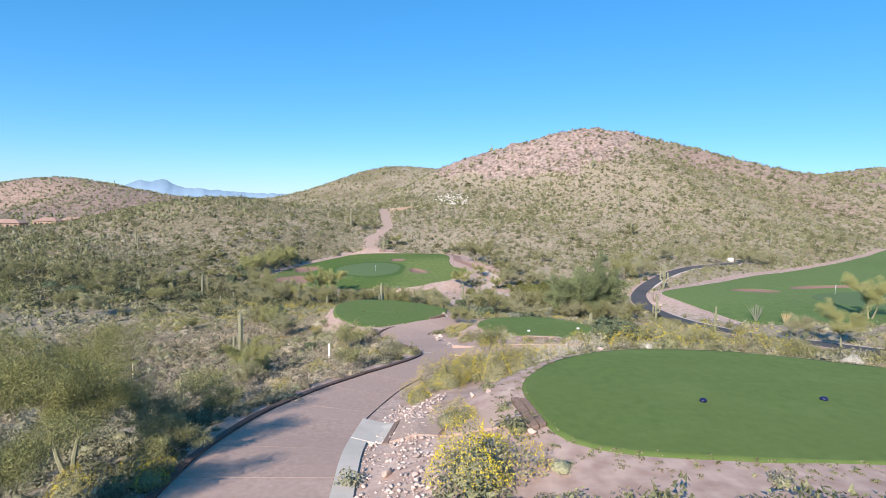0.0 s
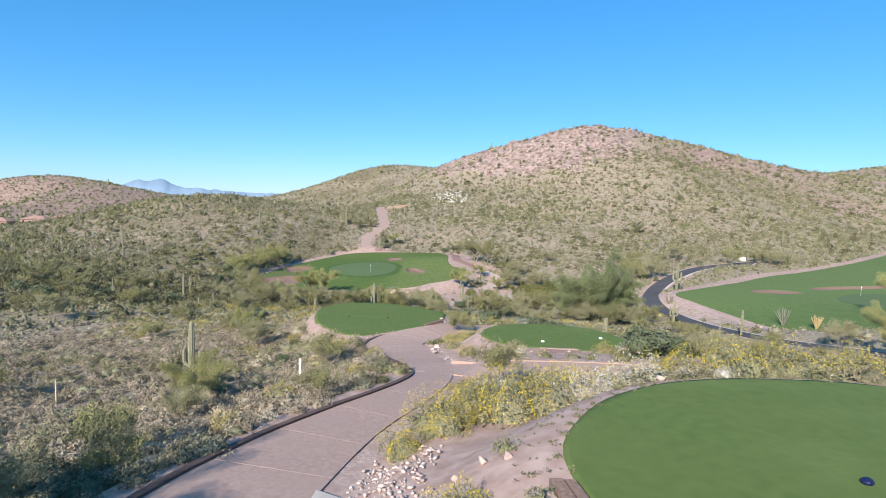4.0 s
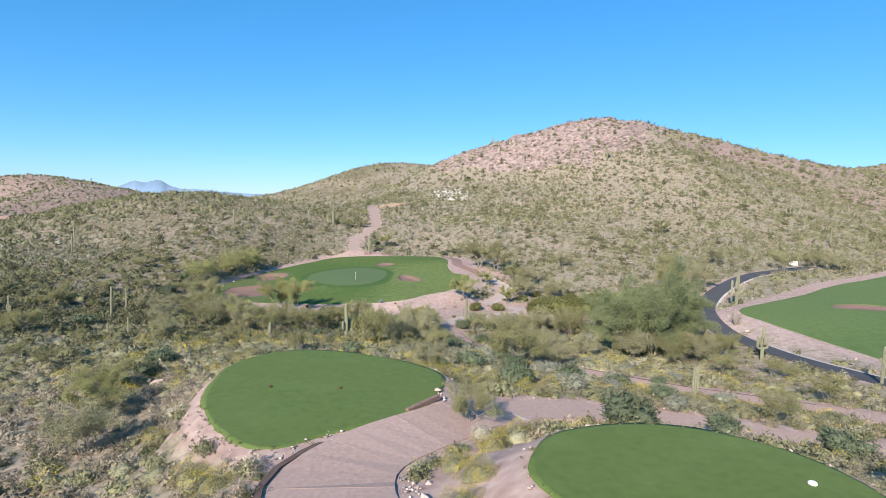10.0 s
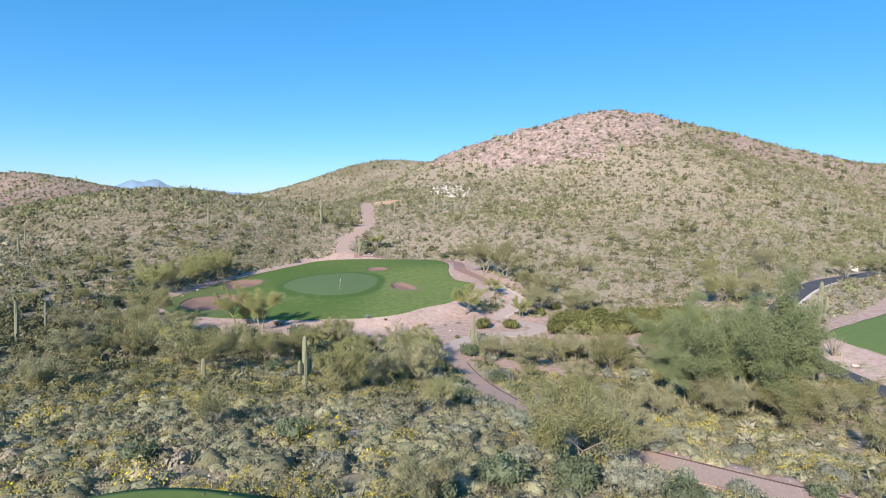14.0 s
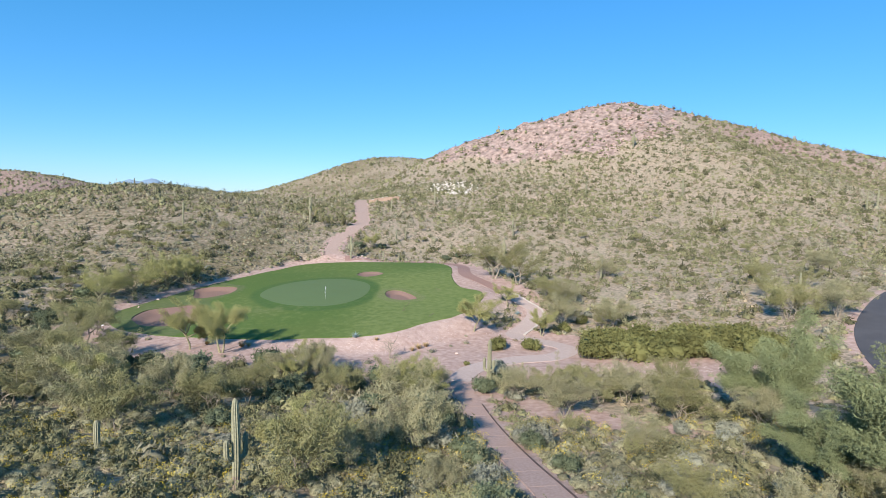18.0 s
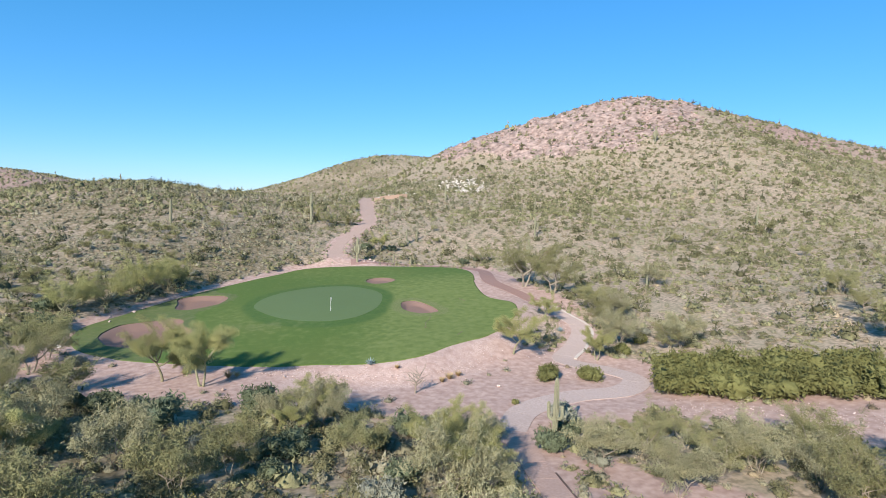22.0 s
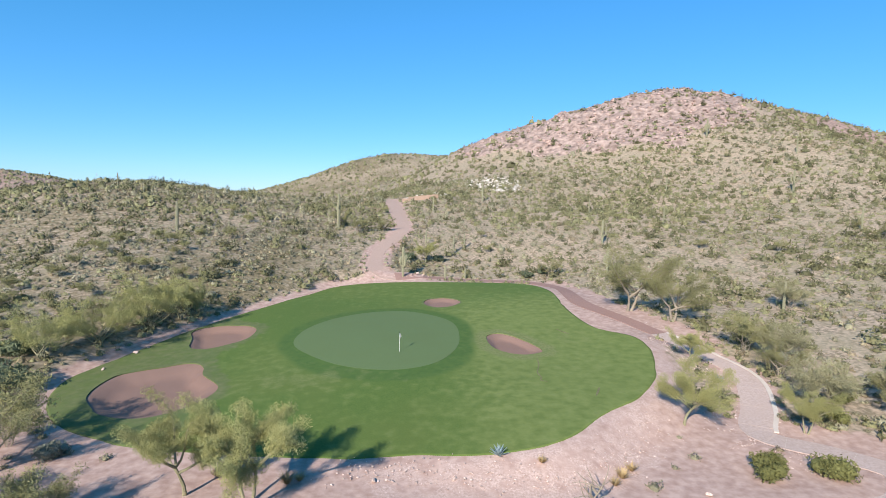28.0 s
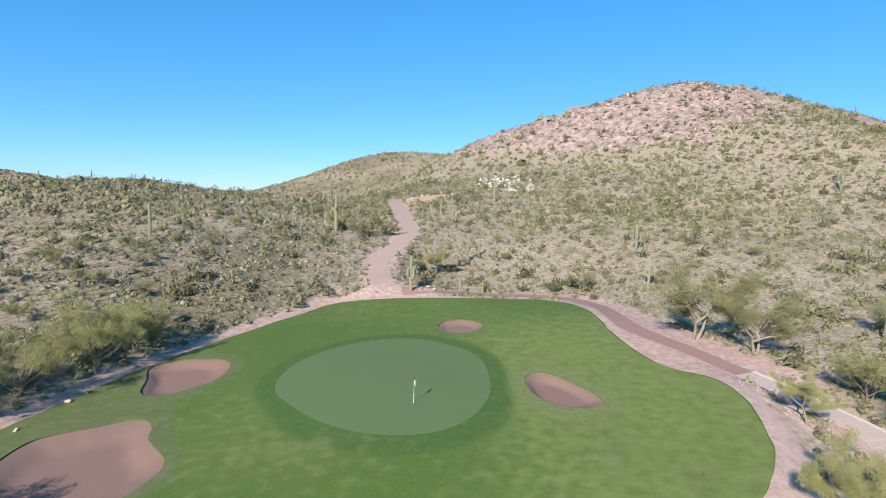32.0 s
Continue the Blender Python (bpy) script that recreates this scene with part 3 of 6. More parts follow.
def fringe(x, y):
    """Dull tufted grass on the lips of the bunkers and the lawn's side towards the wash."""
    f = np.where(inside(x, y, DULL_TURF), 0.62, 0.0)
    for poly, wide in zip(BUNKERS, (0.6, 0.4, 0.9, 0.9)):
        f = np.maximum(f, 0.8 * smooth((wide - line_distance(x, y, poly, wide + 1, closed=True)[0]) / 0.5))
    return f


lawn("lawn_back_tee", TEE_BACK, [], 0.7, tee_back_level, 0.04, TEE_TURF, "closely mown green turf of the back tee", worn=0.45)
lawn("lawn_middle_tee", TEE_LEFT, [], 0.7, tee_left_level, 0.04, TEE_TURF, "closely mown green turf of a tee edged with stones", worn=0.45)
lawn("lawn_front_tee", TEE_RIGHT, [], 0.7, tee_right_level, 0.04, TEE_TURF, "closely mown green turf of the front tee", worn=0.45)
lawn("lawn_green", LAWN, BUNKERS, 0.7, lawn_level, 0.05, ROUGH_TURF, "mown green lawn round the putting green", floats={"dark_turf": collar_shade, "pale": pale_turf, "fringe": fringe, "worn": scuffed})
lawn("lawn_fairway", FAIRWAY, FAR_BUNKERS, 3.0, fairway_level, 0.05, FAIRWAY_TURF, "mown green fairway beside the asphalt road", floats={"dark_turf": lambda x, y: 0.7 * value_noise(x, y, 25)}, worn=0.6)
lawn("putting_green", PUTTING, [], 0.9, lawn_level, 0.066, PUTT_TURF, "finely mown bluish putting green", rim=False)
lawn("putting_green_far", FAR_GREEN, [], 2.0, fairway_level, 0.08, PUTT_TURF, "finely mown putting green beside a bunker", rim=False)


def bunker(outline, level, depth):
    """A bowl of sand in rings from the lip to the bottom."""
    c = outline.mean(0)
    verts, faces = [], []
    rings = 9
    n = len(outline)
    for r in range(rings):
        k = 1 - r / (rings - 0.3)
        p = c + (outline - c) * k
        drop = 0.06 + depth * smooth((1 - k) * 2.6)
        z = level(p[:, 0], p[:, 1]) - drop + 0.05 * (value_noise(p[:, 0], p[:, 1], 1.1) - 0.5)
        verts.append(np.c_[p, z])
    a = np.arange(n)
    b = (a + 1) % n
    for r in range(rings - 1):
        faces.append(np.c_[r * n + a, r * n + b, (r + 1) * n + b, (r + 1) * n + a])
    v = np.concatenate(verts)
    last = (rings - 1) * n
    v = np.concatenate([v, [[c[0], c[1], v[last:, 2].mean()]]])
    f = [tuple(q) for q in np.concatenate(faces)] + [(last + i, last + (i + 1) % n, len(v) - 1) for i in range(n)]
    return tagged(link_mesh("bunker", v, f, SAND, smooth_faces=True), "raked reddish-brown sand bunker sunk in the lawn", "bunker", "bunkers", "structure")


for poly, depth in zip(BUNKERS, (0.4, 0.5, 0.55, 0.7)):
    bunker(poly, lawn_level, depth)
for poly in FAR_BUNKERS:
    bunker(poly, fairway_level, 0.5)


# ---- paths ----
def strip(line, i0, i1, lift, side0=-1.0, side1=1.0, thick=0.2, gap=0.0):
    """A slab of a path between two stations; side -1 to 1 across it."""
    p = line[i0 : i1 + 1].copy()
    t = np.gradient(line[:, :2], axis=0)[i0 : i1 + 1]
    t /= np.linalg.norm(t, axis=1)[:, None]
    nrm = np.c_[t[:, 1], -t[:, 0]]
    if gap:
        p[0, :2] += t[0] * gap
        p[-1, :2] -= t[-1] * gap
    half = p[:, 2:3] / 2
    out = []
    for s, dz in ((side0, -thick), (side0, 0.0), (side1, 0.0), (side1, -thick)):
        q = p[:, :2] + nrm * half * s
        out.append(np.c_[q, land(q[:, 0], q[:, 1]) + lift + dz])
    n = len(p)
    v = np.concatenate(out)
    f = []
    for k in range(3):
        for i in range(n - 1):
            f.append((k * n + i, (k + 1) * n + i, (k + 1) * n + i + 1, k * n + i + 1))
    f += [(0, n, 2 * n, 3 * n), (n - 1, 4 * n - 1, 3 * n - 1, 2 * n - 1)]
    return v, f


def paved(name, line, every, mat, label, lift=0.05, joint=0.014):
    root = tagged(new(name), label, "path", kind="structure")
    root.empty_display_size = 0.1
    v, f = strip(line, 0, len(line) - 1, lift - 0.012, -0.99, 0.99, 0.25)
    link_mesh("bed", v, f, PALE_CONCRETE, root)
    for i in range(0, len(line) - 1, every):
        v, f = strip(line, i, min(i + every, len(line) - 1), lift, gap=joint)
        link_mesh("slab", v, f, mat, root)
    return root


def track(name, line, mat, label, lift=0.04):
    v, f = strip(line, 0, len(line) - 1, lift)
    return tagged(link_mesh(name, v, f, mat), label, "path", kind="structure")


paved("cart_path", PATH_TEES, 3, CONCRETE, "pinkish concrete cart path with pale joints")
paved("cart_path_branch", PATH_BRANCH, 5, CONCRETE, "pinkish concrete branch of the cart path", lift=0.058)
paved("cart_path_green", PATH_GREEN[:56], 4, WORN_CONCRETE, "winding concrete cart path beside the green", joint=0.012)
track("path_green_back", PATH_GREEN[55:], RED_DIRT, "reddish earth path round the back of the green")
track("path_hill", PATH_HILL, DIRT_TRACK, "pale earth road climbing the hill behind the green")
DRY_TURF = material("dry_turf", (0.10, 0.105, 0.045), (0.20, 0.18, 0.10), coarse=1.0, fine=5, bump=0.2)
for bare in ([(2.2, 177.8, 0.06), (1.9, 175.5, 0.12), (1.2, 173.3, 0.10), (1.3, 171.8, 0.14), (1, 171, 0.16), (1.6, 170.6, 0.06)], [(6.2, 168.4, 0.1), (5.7, 167.4, 0.22), (5.2, 166.4, 0.08)], [(7.2, 188.4, 0.06), (7.9, 186.8, 0.2), (8.4, 185.8, 0.06)]):
    track("bare_crack", spline(bare, closed=False, step=0.4), DRY_TURF, "dry bare crack in the mown lawn", 0.072)
track("road", ROAD, ASPHALT, "narrow dark asphalt road", 0.06)


# ---- plants: materials ----
def leafy(name, dark, light, third, each=0.0, tint=False):
    return material(name, dark, light, third, coarse=0.12, fine=15.0, bump=0.9, each=each, tint=tint, spec=0.08)


LEAF_GREY = leafy("grey_scrub_leaf", (0.125, 0.120, 0.080), (0.325, 0.308, 0.215), (0.235, 0.228, 0.148), tint=True)
LEAF_OLIVE = leafy("olive_scrub_leaf", (0.104, 0.104, 0.054), (0.275, 0.27, 0.15), (0.195, 0.195, 0.103), tint=True)
LEAF_BURSAGE = leafy("bursage_leaf", (0.175, 0.15, 0.11), (0.43, 0.37, 0.285), (0.315, 0.275, 0.195), tint=True)
LEAF_STRAW = leafy("dry_scrub_leaf", (0.16, 0.13, 0.085), (0.35, 0.295, 0.21), (0.25, 0.22, 0.13), tint=True)
LEAF_SILVER = leafy("silver_brittlebush_leaf", (0.125, 0.122, 0.07), (0.325, 0.312, 0.205), (0.235, 0.23, 0.135), tint=True)
LEAF_WHITE = leafy("whitened_brush", (0.25, 0.23, 0.18), (0.64, 0.60, 0.52), (0.50, 0.47, 0.39), tint=True)
PETAL = material("yellow_petal", (0.48, 0.37, 0.03), (0.70, 0.56, 0.06), (0.50, 0.42, 0.06), coarse=0.2, fine=8, bump=0, tint=True, spec=0.1)
LEAF_VERDE = leafy("palo_verde_leaf", (0.17, 0.175, 0.068), (0.42, 0.415, 0.18), (0.33, 0.33, 0.14), each=0.12)
LEAF_FRESH = leafy("fresh_palo_verde_leaf", (0.115, 0.14, 0.066), (0.285, 0.325, 0.17), (0.215, 0.25, 0.125), each=0.1)
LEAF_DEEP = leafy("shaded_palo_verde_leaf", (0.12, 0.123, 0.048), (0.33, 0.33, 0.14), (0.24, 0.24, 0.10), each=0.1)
LEAF_MESQUITE = leafy("mesquite_leaf", (0.125, 0.125, 0.055), (0.33, 0.325, 0.165), (0.245, 0.24, 0.11), each=0.15)
LEAF_DARK = leafy("jojoba_leaf", (0.045, 0.06, 0.035), (0.19, 0.225, 0.14), (0.13, 0.155, 0.09), each=0.2)
LEAF_SAGE = leafy("sage_shrub_leaf", (0.16, 0.155, 0.085), (0.40, 0.385, 0.235), (0.30, 0.29, 0.165), each=0.12)
LEAF_YELLOWGREEN = leafy("hopseed_leaf", (0.06, 0.068, 0.026), (0.215, 0.22, 0.085), (0.155, 0.155, 0.06), each=0.15)
LEAF_ASH = leafy("ashen_bush_leaf", (0.09, 0.095, 0.07), (0.34, 0.35, 0.28), (0.25, 0.26, 0.19), each=0.15)
TWIG = material("dry_twig", (0.20, 0.17, 0.13), (0.32, 0.28, 0.22), coarse=1.2, fine=9, bump=0.3)
BARK = material("pale_green_bark", (0.17, 0.17, 0.10), (0.30, 0.28, 0.18), coarse=1.4, fine=10, bump=0.5)
CACTUS = material("saguaro_skin", (0.165, 0.165, 0.105), (0.32, 0.315, 0.21), (0.24, 0.235, 0.155), coarse=0.8, fine=9, bump=0.3, each=0.12)
CORK = material("saguaro_cork", (0.16, 0.13, 0.10), (0.26, 0.22, 0.17), coarse=1.0, fine=9, bump=0.6)
CHOLLA = material("cholla_spine", (0.25, 0.23, 0.16), (0.42, 0.39, 0.28), coarse=1.0, fine=9, bump=0.4)
AGAVE = material("blue_agave_leaf", (0.16, 0.23, 0.24), (0.26, 0.33, 0.34), coarse=1.0, fine=9, bump=0.15, rough=0.6)
DEAD = material("bleached_wood", (0.48, 0.43, 0.37), (0.66, 0.61, 0.54), coarse=1.0, fine=12, bump=0.4)
STRAW = material("straw_tuft", (0.36, 0.26, 0.13), (0.52, 0.40, 0.22), coarse=1.0, fine=9, bump=0, each=0.15)


# ---- low scrub that nobody could count ----
rng = np.random.RandomState(11)


def clump(n, size, flat=0.75, seed=0, out=0.5, body=0.0, sides=6):
    """A dome of scrub of unit half width: n small leaves in uneven tufts, round a dense uneven body. Gives corners and triangles."""
    r = np.random.RandomState(seed)
    lump = lambda a, z: 1 + 0.20 * np.sin(3 * a + seed) + 0.13 * np.sin(5 * a + 2 * seed + 4 * z)
    z = r.rand(n) ** 0.8 * 1.02
    a = r.rand(n) * 2 * np.pi
    s = np.sqrt(np.clip(1 - z * z, 0, 1))
    d = np.c_[s * np.cos(a), s * np.sin(a), z]
    c = d * (out + (1.05 - out) * r.rand(n, 1) ** 0.6) * lump(a, z)[:, None]
    c[:, 2] *= flat
    # most leaves lie along the dome, some stand out from it
    face = d + 0.5 * r.randn(n, 3)
    u = np.cross(face, r.randn(n, 3))
    u /= np.linalg.norm(u, axis=1)[:, None]
    u = np.where(r.rand(n, 1) < 0.45, u + 1.2 * d, u)
    u /= np.linalg.norm(u, axis=1)[:, None]
    w = np.cross(u, face)
    w /= np.linalg.norm(w, axis=1)[:, None]
    k = size * (0.6 + 0.8 * r.rand(n, 1))
    leaf = np.stack([c - u * k * 0.8 - w * k * 0.55, c - u * k * 0.8 + w * k * 0.55, c + u * k], 1).reshape(-1, 3)
    f = np.arange(3 * n).reshape(-1, 3)
    if not body:
        return leaf, f
    verts, faces, at = [], [], 0
    levels = ((0.0, 1.0), (0.62, 0.72)) if sides < 6 else ((0.0, 0.92), (0.45, 0.92), (0.82, 0.5))
    for h, w in levels:
        for j in range(sides):
            a = 2 * math.pi * (j + 0.5 * (h > 0.3) + 0.3 * r.rand()) / sides
            q = body * w * lump(a, h) * (0.8 + 0.4 * r.rand())
            verts.append((q * math.cos(a), q * math.sin(a), body * flat * h * (0.8 + 0.4 * r.rand())))
    verts.append((0.15 * r.randn(), 0.15 * r.randn(), body * flat))
    n_l = len(levels)
    for k in range(n_l - 1):
        for j in range(sides):
            a, b = k * sides + j, k * sides + (j + 1) % sides
            faces += [(a, b, a + sides), (b, b + sides, a + sides)]
    faces += [((n_l - 1) * sides + j, (n_l - 1) * sides + (j + 1) % sides, n_l * sides) for j in range(sides)]
    return np.concatenate([leaf, np.array(verts)]), np.concatenate([f, np.array(faces) + 3 * n])


def flowers(n, size, seed):
    """Loose petals over a dome of unit half width."""
    return clump(n, size, flat=0.85, seed=seed, out=0.9)


def spread_clumps(name, mat, label, x, y, radius, kinds, tint, lift=0.0):
    """All the clumps of one sort of scrub as one mesh."""
    if len(x) == 0:
        return
    z = land(x, y)
    verts, tints, faces, at = [], [], [], 0
    pick = rng.randint(0, len(kinds), len(x))
    turn = rng.rand(len(x)) * 2 * np.pi
    for k, (t, f) in enumerate(kinds):
        m = np.flatnonzero(pick == k)
        if not len(m):
            continue
        c, s = np.cos(turn[m])[:, None], np.sin(turn[m])[:, None]
        squash = (0.85 + 0.4 * rng.rand(len(m)))[:, None]
        R = radius[m][:, None]
        v = np.stack([(t[:, 0] * c - t[:, 1] * s) * R + x[m][:, None], (t[:, 0] * s + t[:, 1] * c) * R + y[m][:, None], (t[:, 2] * squash + lift) * R + z[m][:, None]], -1)
        faces.append((f[None] + (at + np.arange(len(m)) * len(t))[:, None, None]).reshape(-1, 3))
        verts.append(v.reshape(-1, 3))
        tints.append(np.repeat(tint[m], len(t)))
        at += len(m) * len(t)
    ob = link_mesh(name, np.concatenate(verts), np.concatenate(faces), mat, smooth_faces=True, floats={"tint": np.concatenate(tints)})
    return tagged(ob, label, "scrub", kind="stuff")


CLEARINGS = [(15.8, 39.0, 2.7), (14.2, 37.8, 1.8), (5.2, 42.9, 1.5), (8.6, 40.9, 1.5), (11.2, 39.4, 1.6), (-2.6, 44.6, 1.4), (2.6, 44.2, 1.3)]


def free(x, y, margin=0.25):
    """Where scrub can grow: off the lawns, paths and bare earth."""
    ok = np.ones(x.shape, bool)
    for poly, wide in ((TEE_BACK, 0.9), (TEE_LEFT, 0.9), (TEE_RIGHT, 0.9), (LAWN, 1.6), (FAIRWAY, 3.0)):
        d, s = line_distance(x, y, poly, wide + margin, closed=True)
        ok &= ~inside(x, y, poly) & (d > (wide + margin) * 0.97)
    for line, blend in WAYS:
        d, s = line_distance(x, y, line, 5.0)
        w = np.interp(s * (len(line) - 1), np.arange(len(line)), line[:, 2]) / 2
        ok &= d > w + 0.25 + margin
    for cx, cy, r in CLEARINGS:
        ok &= np.hypot(x - cx, y - cy) > r
    for poly in BARE + STONY:
        ok &= ~inside(x, y, poly) | (rng.rand(*x.shape) < 0.035)
    return ok


def sow(n, x0, x1, y0, y1):
    return rng.uniform(x0, x1, n), rng.uniform(y0, y1, n)


SCRUB_NEAR = [clump(170, 0.105, seed=i, out=0.5, body=0.55) for i in range(6)]
SCRUB_WASH = [clump(70, 0.145, seed=60 + i, out=0.55, body=0.6) for i in range(6)]
SCRUB_MID = [clump(26, 0.2, flat=0.95, seed=10 + i, out=0.55, body=0.58, sides=5) for i in range(6)]
SCRUB_FAR = [clump(14, 0.25, flat=1.05, seed=20 + i, out=0.65, body=0.66, sides=5) for i in range(8)]
SCRUB_DISTANT = [clump(5, 0.5, flat=1.2, seed=30 + i, out=0.7, body=0.8, sides=5) for i in range(6)]
ZONES = [(-44, 44, 10, 84, 11500, SCRUB_NEAR), (-48, 50, 10, 172, 12500, SCRUB_WASH), (-105, 110, 60, 262, 27000, SCRUB_MID), (-270, 280, 120, 352, 70000, SCRUB_FAR), (-520, 520, 240, 720, 34000, SCRUB_DISTANT)]
done = []
for zone, (x0, x1, y0, y1, n, kinds) in enumerate(ZONES):
    x, y = sow(n, x0, x1, y0, y1)
    for a0, a1, b0, b1 in done:
        m = (x > a0) & (x < a1) & (y > b0) & (y < b1)
        x, y = x[~m], y[~m]
    if zone < 2:
        side = np.abs(x) < 8 + (y - 4) * 0.9
        x, y = x[side], y[side]
    else:
        side = np.abs(x) < 30 + 0.86 * y
        x, y = x[side], y[side]
    done.append((x0, x1, y0, y1))
    # thinner and thicker drifts, thin on the crags
    patch = value_noise(x, y, 14) * 0.6 + value_noise(x + 30, y, 5) * 0.4
    keep = (rng.rand(len(x)) < 0.35 + 1.1 * patch + 0.4 * ((x < -3) & (y < 90))) & (rng.rand(len(x)) > 0.72 * rockiness(x, y))
    x, y = x[keep], y[keep]
    ok = free(x, y)
    x, y = x[ok], y[ok]
    sort = np.clip(value_noise(x + 77, y + 13, 19) * 0.55 + 0.45 * rng.rand(len(x)) - 0.3 * ((x < -3) & (y < 90)) + 0.08 * (zone > 2), 0, 1)
    big = np.exp(rng.randn(len(x)) * 0.33)
    tint = np.clip(1 + 0.24 * rng.randn(len(x)), 0.5, 1.45)
    grow = (0.95, 1.0, 1.1, 1.3, 1.8)[zone]
    for name, mat, label, lo, hi, r in (("grey_scrub", LEAF_GREY, "low grey-green desert scrub on the slopes", 0.0, 0.48, 0.47), ("dry_scrub", LEAF_STRAW, "dry straw-coloured desert scrub", 0.48, 0.56, 0.42),
                                        ("olive_scrub", LEAF_OLIVE, "olive-green desert scrub on the slopes", 0.56, 1.01, 0.54)):
        m = (sort >= lo) & (sort < hi)
        if name == "grey_scrub" and zone < 2:
            pale = m & (x < -4 + 4 * (value_noise(x, y, 6) - 0.5)) & (y > 34) & (y < 92)
            spread_clumps("bursage", LEAF_BURSAGE, "pale pinkish-grey bursage covering the slope", x[pale], y[pale], (r * big * grow)[pale], kinds, tint[pale])
            m &= ~pale
        spread_clumps(name, mat, label, x[m], y[m], (r * big * grow)[m], kinds, tint[m])

# plain scrub beside and behind the start
x, y = sow(9000, -105, 110, -12, 150)
keep = (np.abs(x) >= 8 + (y - 4) * 0.9) & ((np.abs(x) < 46) | (y < 60))
x, y = x[keep], y[keep]
ok = free(x, y)
x, y = x[ok], y[ok]
half = rng.rand(len(x)) < 0.55
for m, name, mat, label in ((half, "grey_scrub", LEAF_GREY, "low grey-green desert scrub on the slopes"), (~half, "olive_scrub", LEAF_OLIVE, "olive-green desert scrub on the slopes")):
    spread_clumps(name, mat, label, x[m], y[m], 0.55 * np.exp(rng.randn(m.sum()) * 0.33), SCRUB_MID, np.clip(1 + 0.24 * rng.randn(m.sum()), 0.5, 1.45))

# brittlebush: silver leaves below, yellow flowers above, thick about the tees and the wash
x, y = sow(4400, -42, 46, 14, 128)
thick = 0.10 + 0.55 * smooth((value_noise(x + 5, y + 50, 11) - 0.42) / 0.3)
for cx, cy, r, k in ((2, 36, 6, 0.9), (10, 38, 7, 0.9), (-9, 28, 5, 0.6), (-6, 50, 6, 0.5), (-6, 82, 7, 0.8), (6, 78, 6, 0.5), (-14, 96, 10, 0.7), (18, 82, 8, 0.5), (-12, 62, 4, 0.5), (-10, 40, 5, 0.6)):
    thick = np.maximum(thick, k * np.exp(-((x - cx) ** 2 + (y - cy) ** 2) / (2 * r * r)))
keep = (rng.rand(len(x)) < thick) & (np.abs(x) < 9 + (y - 4) * 0.9)
x, y = x[keep], y[keep]
ok = free(x, y, 0.5)
x, y = x[ok], y[ok]
big = 0.50 * np.exp(rng.randn(len(x)) * 0.3)
tint = np.clip(1 + 0.22 * rng.randn(len(x)), 0.6, 1.5)
SILVER = [clump(420, 0.045, seed=40 + i, out=0.7, body=0.76) for i in range(5)]
SILVER_WASH = [clump(130, 0.08, seed=45 + i, out=0.72, body=0.78) for i in range(5)]
FLOWER = [flowers(300, 0.02, 50 + i) for i in range(5)]
FLOWER_WASH = [flowers(180, 0.046, 55 + i) for i in range(5)]
bloom = rng.rand(len(x)) < 0.03 + 0.42 * smooth((x + 10) / 8)
for m, leaf_kinds, flower_kinds in ((y < 52, SILVER, FLOWER), (y >= 52, SILVER_WASH, FLOWER_WASH)):
    spread_clumps("brittlebush_leaves", LEAF_SILVER, "silvery leaves of many brittlebushes", x[m], y[m], big[m], leaf_kinds, tint[m])
    spread_clumps("brittlebush_flowers", PETAL, "yellow flowers of many brittlebushes", x[m & bloom], y[m & bloom], big[m & bloom] * 1.08, flower_kinds, tint[m & bloom], lift=0.06)
# the flowering slope between the tees and the wash
x, y = sow(4300, -40, 34, 77, 127)
keep = free(x, y, 0.3) & (np.abs(x) < 9 + (y - 40) * 0.75) & (rng.rand(len(x)) < 1.25 - smooth((y - 104) / 30) + 0.5 * (value_noise(x, y, 7) - 0.5))
x, y = x[keep], y[keep]
big = 0.52 * np.exp(rng.randn(len(x)) * 0.3)
tint = np.clip(0.95 + 0.2 * rng.randn(len(x)), 0.55, 1.4)
spread_clumps("brittlebush_leaves", LEAF_SILVER, "silvery brittlebushes filling the slope", x, y, big, [clump(84, 0.095, seed=170 + i, out=0.72, body=0.78) for i in range(5)], tint)
bloom = rng.rand(len(x)) < 0.05 + 0.3 * smooth((value_noise(x + 3, y, 12) - 0.35) / 0.3)
spread_clumps("brittlebush_flowers", PETAL, "yellow flowers over the brittlebush slope", x[bloom], y[bloom], big[bloom] * 1.06, FLOWER_WASH, tint[bloom], lift=0.06)
x, y = sow(700, 0, 22, 29, 47)
keep = free(x, y, 0.4) & (rng.rand(len(x)) < 0.16 + 0.8 * np.exp(-(((x - 7) / 3.0) ** 2 + ((y - 34) / 2.2) ** 2)) + 0.6 * np.exp(-(((x - 16) / 4.5) ** 2 + ((y - 36) / 2.2) ** 2)))
x, y = x[keep], y[keep]
spread_clumps("whitened_brush", LEAF_WHITE, "pale whitened brush at the edge of the tee", x, y, 0.55 * np.exp(rng.randn(len(x)) * 0.25), SILVER, np.clip(1 + 0.12 * rng.randn(len(x)), 0.7, 1.2))


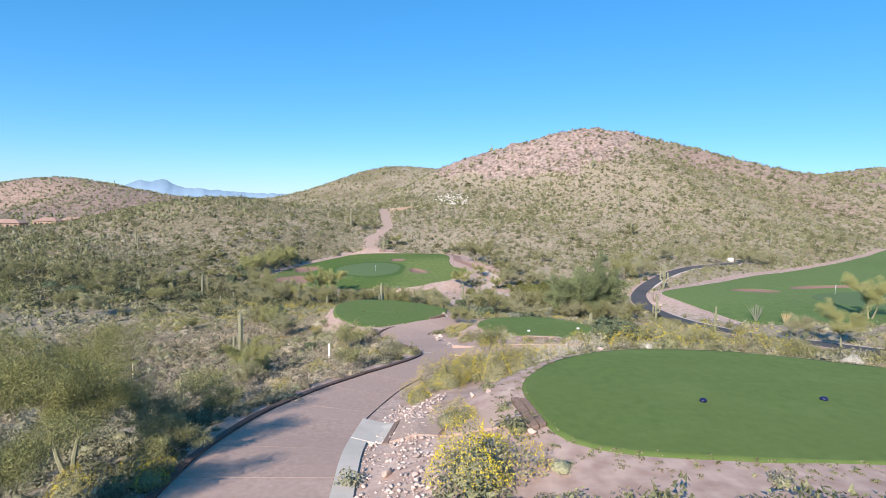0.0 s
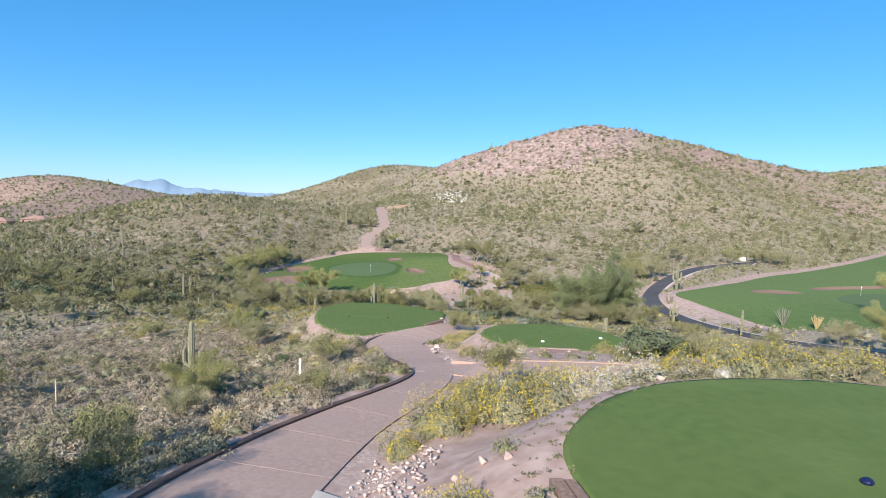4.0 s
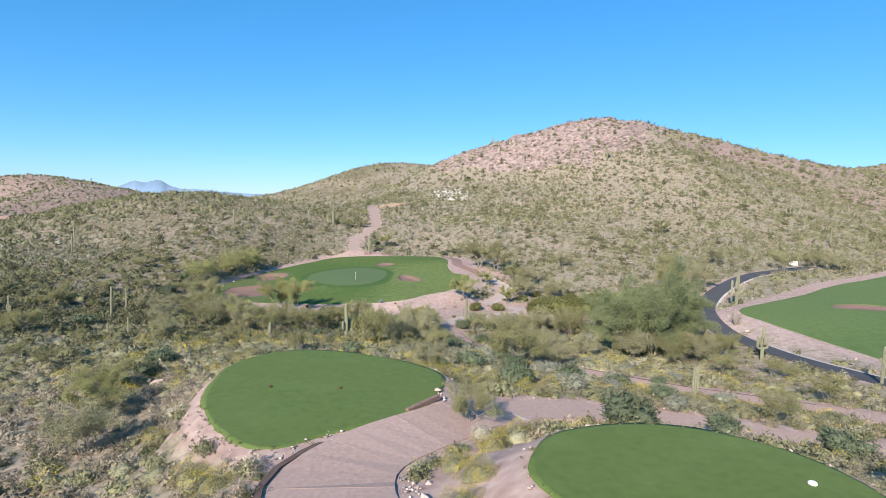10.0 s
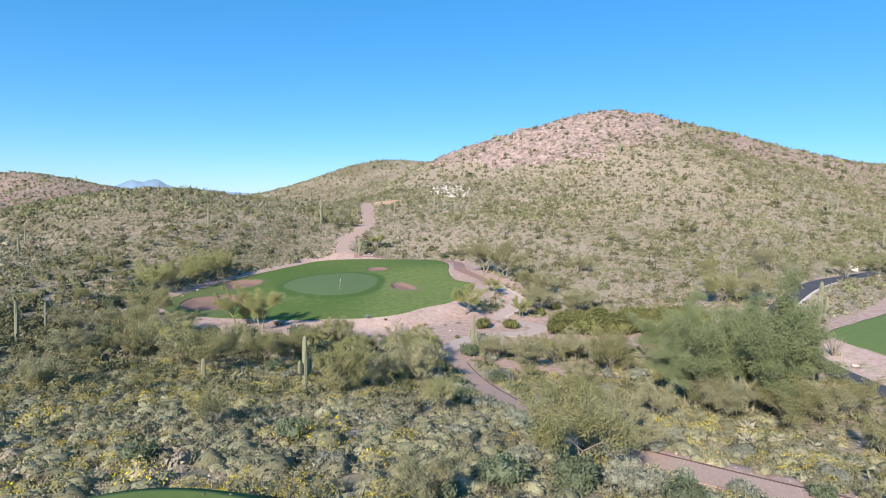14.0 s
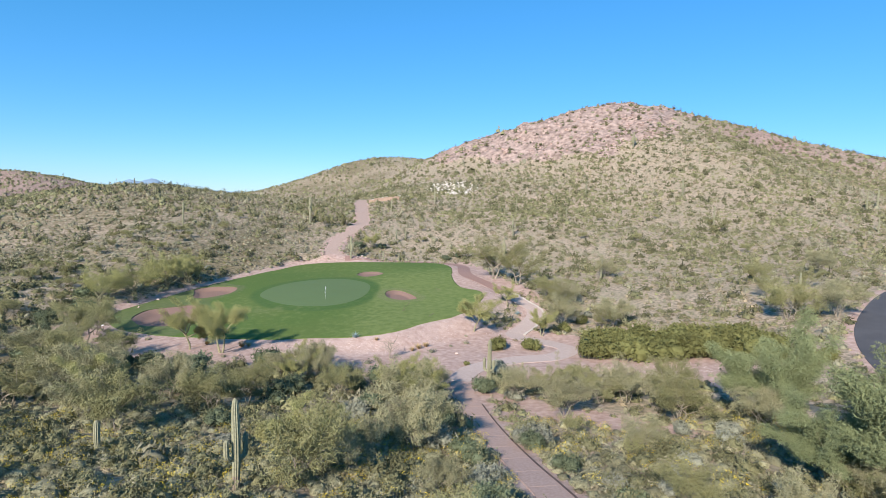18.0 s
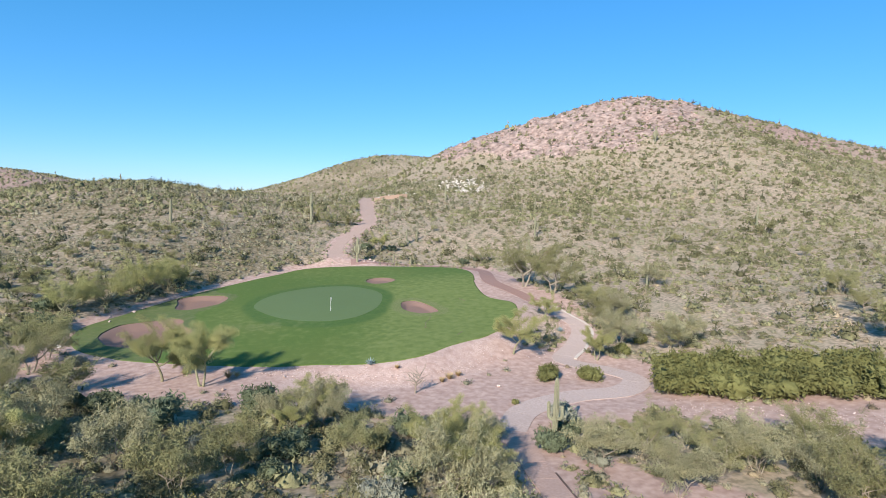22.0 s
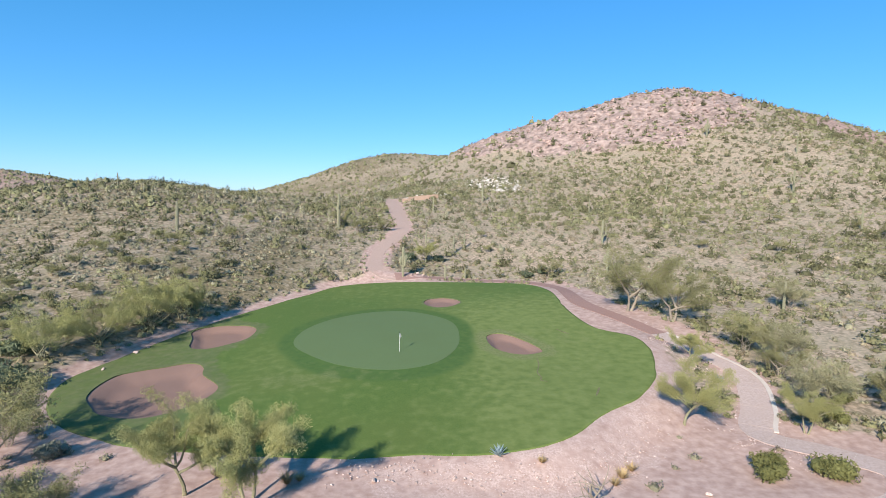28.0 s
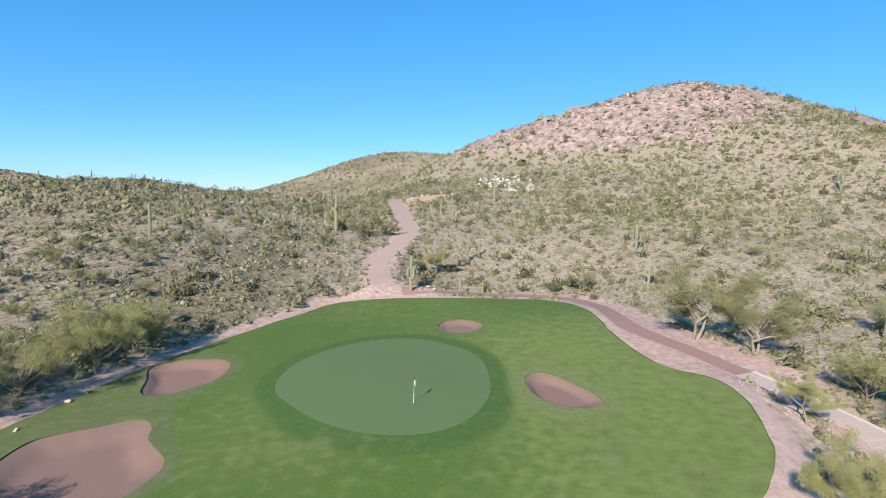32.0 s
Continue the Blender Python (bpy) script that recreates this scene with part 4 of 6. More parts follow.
# ---- woody plants ----
def tube(bm, points, radii, sides=6):
    """A tapered, bent stem through the points."""
    rings = []
    n = len(points)
    for i, (p, r) in enumerate(zip(points, radii)):
        d = (points[min(i + 1, n - 1)] - points[max(i - 1, 0)]).normalized()
        u = d.orthogonal().normalized()
        w = d.cross(u)
        rings.append([bm.verts.new(p + (u * math.cos(a) + w * math.sin(a)) * r) for a in [2 * math.pi * k / sides for k in range(sides)]])
    for a, b in zip(rings, rings[1:]):
        for k in range(sides):
            bm.faces.new((a[k], a[(k + 1) % sides], b[(k + 1) % sides], b[k]))
    bm.faces.new(rings[-1])
    return rings


def wander(rnd, start, way, length, bend, steps_n=5):
    pts, p, d = [start.copy()], start.copy(), way.normalized()
    for _ in range(steps_n):
        d = (d + Vector((rnd.gauss(0, bend), rnd.gauss(0, bend), rnd.gauss(0, bend * 0.6)))).normalized()
        p = p + d * (length / steps_n)
        pts.append(p.copy())
    return pts, d


def leaf_cloud(tips, per, spread_r, size, seed, droop=0.0, rise=0.0):
    r = np.random.RandomState(seed)
    t = np.array([tuple(p) for p in tips])
    c = np.repeat(t, per, 0)
    n = len(c)
    off = r.randn(n, 3)
    off *= (spread_r * r.rand(n, 1) ** 0.5) / np.linalg.norm(off, axis=1)[:, None]
    c = c + off * np.array([1, 1, 0.8])
    u = r.randn(n, 3) + np.array([0, 0, rise - droop])
    u /= np.linalg.norm(u, axis=1)[:, None]
    w = np.cross(u, r.randn(n, 3))
    w /= np.linalg.norm(w, axis=1)[:, None]
    k = size * (0.6 + 0.8 * r.rand(n, 1))
    return np.stack([c - u * k - w * k * 0.24, c - u * k + w * k * 0.24, c + u * k], 1).reshape(-1, 3)


def woody(name, seed, height, width, stems, leaf_mat, wood_mat, label, category, group, per=34, size=0.11, trunk_share=0.3, radius=0.13, spread_r=0.45, rise=0.0, droop=0.0, tips_each=5):
    """A tree or bush that stands at the origin: stems that fork twice, and a crown of small leaves about the twigs."""
    rnd = random.Random(seed)
    root = tagged(new(name), label, category, group)
    woods, tips = [], []
    for s in range(stems):
        bm = bmesh.new()
        woods.append(bm)
        a = 2 * math.pi * (s + rnd.random() * 0.6) / stems
        lean = 0.12 if stems == 1 else 0.5
        way = Vector((math.cos(a) * lean, math.sin(a) * lean, 1))
        base = Vector((math.cos(a), math.sin(a), 0)) * (0.0 if stems == 1 else radius * 0.8)
        base.z = -0.15
        pts, d = wander(rnd, base, way, height * trunk_share + 0.15, 0.14)
        tube(bm, pts, [radius * (1 - 0.12 * i) for i in range(len(pts))], 7 if stems < 4 else 4)
        limbs = 5 if stems == 1 else 3
        for b in range(limbs):
            ab = a + 2 * math.pi * b / limbs + rnd.uniform(-0.4, 0.4)
            w2 = Vector((math.cos(ab) * width / height * 1.1, math.sin(ab) * width / height * 1.1, rnd.uniform(0.55, 1.1)))
            p2, d2 = wander(rnd, pts[-1 - (b % 2)], w2, height * (0.42 + 0.12 * rnd.random()), 0.16)
            tube(bm, p2, [radius * 0.55 * (1 - 0.15 * i) for i in range(len(p2))], 5 if stems < 4 else 3)
            for tw in range(tips_each):
                start = p2[2 + tw % 4]
                at = ab + rnd.uniform(-1.5, 1.5)
                w3 = Vector((math.cos(at), math.sin(at), rnd.uniform(-0.1, 1.2)))
                p3, d3 = wander(rnd, start, w3, height * rnd.uniform(0.16, 0.32), 0.2, 3)
                tube(bm, p3, [radius * 0.2, radius * 0.14, radius * 0.09, radius * 0.05], 3)
                tips += p3[1:]
            tips += p2[3:]
    # bring the whole plant to its height and width
    tall = sorted(p.z for p in tips)[int(len(tips) * 0.86)]
    reach = sorted(math.hypot(p.x, p.y) for p in tips)[int(len(tips) * 0.82)]
    fit_w, fit_h = (width * 0.5 - spread_r * 0.6) / reach, (height - spread_r * 0.6) / tall
    for v in [v for bm in woods for v in bm.verts]:
        v.co.x, v.co.y, v.co.z = v.co.x * fit_w, v.co.y * fit_w, v.co.z * fit_h if v.co.z > 0 else v.co.z
    tips = [Vector((p.x * fit_w, p.y * fit_w, max(p.z * fit_h, 0.25))) for p in tips]
    for bm in woods:
        part("trunk" if stems == 1 else "stem", bm, wood_mat, root)
    v = leaf_cloud(tips, per, spread_r, size, seed, droop, rise)
    v[:, 2] = np.maximum(v[:, 2], 0.02)
    link_mesh("crown", v, np.arange(len(v)).reshape(-1, 3), leaf_mat, root)
    return root


def bush(name, seed, leaf_mat, label, category, group, leaves=900, size=0.10, flat=1.0, stems=4):
    """A dense rounded bush of unit half width."""
    root = tagged(new(name), label, category, group)
    rnd = random.Random(seed)
    for s in range(stems):
        bm = bmesh.new()
        a = 2 * math.pi * s / stems + rnd.random()
        pts, d = wander(rnd, Vector((0, 0, -0.08)), Vector((math.cos(a) * 0.7, math.sin(a) * 0.7, 1)), 0.9 * flat, 0.2, 4)
        tube(bm, pts, [0.035, 0.028, 0.02, 0.014, 0.008], 5)
        part("stem", bm, TWIG, root)
    r = np.random.RandomState(seed)
    lobes = 9
    la = r.rand(lobes) * 2 * np.pi
    lr = 0.55 * np.sqrt(r.rand(lobes))
    lobe = np.c_[lr * np.cos(la), lr * np.sin(la), 0.35 * flat + 0.35 * flat * r.rand(lobes)]
    rad = 0.36 + 0.22 * r.rand(lobes)
    verts, faces, at = [], [], 0
    for c, q in zip(lobe, rad):
        # a rough body for each lobe, with no two alike
        for k in range(5):
            z = -1 + 2 * (k + 0.5) / 5
            for j in range(8):
                a = 2 * math.pi * (j + 0.5 * (k % 2)) / 8
                f = q * (0.5 + 0.25 * r.rand())
                w = math.sqrt(1 - z * z) * f
                verts.append((c[0] + w * math.cos(a), c[1] + w * math.sin(a), max(c[2] + z * f * 0.9 * flat, 0.0)))
        for k in range(4):
            for j in range(8):
                a, b = at + k * 8 + j, at + k * 8 + (j + 1) % 8
                faces += [(a, b, a + 8), (b, b + 8, a + 8)]
        faces += [(at + 32, at + 32 + j, at + 33 + j) for j in range(1, 7)]
        at += 40
    pick = r.randint(0, lobes, leaves)
    d = r.randn(leaves, 3)
    d /= np.linalg.norm(d, axis=1)[:, None]
    c = lobe[pick] + d * (rad[pick] * (0.6 + 0.45 * r.rand(leaves)))[:, None] * np.array([1, 1, 0.9 * flat])
    c[:, 2] = np.abs(c[:, 2]) + 0.02
    u = d + 0.8 * r.randn(leaves, 3)
    u /= np.linalg.norm(u, axis=1)[:, None]
    w = np.cross(u, r.randn(leaves, 3))
    w /= np.linalg.norm(w, axis=1)[:, None]
    k = size * (0.6 + 0.8 * r.rand(leaves, 1))
    v = np.stack([c - u * k - w * k * 0.5, c - u * k + w * k * 0.5, c + u * k], 1).reshape(-1, 3)
    v[:, 2] = np.maximum(v[:, 2], 0.01)
    f = np.concatenate([np.array(faces), at + np.arange(len(v)).reshape(-1, 3)])
    link_mesh("foliage", np.concatenate([np.array(verts), v]), f, leaf_mat, root, smooth_faces=True)
    return root


def put(ob, x, y, scale=1.0, turn=None, sink=0.05, first=False):
    """Stand a copy of a plant on the ground; the pattern itself takes the first place."""
    z = float(land(x, y)) - sink
    m = Matrix.LocRotScale((x, y, z), Euler((0, 0, random.uniform(0, 6.28) if turn is None else turn)), (scale, scale, scale))
    if first:
        ob.matrix_basis = m
        return ob
    base = ob.matrix_basis.copy()
    ob.matrix_basis = Matrix()
    c = copy_thing(ob, m)
    ob.matrix_basis = base
    return c


def plant_out(patterns, places, size):
    """Places of (x, y, height); size: the pattern's own height."""
    for i, (x, y, h) in enumerate(places):
        ob = patterns[i % len(patterns)]
        put(ob, x, y, h / size, first=i < len(patterns))


VERDES = [woody("palo_verde", 3 + i, 5.0, 6.0, 1 if i else 2, LEAF_VERDE, BARK, "palo verde tree with airy yellow-green crown on bare earth", "tree", "palo verdes", per=400, size=0.058, rise=0.6, spread_r=0.55) for i in range(3)]
plant_out(VERDES, [(-22.8, 152, 6.2), (-27.6, 153.7, 5.4), (12.4, 163.6, 5.2), (22.9, 162.2, 3.6), (20.1, 176.8, 3.6), (-14.0, 45.2, 3.0), (-26.3, 156.5, 3.0), (54.8, 71.4, 5.0), (-5.2, 112, 4.0), (3.3, 129.8, 3.8), (0.6, 135.4, 3.6), (2.8, 137.4, 3.4), (-9.8, 143, 3.4), (-27.4, 131, 4.4), (-19.8, 73.6, 2.8), (80.2, 96.2, 7.0), (-8.8, 236.2, 4.2), (-10.5, 139, 2.8)], 5.0)
BUSHY_VERDES = [woody("bushy_palo_verde", 16 + i, 4.5, 6.5, 5, LEAF_VERDE, BARK, "low bushy palo verde with upright yellow-green twigs beside the green", "tree", "palo verdes", per=150, size=0.062, trunk_share=0.1, radius=0.07, rise=1.0, spread_r=0.5, tips_each=4) for i in range(2)]
plant_out(BUSHY_VERDES, [(-50, 185.5, 5.4), (-47.2, 193.2, 6.0), (-45.2, 197.4, 5.2), (-53.2, 180, 4.8)], 4.5)
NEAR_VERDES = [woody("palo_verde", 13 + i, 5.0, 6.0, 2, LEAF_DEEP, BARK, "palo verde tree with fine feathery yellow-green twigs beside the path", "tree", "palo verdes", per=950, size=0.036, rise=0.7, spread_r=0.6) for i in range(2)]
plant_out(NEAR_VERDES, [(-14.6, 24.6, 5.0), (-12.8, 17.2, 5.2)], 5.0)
FRESH = [woody("large_palo_verde", 21 + i, 6.0, 7.0, 3, LEAF_FRESH, BARK, "large many-stemmed palo verde with a fresh green crown", "tree", "large palo verdes", per=480, size=0.085, trunk_share=0.12, rise=0.2, spread_r=0.7) for i in range(2)]
plant_out(FRESH, [(31.6, 105.4, 8.6), (35.4, 108.8, 7.6), (33.5, 122.8, 6.7), (28.2, 109.5, 5.2)], 6.0)
MESQUITES = [woody("mesquite_tree", 31 + i, 5.5, 8.0, 2, LEAF_MESQUITE, TWIG, "spreading mesquite tree with a dull olive crown", "tree", "mesquites", per=150, size=0.088, trunk_share=0.2, spread_r=0.65) for i in range(2)]
plant_out(MESQUITES, [(20.4, 196.4, 8.2), (24.6, 191.2, 6.8), (17.6, 134.7, 3.0), (21.6, 131.6, 3.0), (28, 130.4, 3.4), (21.4, 136.2, 2.6), (-37.5, 141, 4.6), (-33.2, 128, 3.6), (-38.5, 146.5, 4.4), (-43.3, 157, 5.0), (28.5, 174, 3.6), (34, 165, 3.4), (-18.8, 258.1, 3.0), (16.6, 228, 3.4), (-30, 262, 4.2), (-25, 255, 3.6), (-72, 130, 4.4), (-85, 140, 4.6), (-66, 144, 4), (-100, 150, 5), (-95, 132, 4.4), (-118, 142, 5), (95, 172, 4.4), (108, 178, 4), (90, 230, 4), (70, 168, 3.4), (62, 166, 3.2)], 5.5)
JOJOBAS = [bush("jojoba_bush", 41 + i, LEAF_DARK, "dense rounded dark green desert bush", "bush", "dark green bushes", leaves=1500, size=0.068, flat=0.95) for i in range(3)]
HOPSEEDS = [bush("hopseed_bush", 51 + i, LEAF_YELLOWGREEN, "dense yellowish-green bush beside the wash", "bush", "hedge bushes", leaves=1500, size=0.068, flat=1.0) for i in range(3)]
ASHEN = [bush("ashen_bush", 61 + i, LEAF_ASH, "rounded ashen grey-green desert bush", "bush", "ashen bushes", leaves=1400, size=0.064, flat=0.9) for i in range(3)]
CREOSOTES = [woody("creosote_bush", 71 + i, 2.0, 2.4, 4, LEAF_MESQUITE, TWIG, "loose many-stemmed olive creosote bush", "bush", "creosote bushes", per=26, size=0.075, trunk_share=0.3, radius=0.03, spread_r=0.3, rise=0.6, tips_each=2) for i in range(3)]
plant_out(JOJOBAS, [(14.4, 83.5, 1.5), (18, 82, 1.4), (9.8, 84.6, 1.5), (23.8, 86.8, 0.9), (10, 92.8, 1.3), (6.4, 105.6, 1.4), (6.6, 114.4, 1.5), (-1.5, 131, 1.6), (5.2, 124, 1.5), (-6, 138.6, 1.7), (1.5, 141.5, 1.3), (-11, 56.6, 0.8), (15.9, 49, 1.6), (18.6, 49.5, 1.5), (-22.4, 140.4, 2.7), (-21.6, 135, 2.0), (-10.3, 135.7, 2.1), (-15.0, 145.4, 2.3), (-1.2, 140, 2.0), (12.5, 66.6, 2.0), (14.6, 47.4, 2.1), (8.5, 76.6, 1.6), (6.2, 84.4, 1.6), (-4.8, 91.2, 1.4), (-11.8, 87.9, 1.2), (-22.7, 91, 1.7), (-21.3, 84.8, 1.4), (-3.5, 136.8, 1.5), (-15, 143.6, 1.7), (11.6, 118.6, 1.3), (12.4, 113, 1.2), (6.2, 117.2, 1.3), (14.4, 106.6, 1.1), (-21.4, 80.4, 1.3), (-11.8, 58.6, 0.7), (29.2, 151.8, 1.2), (-10.6, 131, 1.4), (-52.6, 173, 2.4), (-54, 166, 2.2), (-51, 160, 2.0), (-56, 180, 2.2), (-28.3, 144.4, 2.0), (-36, 150, 1.8), (12.2, 229.4, 1.6), (16, 231, 1.5), (-48, 160, 1.8), (-45, 148, 2.0), (-40, 133, 1.9), (10.4, 136.4, 1.8), (12.8, 140, 1.6), (3.0, 124, 1.5), (-2, 121, 1.2), (-14, 124, 1.4), (20, 78, 1.3), (9, 78, 1.4), (13, 79.5, 1.3), (3, 81.5, 1.2), (17.6, 66, 1.4), (22, 63, 1.5), (-58, 116, 2.2), (-63, 108, 2), (-48, 122, 2), (-70, 118, 2.2), (-80, 126, 2.3), (-90, 118, 2.2), (-12.3, 236.7, 1.9), (-6, 238, 1.7)], 1.0)
plant_out(HOPSEEDS, [(26.5 + 2.3 * i, 149.6 - 0.9 * i + 1.2 * (i % 2), 2.7 + 0.4 * (i % 3)) for i in range(10)] + [(28.5 + 2.3 * i, 155 - 0.8 * i, 2.9 + 0.4 * (i % 2)) for i in range(9)] + [(14.6, 155.4, 1.8), (19.6, 154.9, 1.8), (9.6, 147.6, 0.55), (27, 164, 1.4), (31, 168, 1.5), (46, 140, 1.8), (49, 137, 1.8)], 1.0)
plant_out(ASHEN, [(-2.7, 127.5, 1.9), (4.6, 119, 1.9), (-5.3, 118.5, 1.7), (11.9, 119.9, 1.8), (28.8, 120.8, 1.4), (12.6, 141.6, 2.2), (12.8, 77.6, 1.5), (13.4, 85.5, 1.2), (16.7, 79.8, 1.1), (18, 71.9, 1.1), (16.2, 87.6, 1.2), (19, 85.9, 1.3), (22.4, 83.6, 1.2), (12.2, 90.8, 1.3), (9.2, 97, 1.4), (8, 103, 1.4), (26.8, 81.4, 1.2), (13.4, 88.2, 1.1), (7.2, 111, 1.3), (17, 92.6, 0.9), (14, 98, 1.2), (12.8, 104.4, 1.2), (14.6, 138.2, 1.2), (9.6, 102.5, 1.0), (8.8, 98.5, 1.1), (7, 104.5, 1.1), (6.2, 109, 1.2), (14.8, 110.5, 1.0), (18, 109, 1.1), (20, 112, 1.0), (13, 134, 1.4), (27.5, 119, 1.3), (25, 122, 1.2), (-17.5, 137, 1.1), (-10.5, 135.6, 1.2), (-25.5, 136, 1.3), (22, 115, 1.1), (24.5, 108, 1.3), (17, 99, 1.1), (20, 96, 1.0), (23, 93, 1.1), (27, 90, 1.1), (-6, 125, 1.2), (-11, 118, 1.1), (5, 92, 1.0), (8, 88, 1.1), (12, 86, 1.0), (-2, 86, 1.0), (-40, 190 - 30, 1.4), (31, 178, 1.3), (33, 171, 1.2), (-49, 203, 1.2), (-44, 206, 1.1)], 1.0)

SHRUBS = [woody("wash_shrub", 81 + i, 3.0, 4.0, 4, (LEAF_MESQUITE, LEAF_SAGE, LEAF_SAGE)[i], TWIG, "tall airy olive-green shrub in the wash", "bush", "wash shrubs", per=62, size=0.08, trunk_share=0.2, radius=0.035, spread_r=0.42, rise=0.6, tips_each=3) for i in range(3)]
plant_out(SHRUBS, [(-20.3, 120.5, 4.1), (-28.9, 131, 4.8), (1.6, 128.4, 4.4), (-15.6, 128, 3.9), (16.9, 128.4, 3.6), (4.0, 128.6, 3.0), (-13.6, 131.8, 3.5), (13.2, 133.6, 3.4), (-8.9, 140.8, 3.7), (-4.8, 134.4, 3.2), (26.4, 127.8, 3.4), (28.6, 103.6, 3.2), (32.4, 101.6, 3.4), (36.2, 102.6, 3.4), (34.4, 106.4, 3.0), (40.2, 105, 3.2), (29.4, 106.6, 3.0), (37.4, 110, 3.4), (-8.7, 143.2, 3.2), (-12.6, 141.6, 3.0), (27.3, 166, 4.6), (28.4, 180, 4.4), (35.5, 165, 4.6), (31, 177.4, 4.2), (57.5, 154.6, 5.4), (62, 151, 5.0), (45.2, 196, 4.0), (-44.6, 162, 5.0), (-32.3, 143, 3.2), (-30.9, 138.6, 3.0), (-4.2, 109.6, 4.0), (-1.5, 113, 3.4), (2.4, 117.6, 4.2), (10.1, 87.4, 3.9), (16.1, 96, 2.7), (12.6, 91.6, 3.0), (4.0, 66.4, 1.9), (2.4, 81.4, 2.2), (22.5, 104, 2.6), (-21.8, 79.7, 2.3), (-21.1, 132, 4.0), (-42.6, 150.4, 3.8), (-35.1, 150, 3.4), (-46.7, 150, 3.4), (-51.1, 148.6, 3.4), (66.7, 176, 3.6), (81.8, 180, 4.4), (109.4, 173, 4.2), (26.2, 124.6, 3.6), (18.4, 46.2, 1.8), (17.9, 43, 1.5), (21, 44, 1.5), (24, 41, 1.4), (-13.0, 41.6, 1.7), (-14.6, 48.6, 2.2), (-24, 81, 2.0), (-30.1, 109, 2.8), (-48.8, 111, 2.9), (53.3, 77.4, 3.2), (-16.3, 67, 2.6), (-31.5, 78, 2.0), (-52.1, 92.5, 3.5), (-12.9, 27.4, 2.7), (-9.9, 22.6, 1.5), (15.4, 91.6, 2.3), (-24.6, 124, 3.6), (-33, 134, 4), (-37, 124, 3.6), (5.0, 137, 2.6), (3.4, 133, 3.0), (31.5, 121, 3.8), (24, 131, 3.8), (30, 133, 3.2), (4, 108, 2.0), (20.2, 118.6, 2.6), (17.4, 106, 2.6)], 3.0)

# creosote and jojoba scattered over the slopes, singly
spots = []
for n, x0, x1, y0, y1 in ((46, -48, 48, 30, 130), (60, -75, -50, 90, 240), (80, -60, 130, 205, 330), (50, -130, -50, 200, 300), (44, 30, 120, 140, 205)):
    x, y = sow(n, x0, x1, y0, y1)
    ok = free(x, y, 1.2)
    spots += [(a, b, 1.2 + 1.3 * rng.rand()) for a, b in zip(x[ok], y[ok])]
plant_out(CREOSOTES, [(a, b, h) for a, b, h in spots[:120]], 2.0)
far_x, far_y = sow(5200, -260, 300, 150, 420)
thin = rng.rand(5200) < 0.95
far_x, far_y = far_x[thin], far_y[thin]
ok = free(far_x, far_y, 1.0) & (rng.rand(len(far_x)) > 0.1 * rockiness(far_x, far_y))
spread_clumps("hillside_bushes", LEAF_OLIVE, "scattered taller green bushes on the hillsides", far_x[ok], far_y[ok], 0.6 + 1.2 * rng.rand(ok.sum()) ** 1.5, [clump(46, 0.2, flat=1.0, seed=80 + i, out=0.55, body=0.55, sides=5) for i in range(5)], 0.5 + 0.45 * rng.rand(ok.sum()))
ridge_x, ridge_y = sow(900, -480, 420, 420, 680)
spread_clumps("ridge_bushes", LEAF_OLIVE, "dark bushes along the far ridges", ridge_x, ridge_y, 1.1 + 0.9 * rng.rand(900), [clump(16, 0.3, flat=1.0, seed=90 + i, out=0.55, body=0.65, sides=5) for i in range(5)], 0.6 + 0.25 * rng.rand(900))
wash_x, wash_y = sow(2600, -130, -28, 92, 200)
keep = free(wash_x, wash_y, 1.0) & (rng.rand(2600) < 0.12 + 0.75 * np.exp(-(((wash_y - 138 + 0.12 * (wash_x + 60)) / 17) ** 2)))
spread_clumps("wash_thicket", LEAF_OLIVE, "thicket of dark green bushes along the dry wash", wash_x[keep], wash_y[keep], 0.8 + 0.9 * rng.rand(keep.sum()), [clump(90, 0.14, flat=1.05, seed=100 + i, out=0.6, body=0.65) for i in range(5)], 0.5 + 0.4 * rng.rand(keep.sum()))
mid_x, mid_y = sow(300, -30, 34, 104, 146)
keep = free(mid_x, mid_y, 0.9)
spread_clumps("wash_brush", LEAF_OLIVE, "olive brush filling the wash before the green", mid_x[keep], mid_y[keep], 0.6 + 0.6 * rng.rand(keep.sum()), [clump(240, 0.10, flat=1.05, seed=110 + i, out=0.6, body=0.65) for i in range(5)], 0.6 + 0.5 * rng.rand(keep.sum()))


# ---- cacti ----
def ribbed(bm, points, radii, ribs=12):
    """A fluted column through the points with a rounded tip."""
    n = len(points)
    rings = []
    for i, (p, r) in enumerate(zip(points, radii)):
        d = (points[min(i + 1, n - 1)] - points[max(i - 1, 0)]).normalized()
        u = Vector((1, 0, 0)) - d * d.x
        u = u.normalized() if u.length > 0.1 else Vector((0, 1, 0))
        w = d.cross(u)
        rings.append([bm.verts.new(p + (u * math.cos(a) + w * math.sin(a)) * r * (1.0 if k % 2 else 0.84)) for k, a in enumerate([math.pi * j / ribs for j in range(2 * ribs)])])
    for a, b in zip(rings, rings[1:]):
        for k in range(2 * ribs):
            bm.faces.new((a[k], a[(k + 1) % (2 * ribs)], b[(k + 1) % (2 * ribs)], b[k]))
    bm.faces.new(rings[-1])


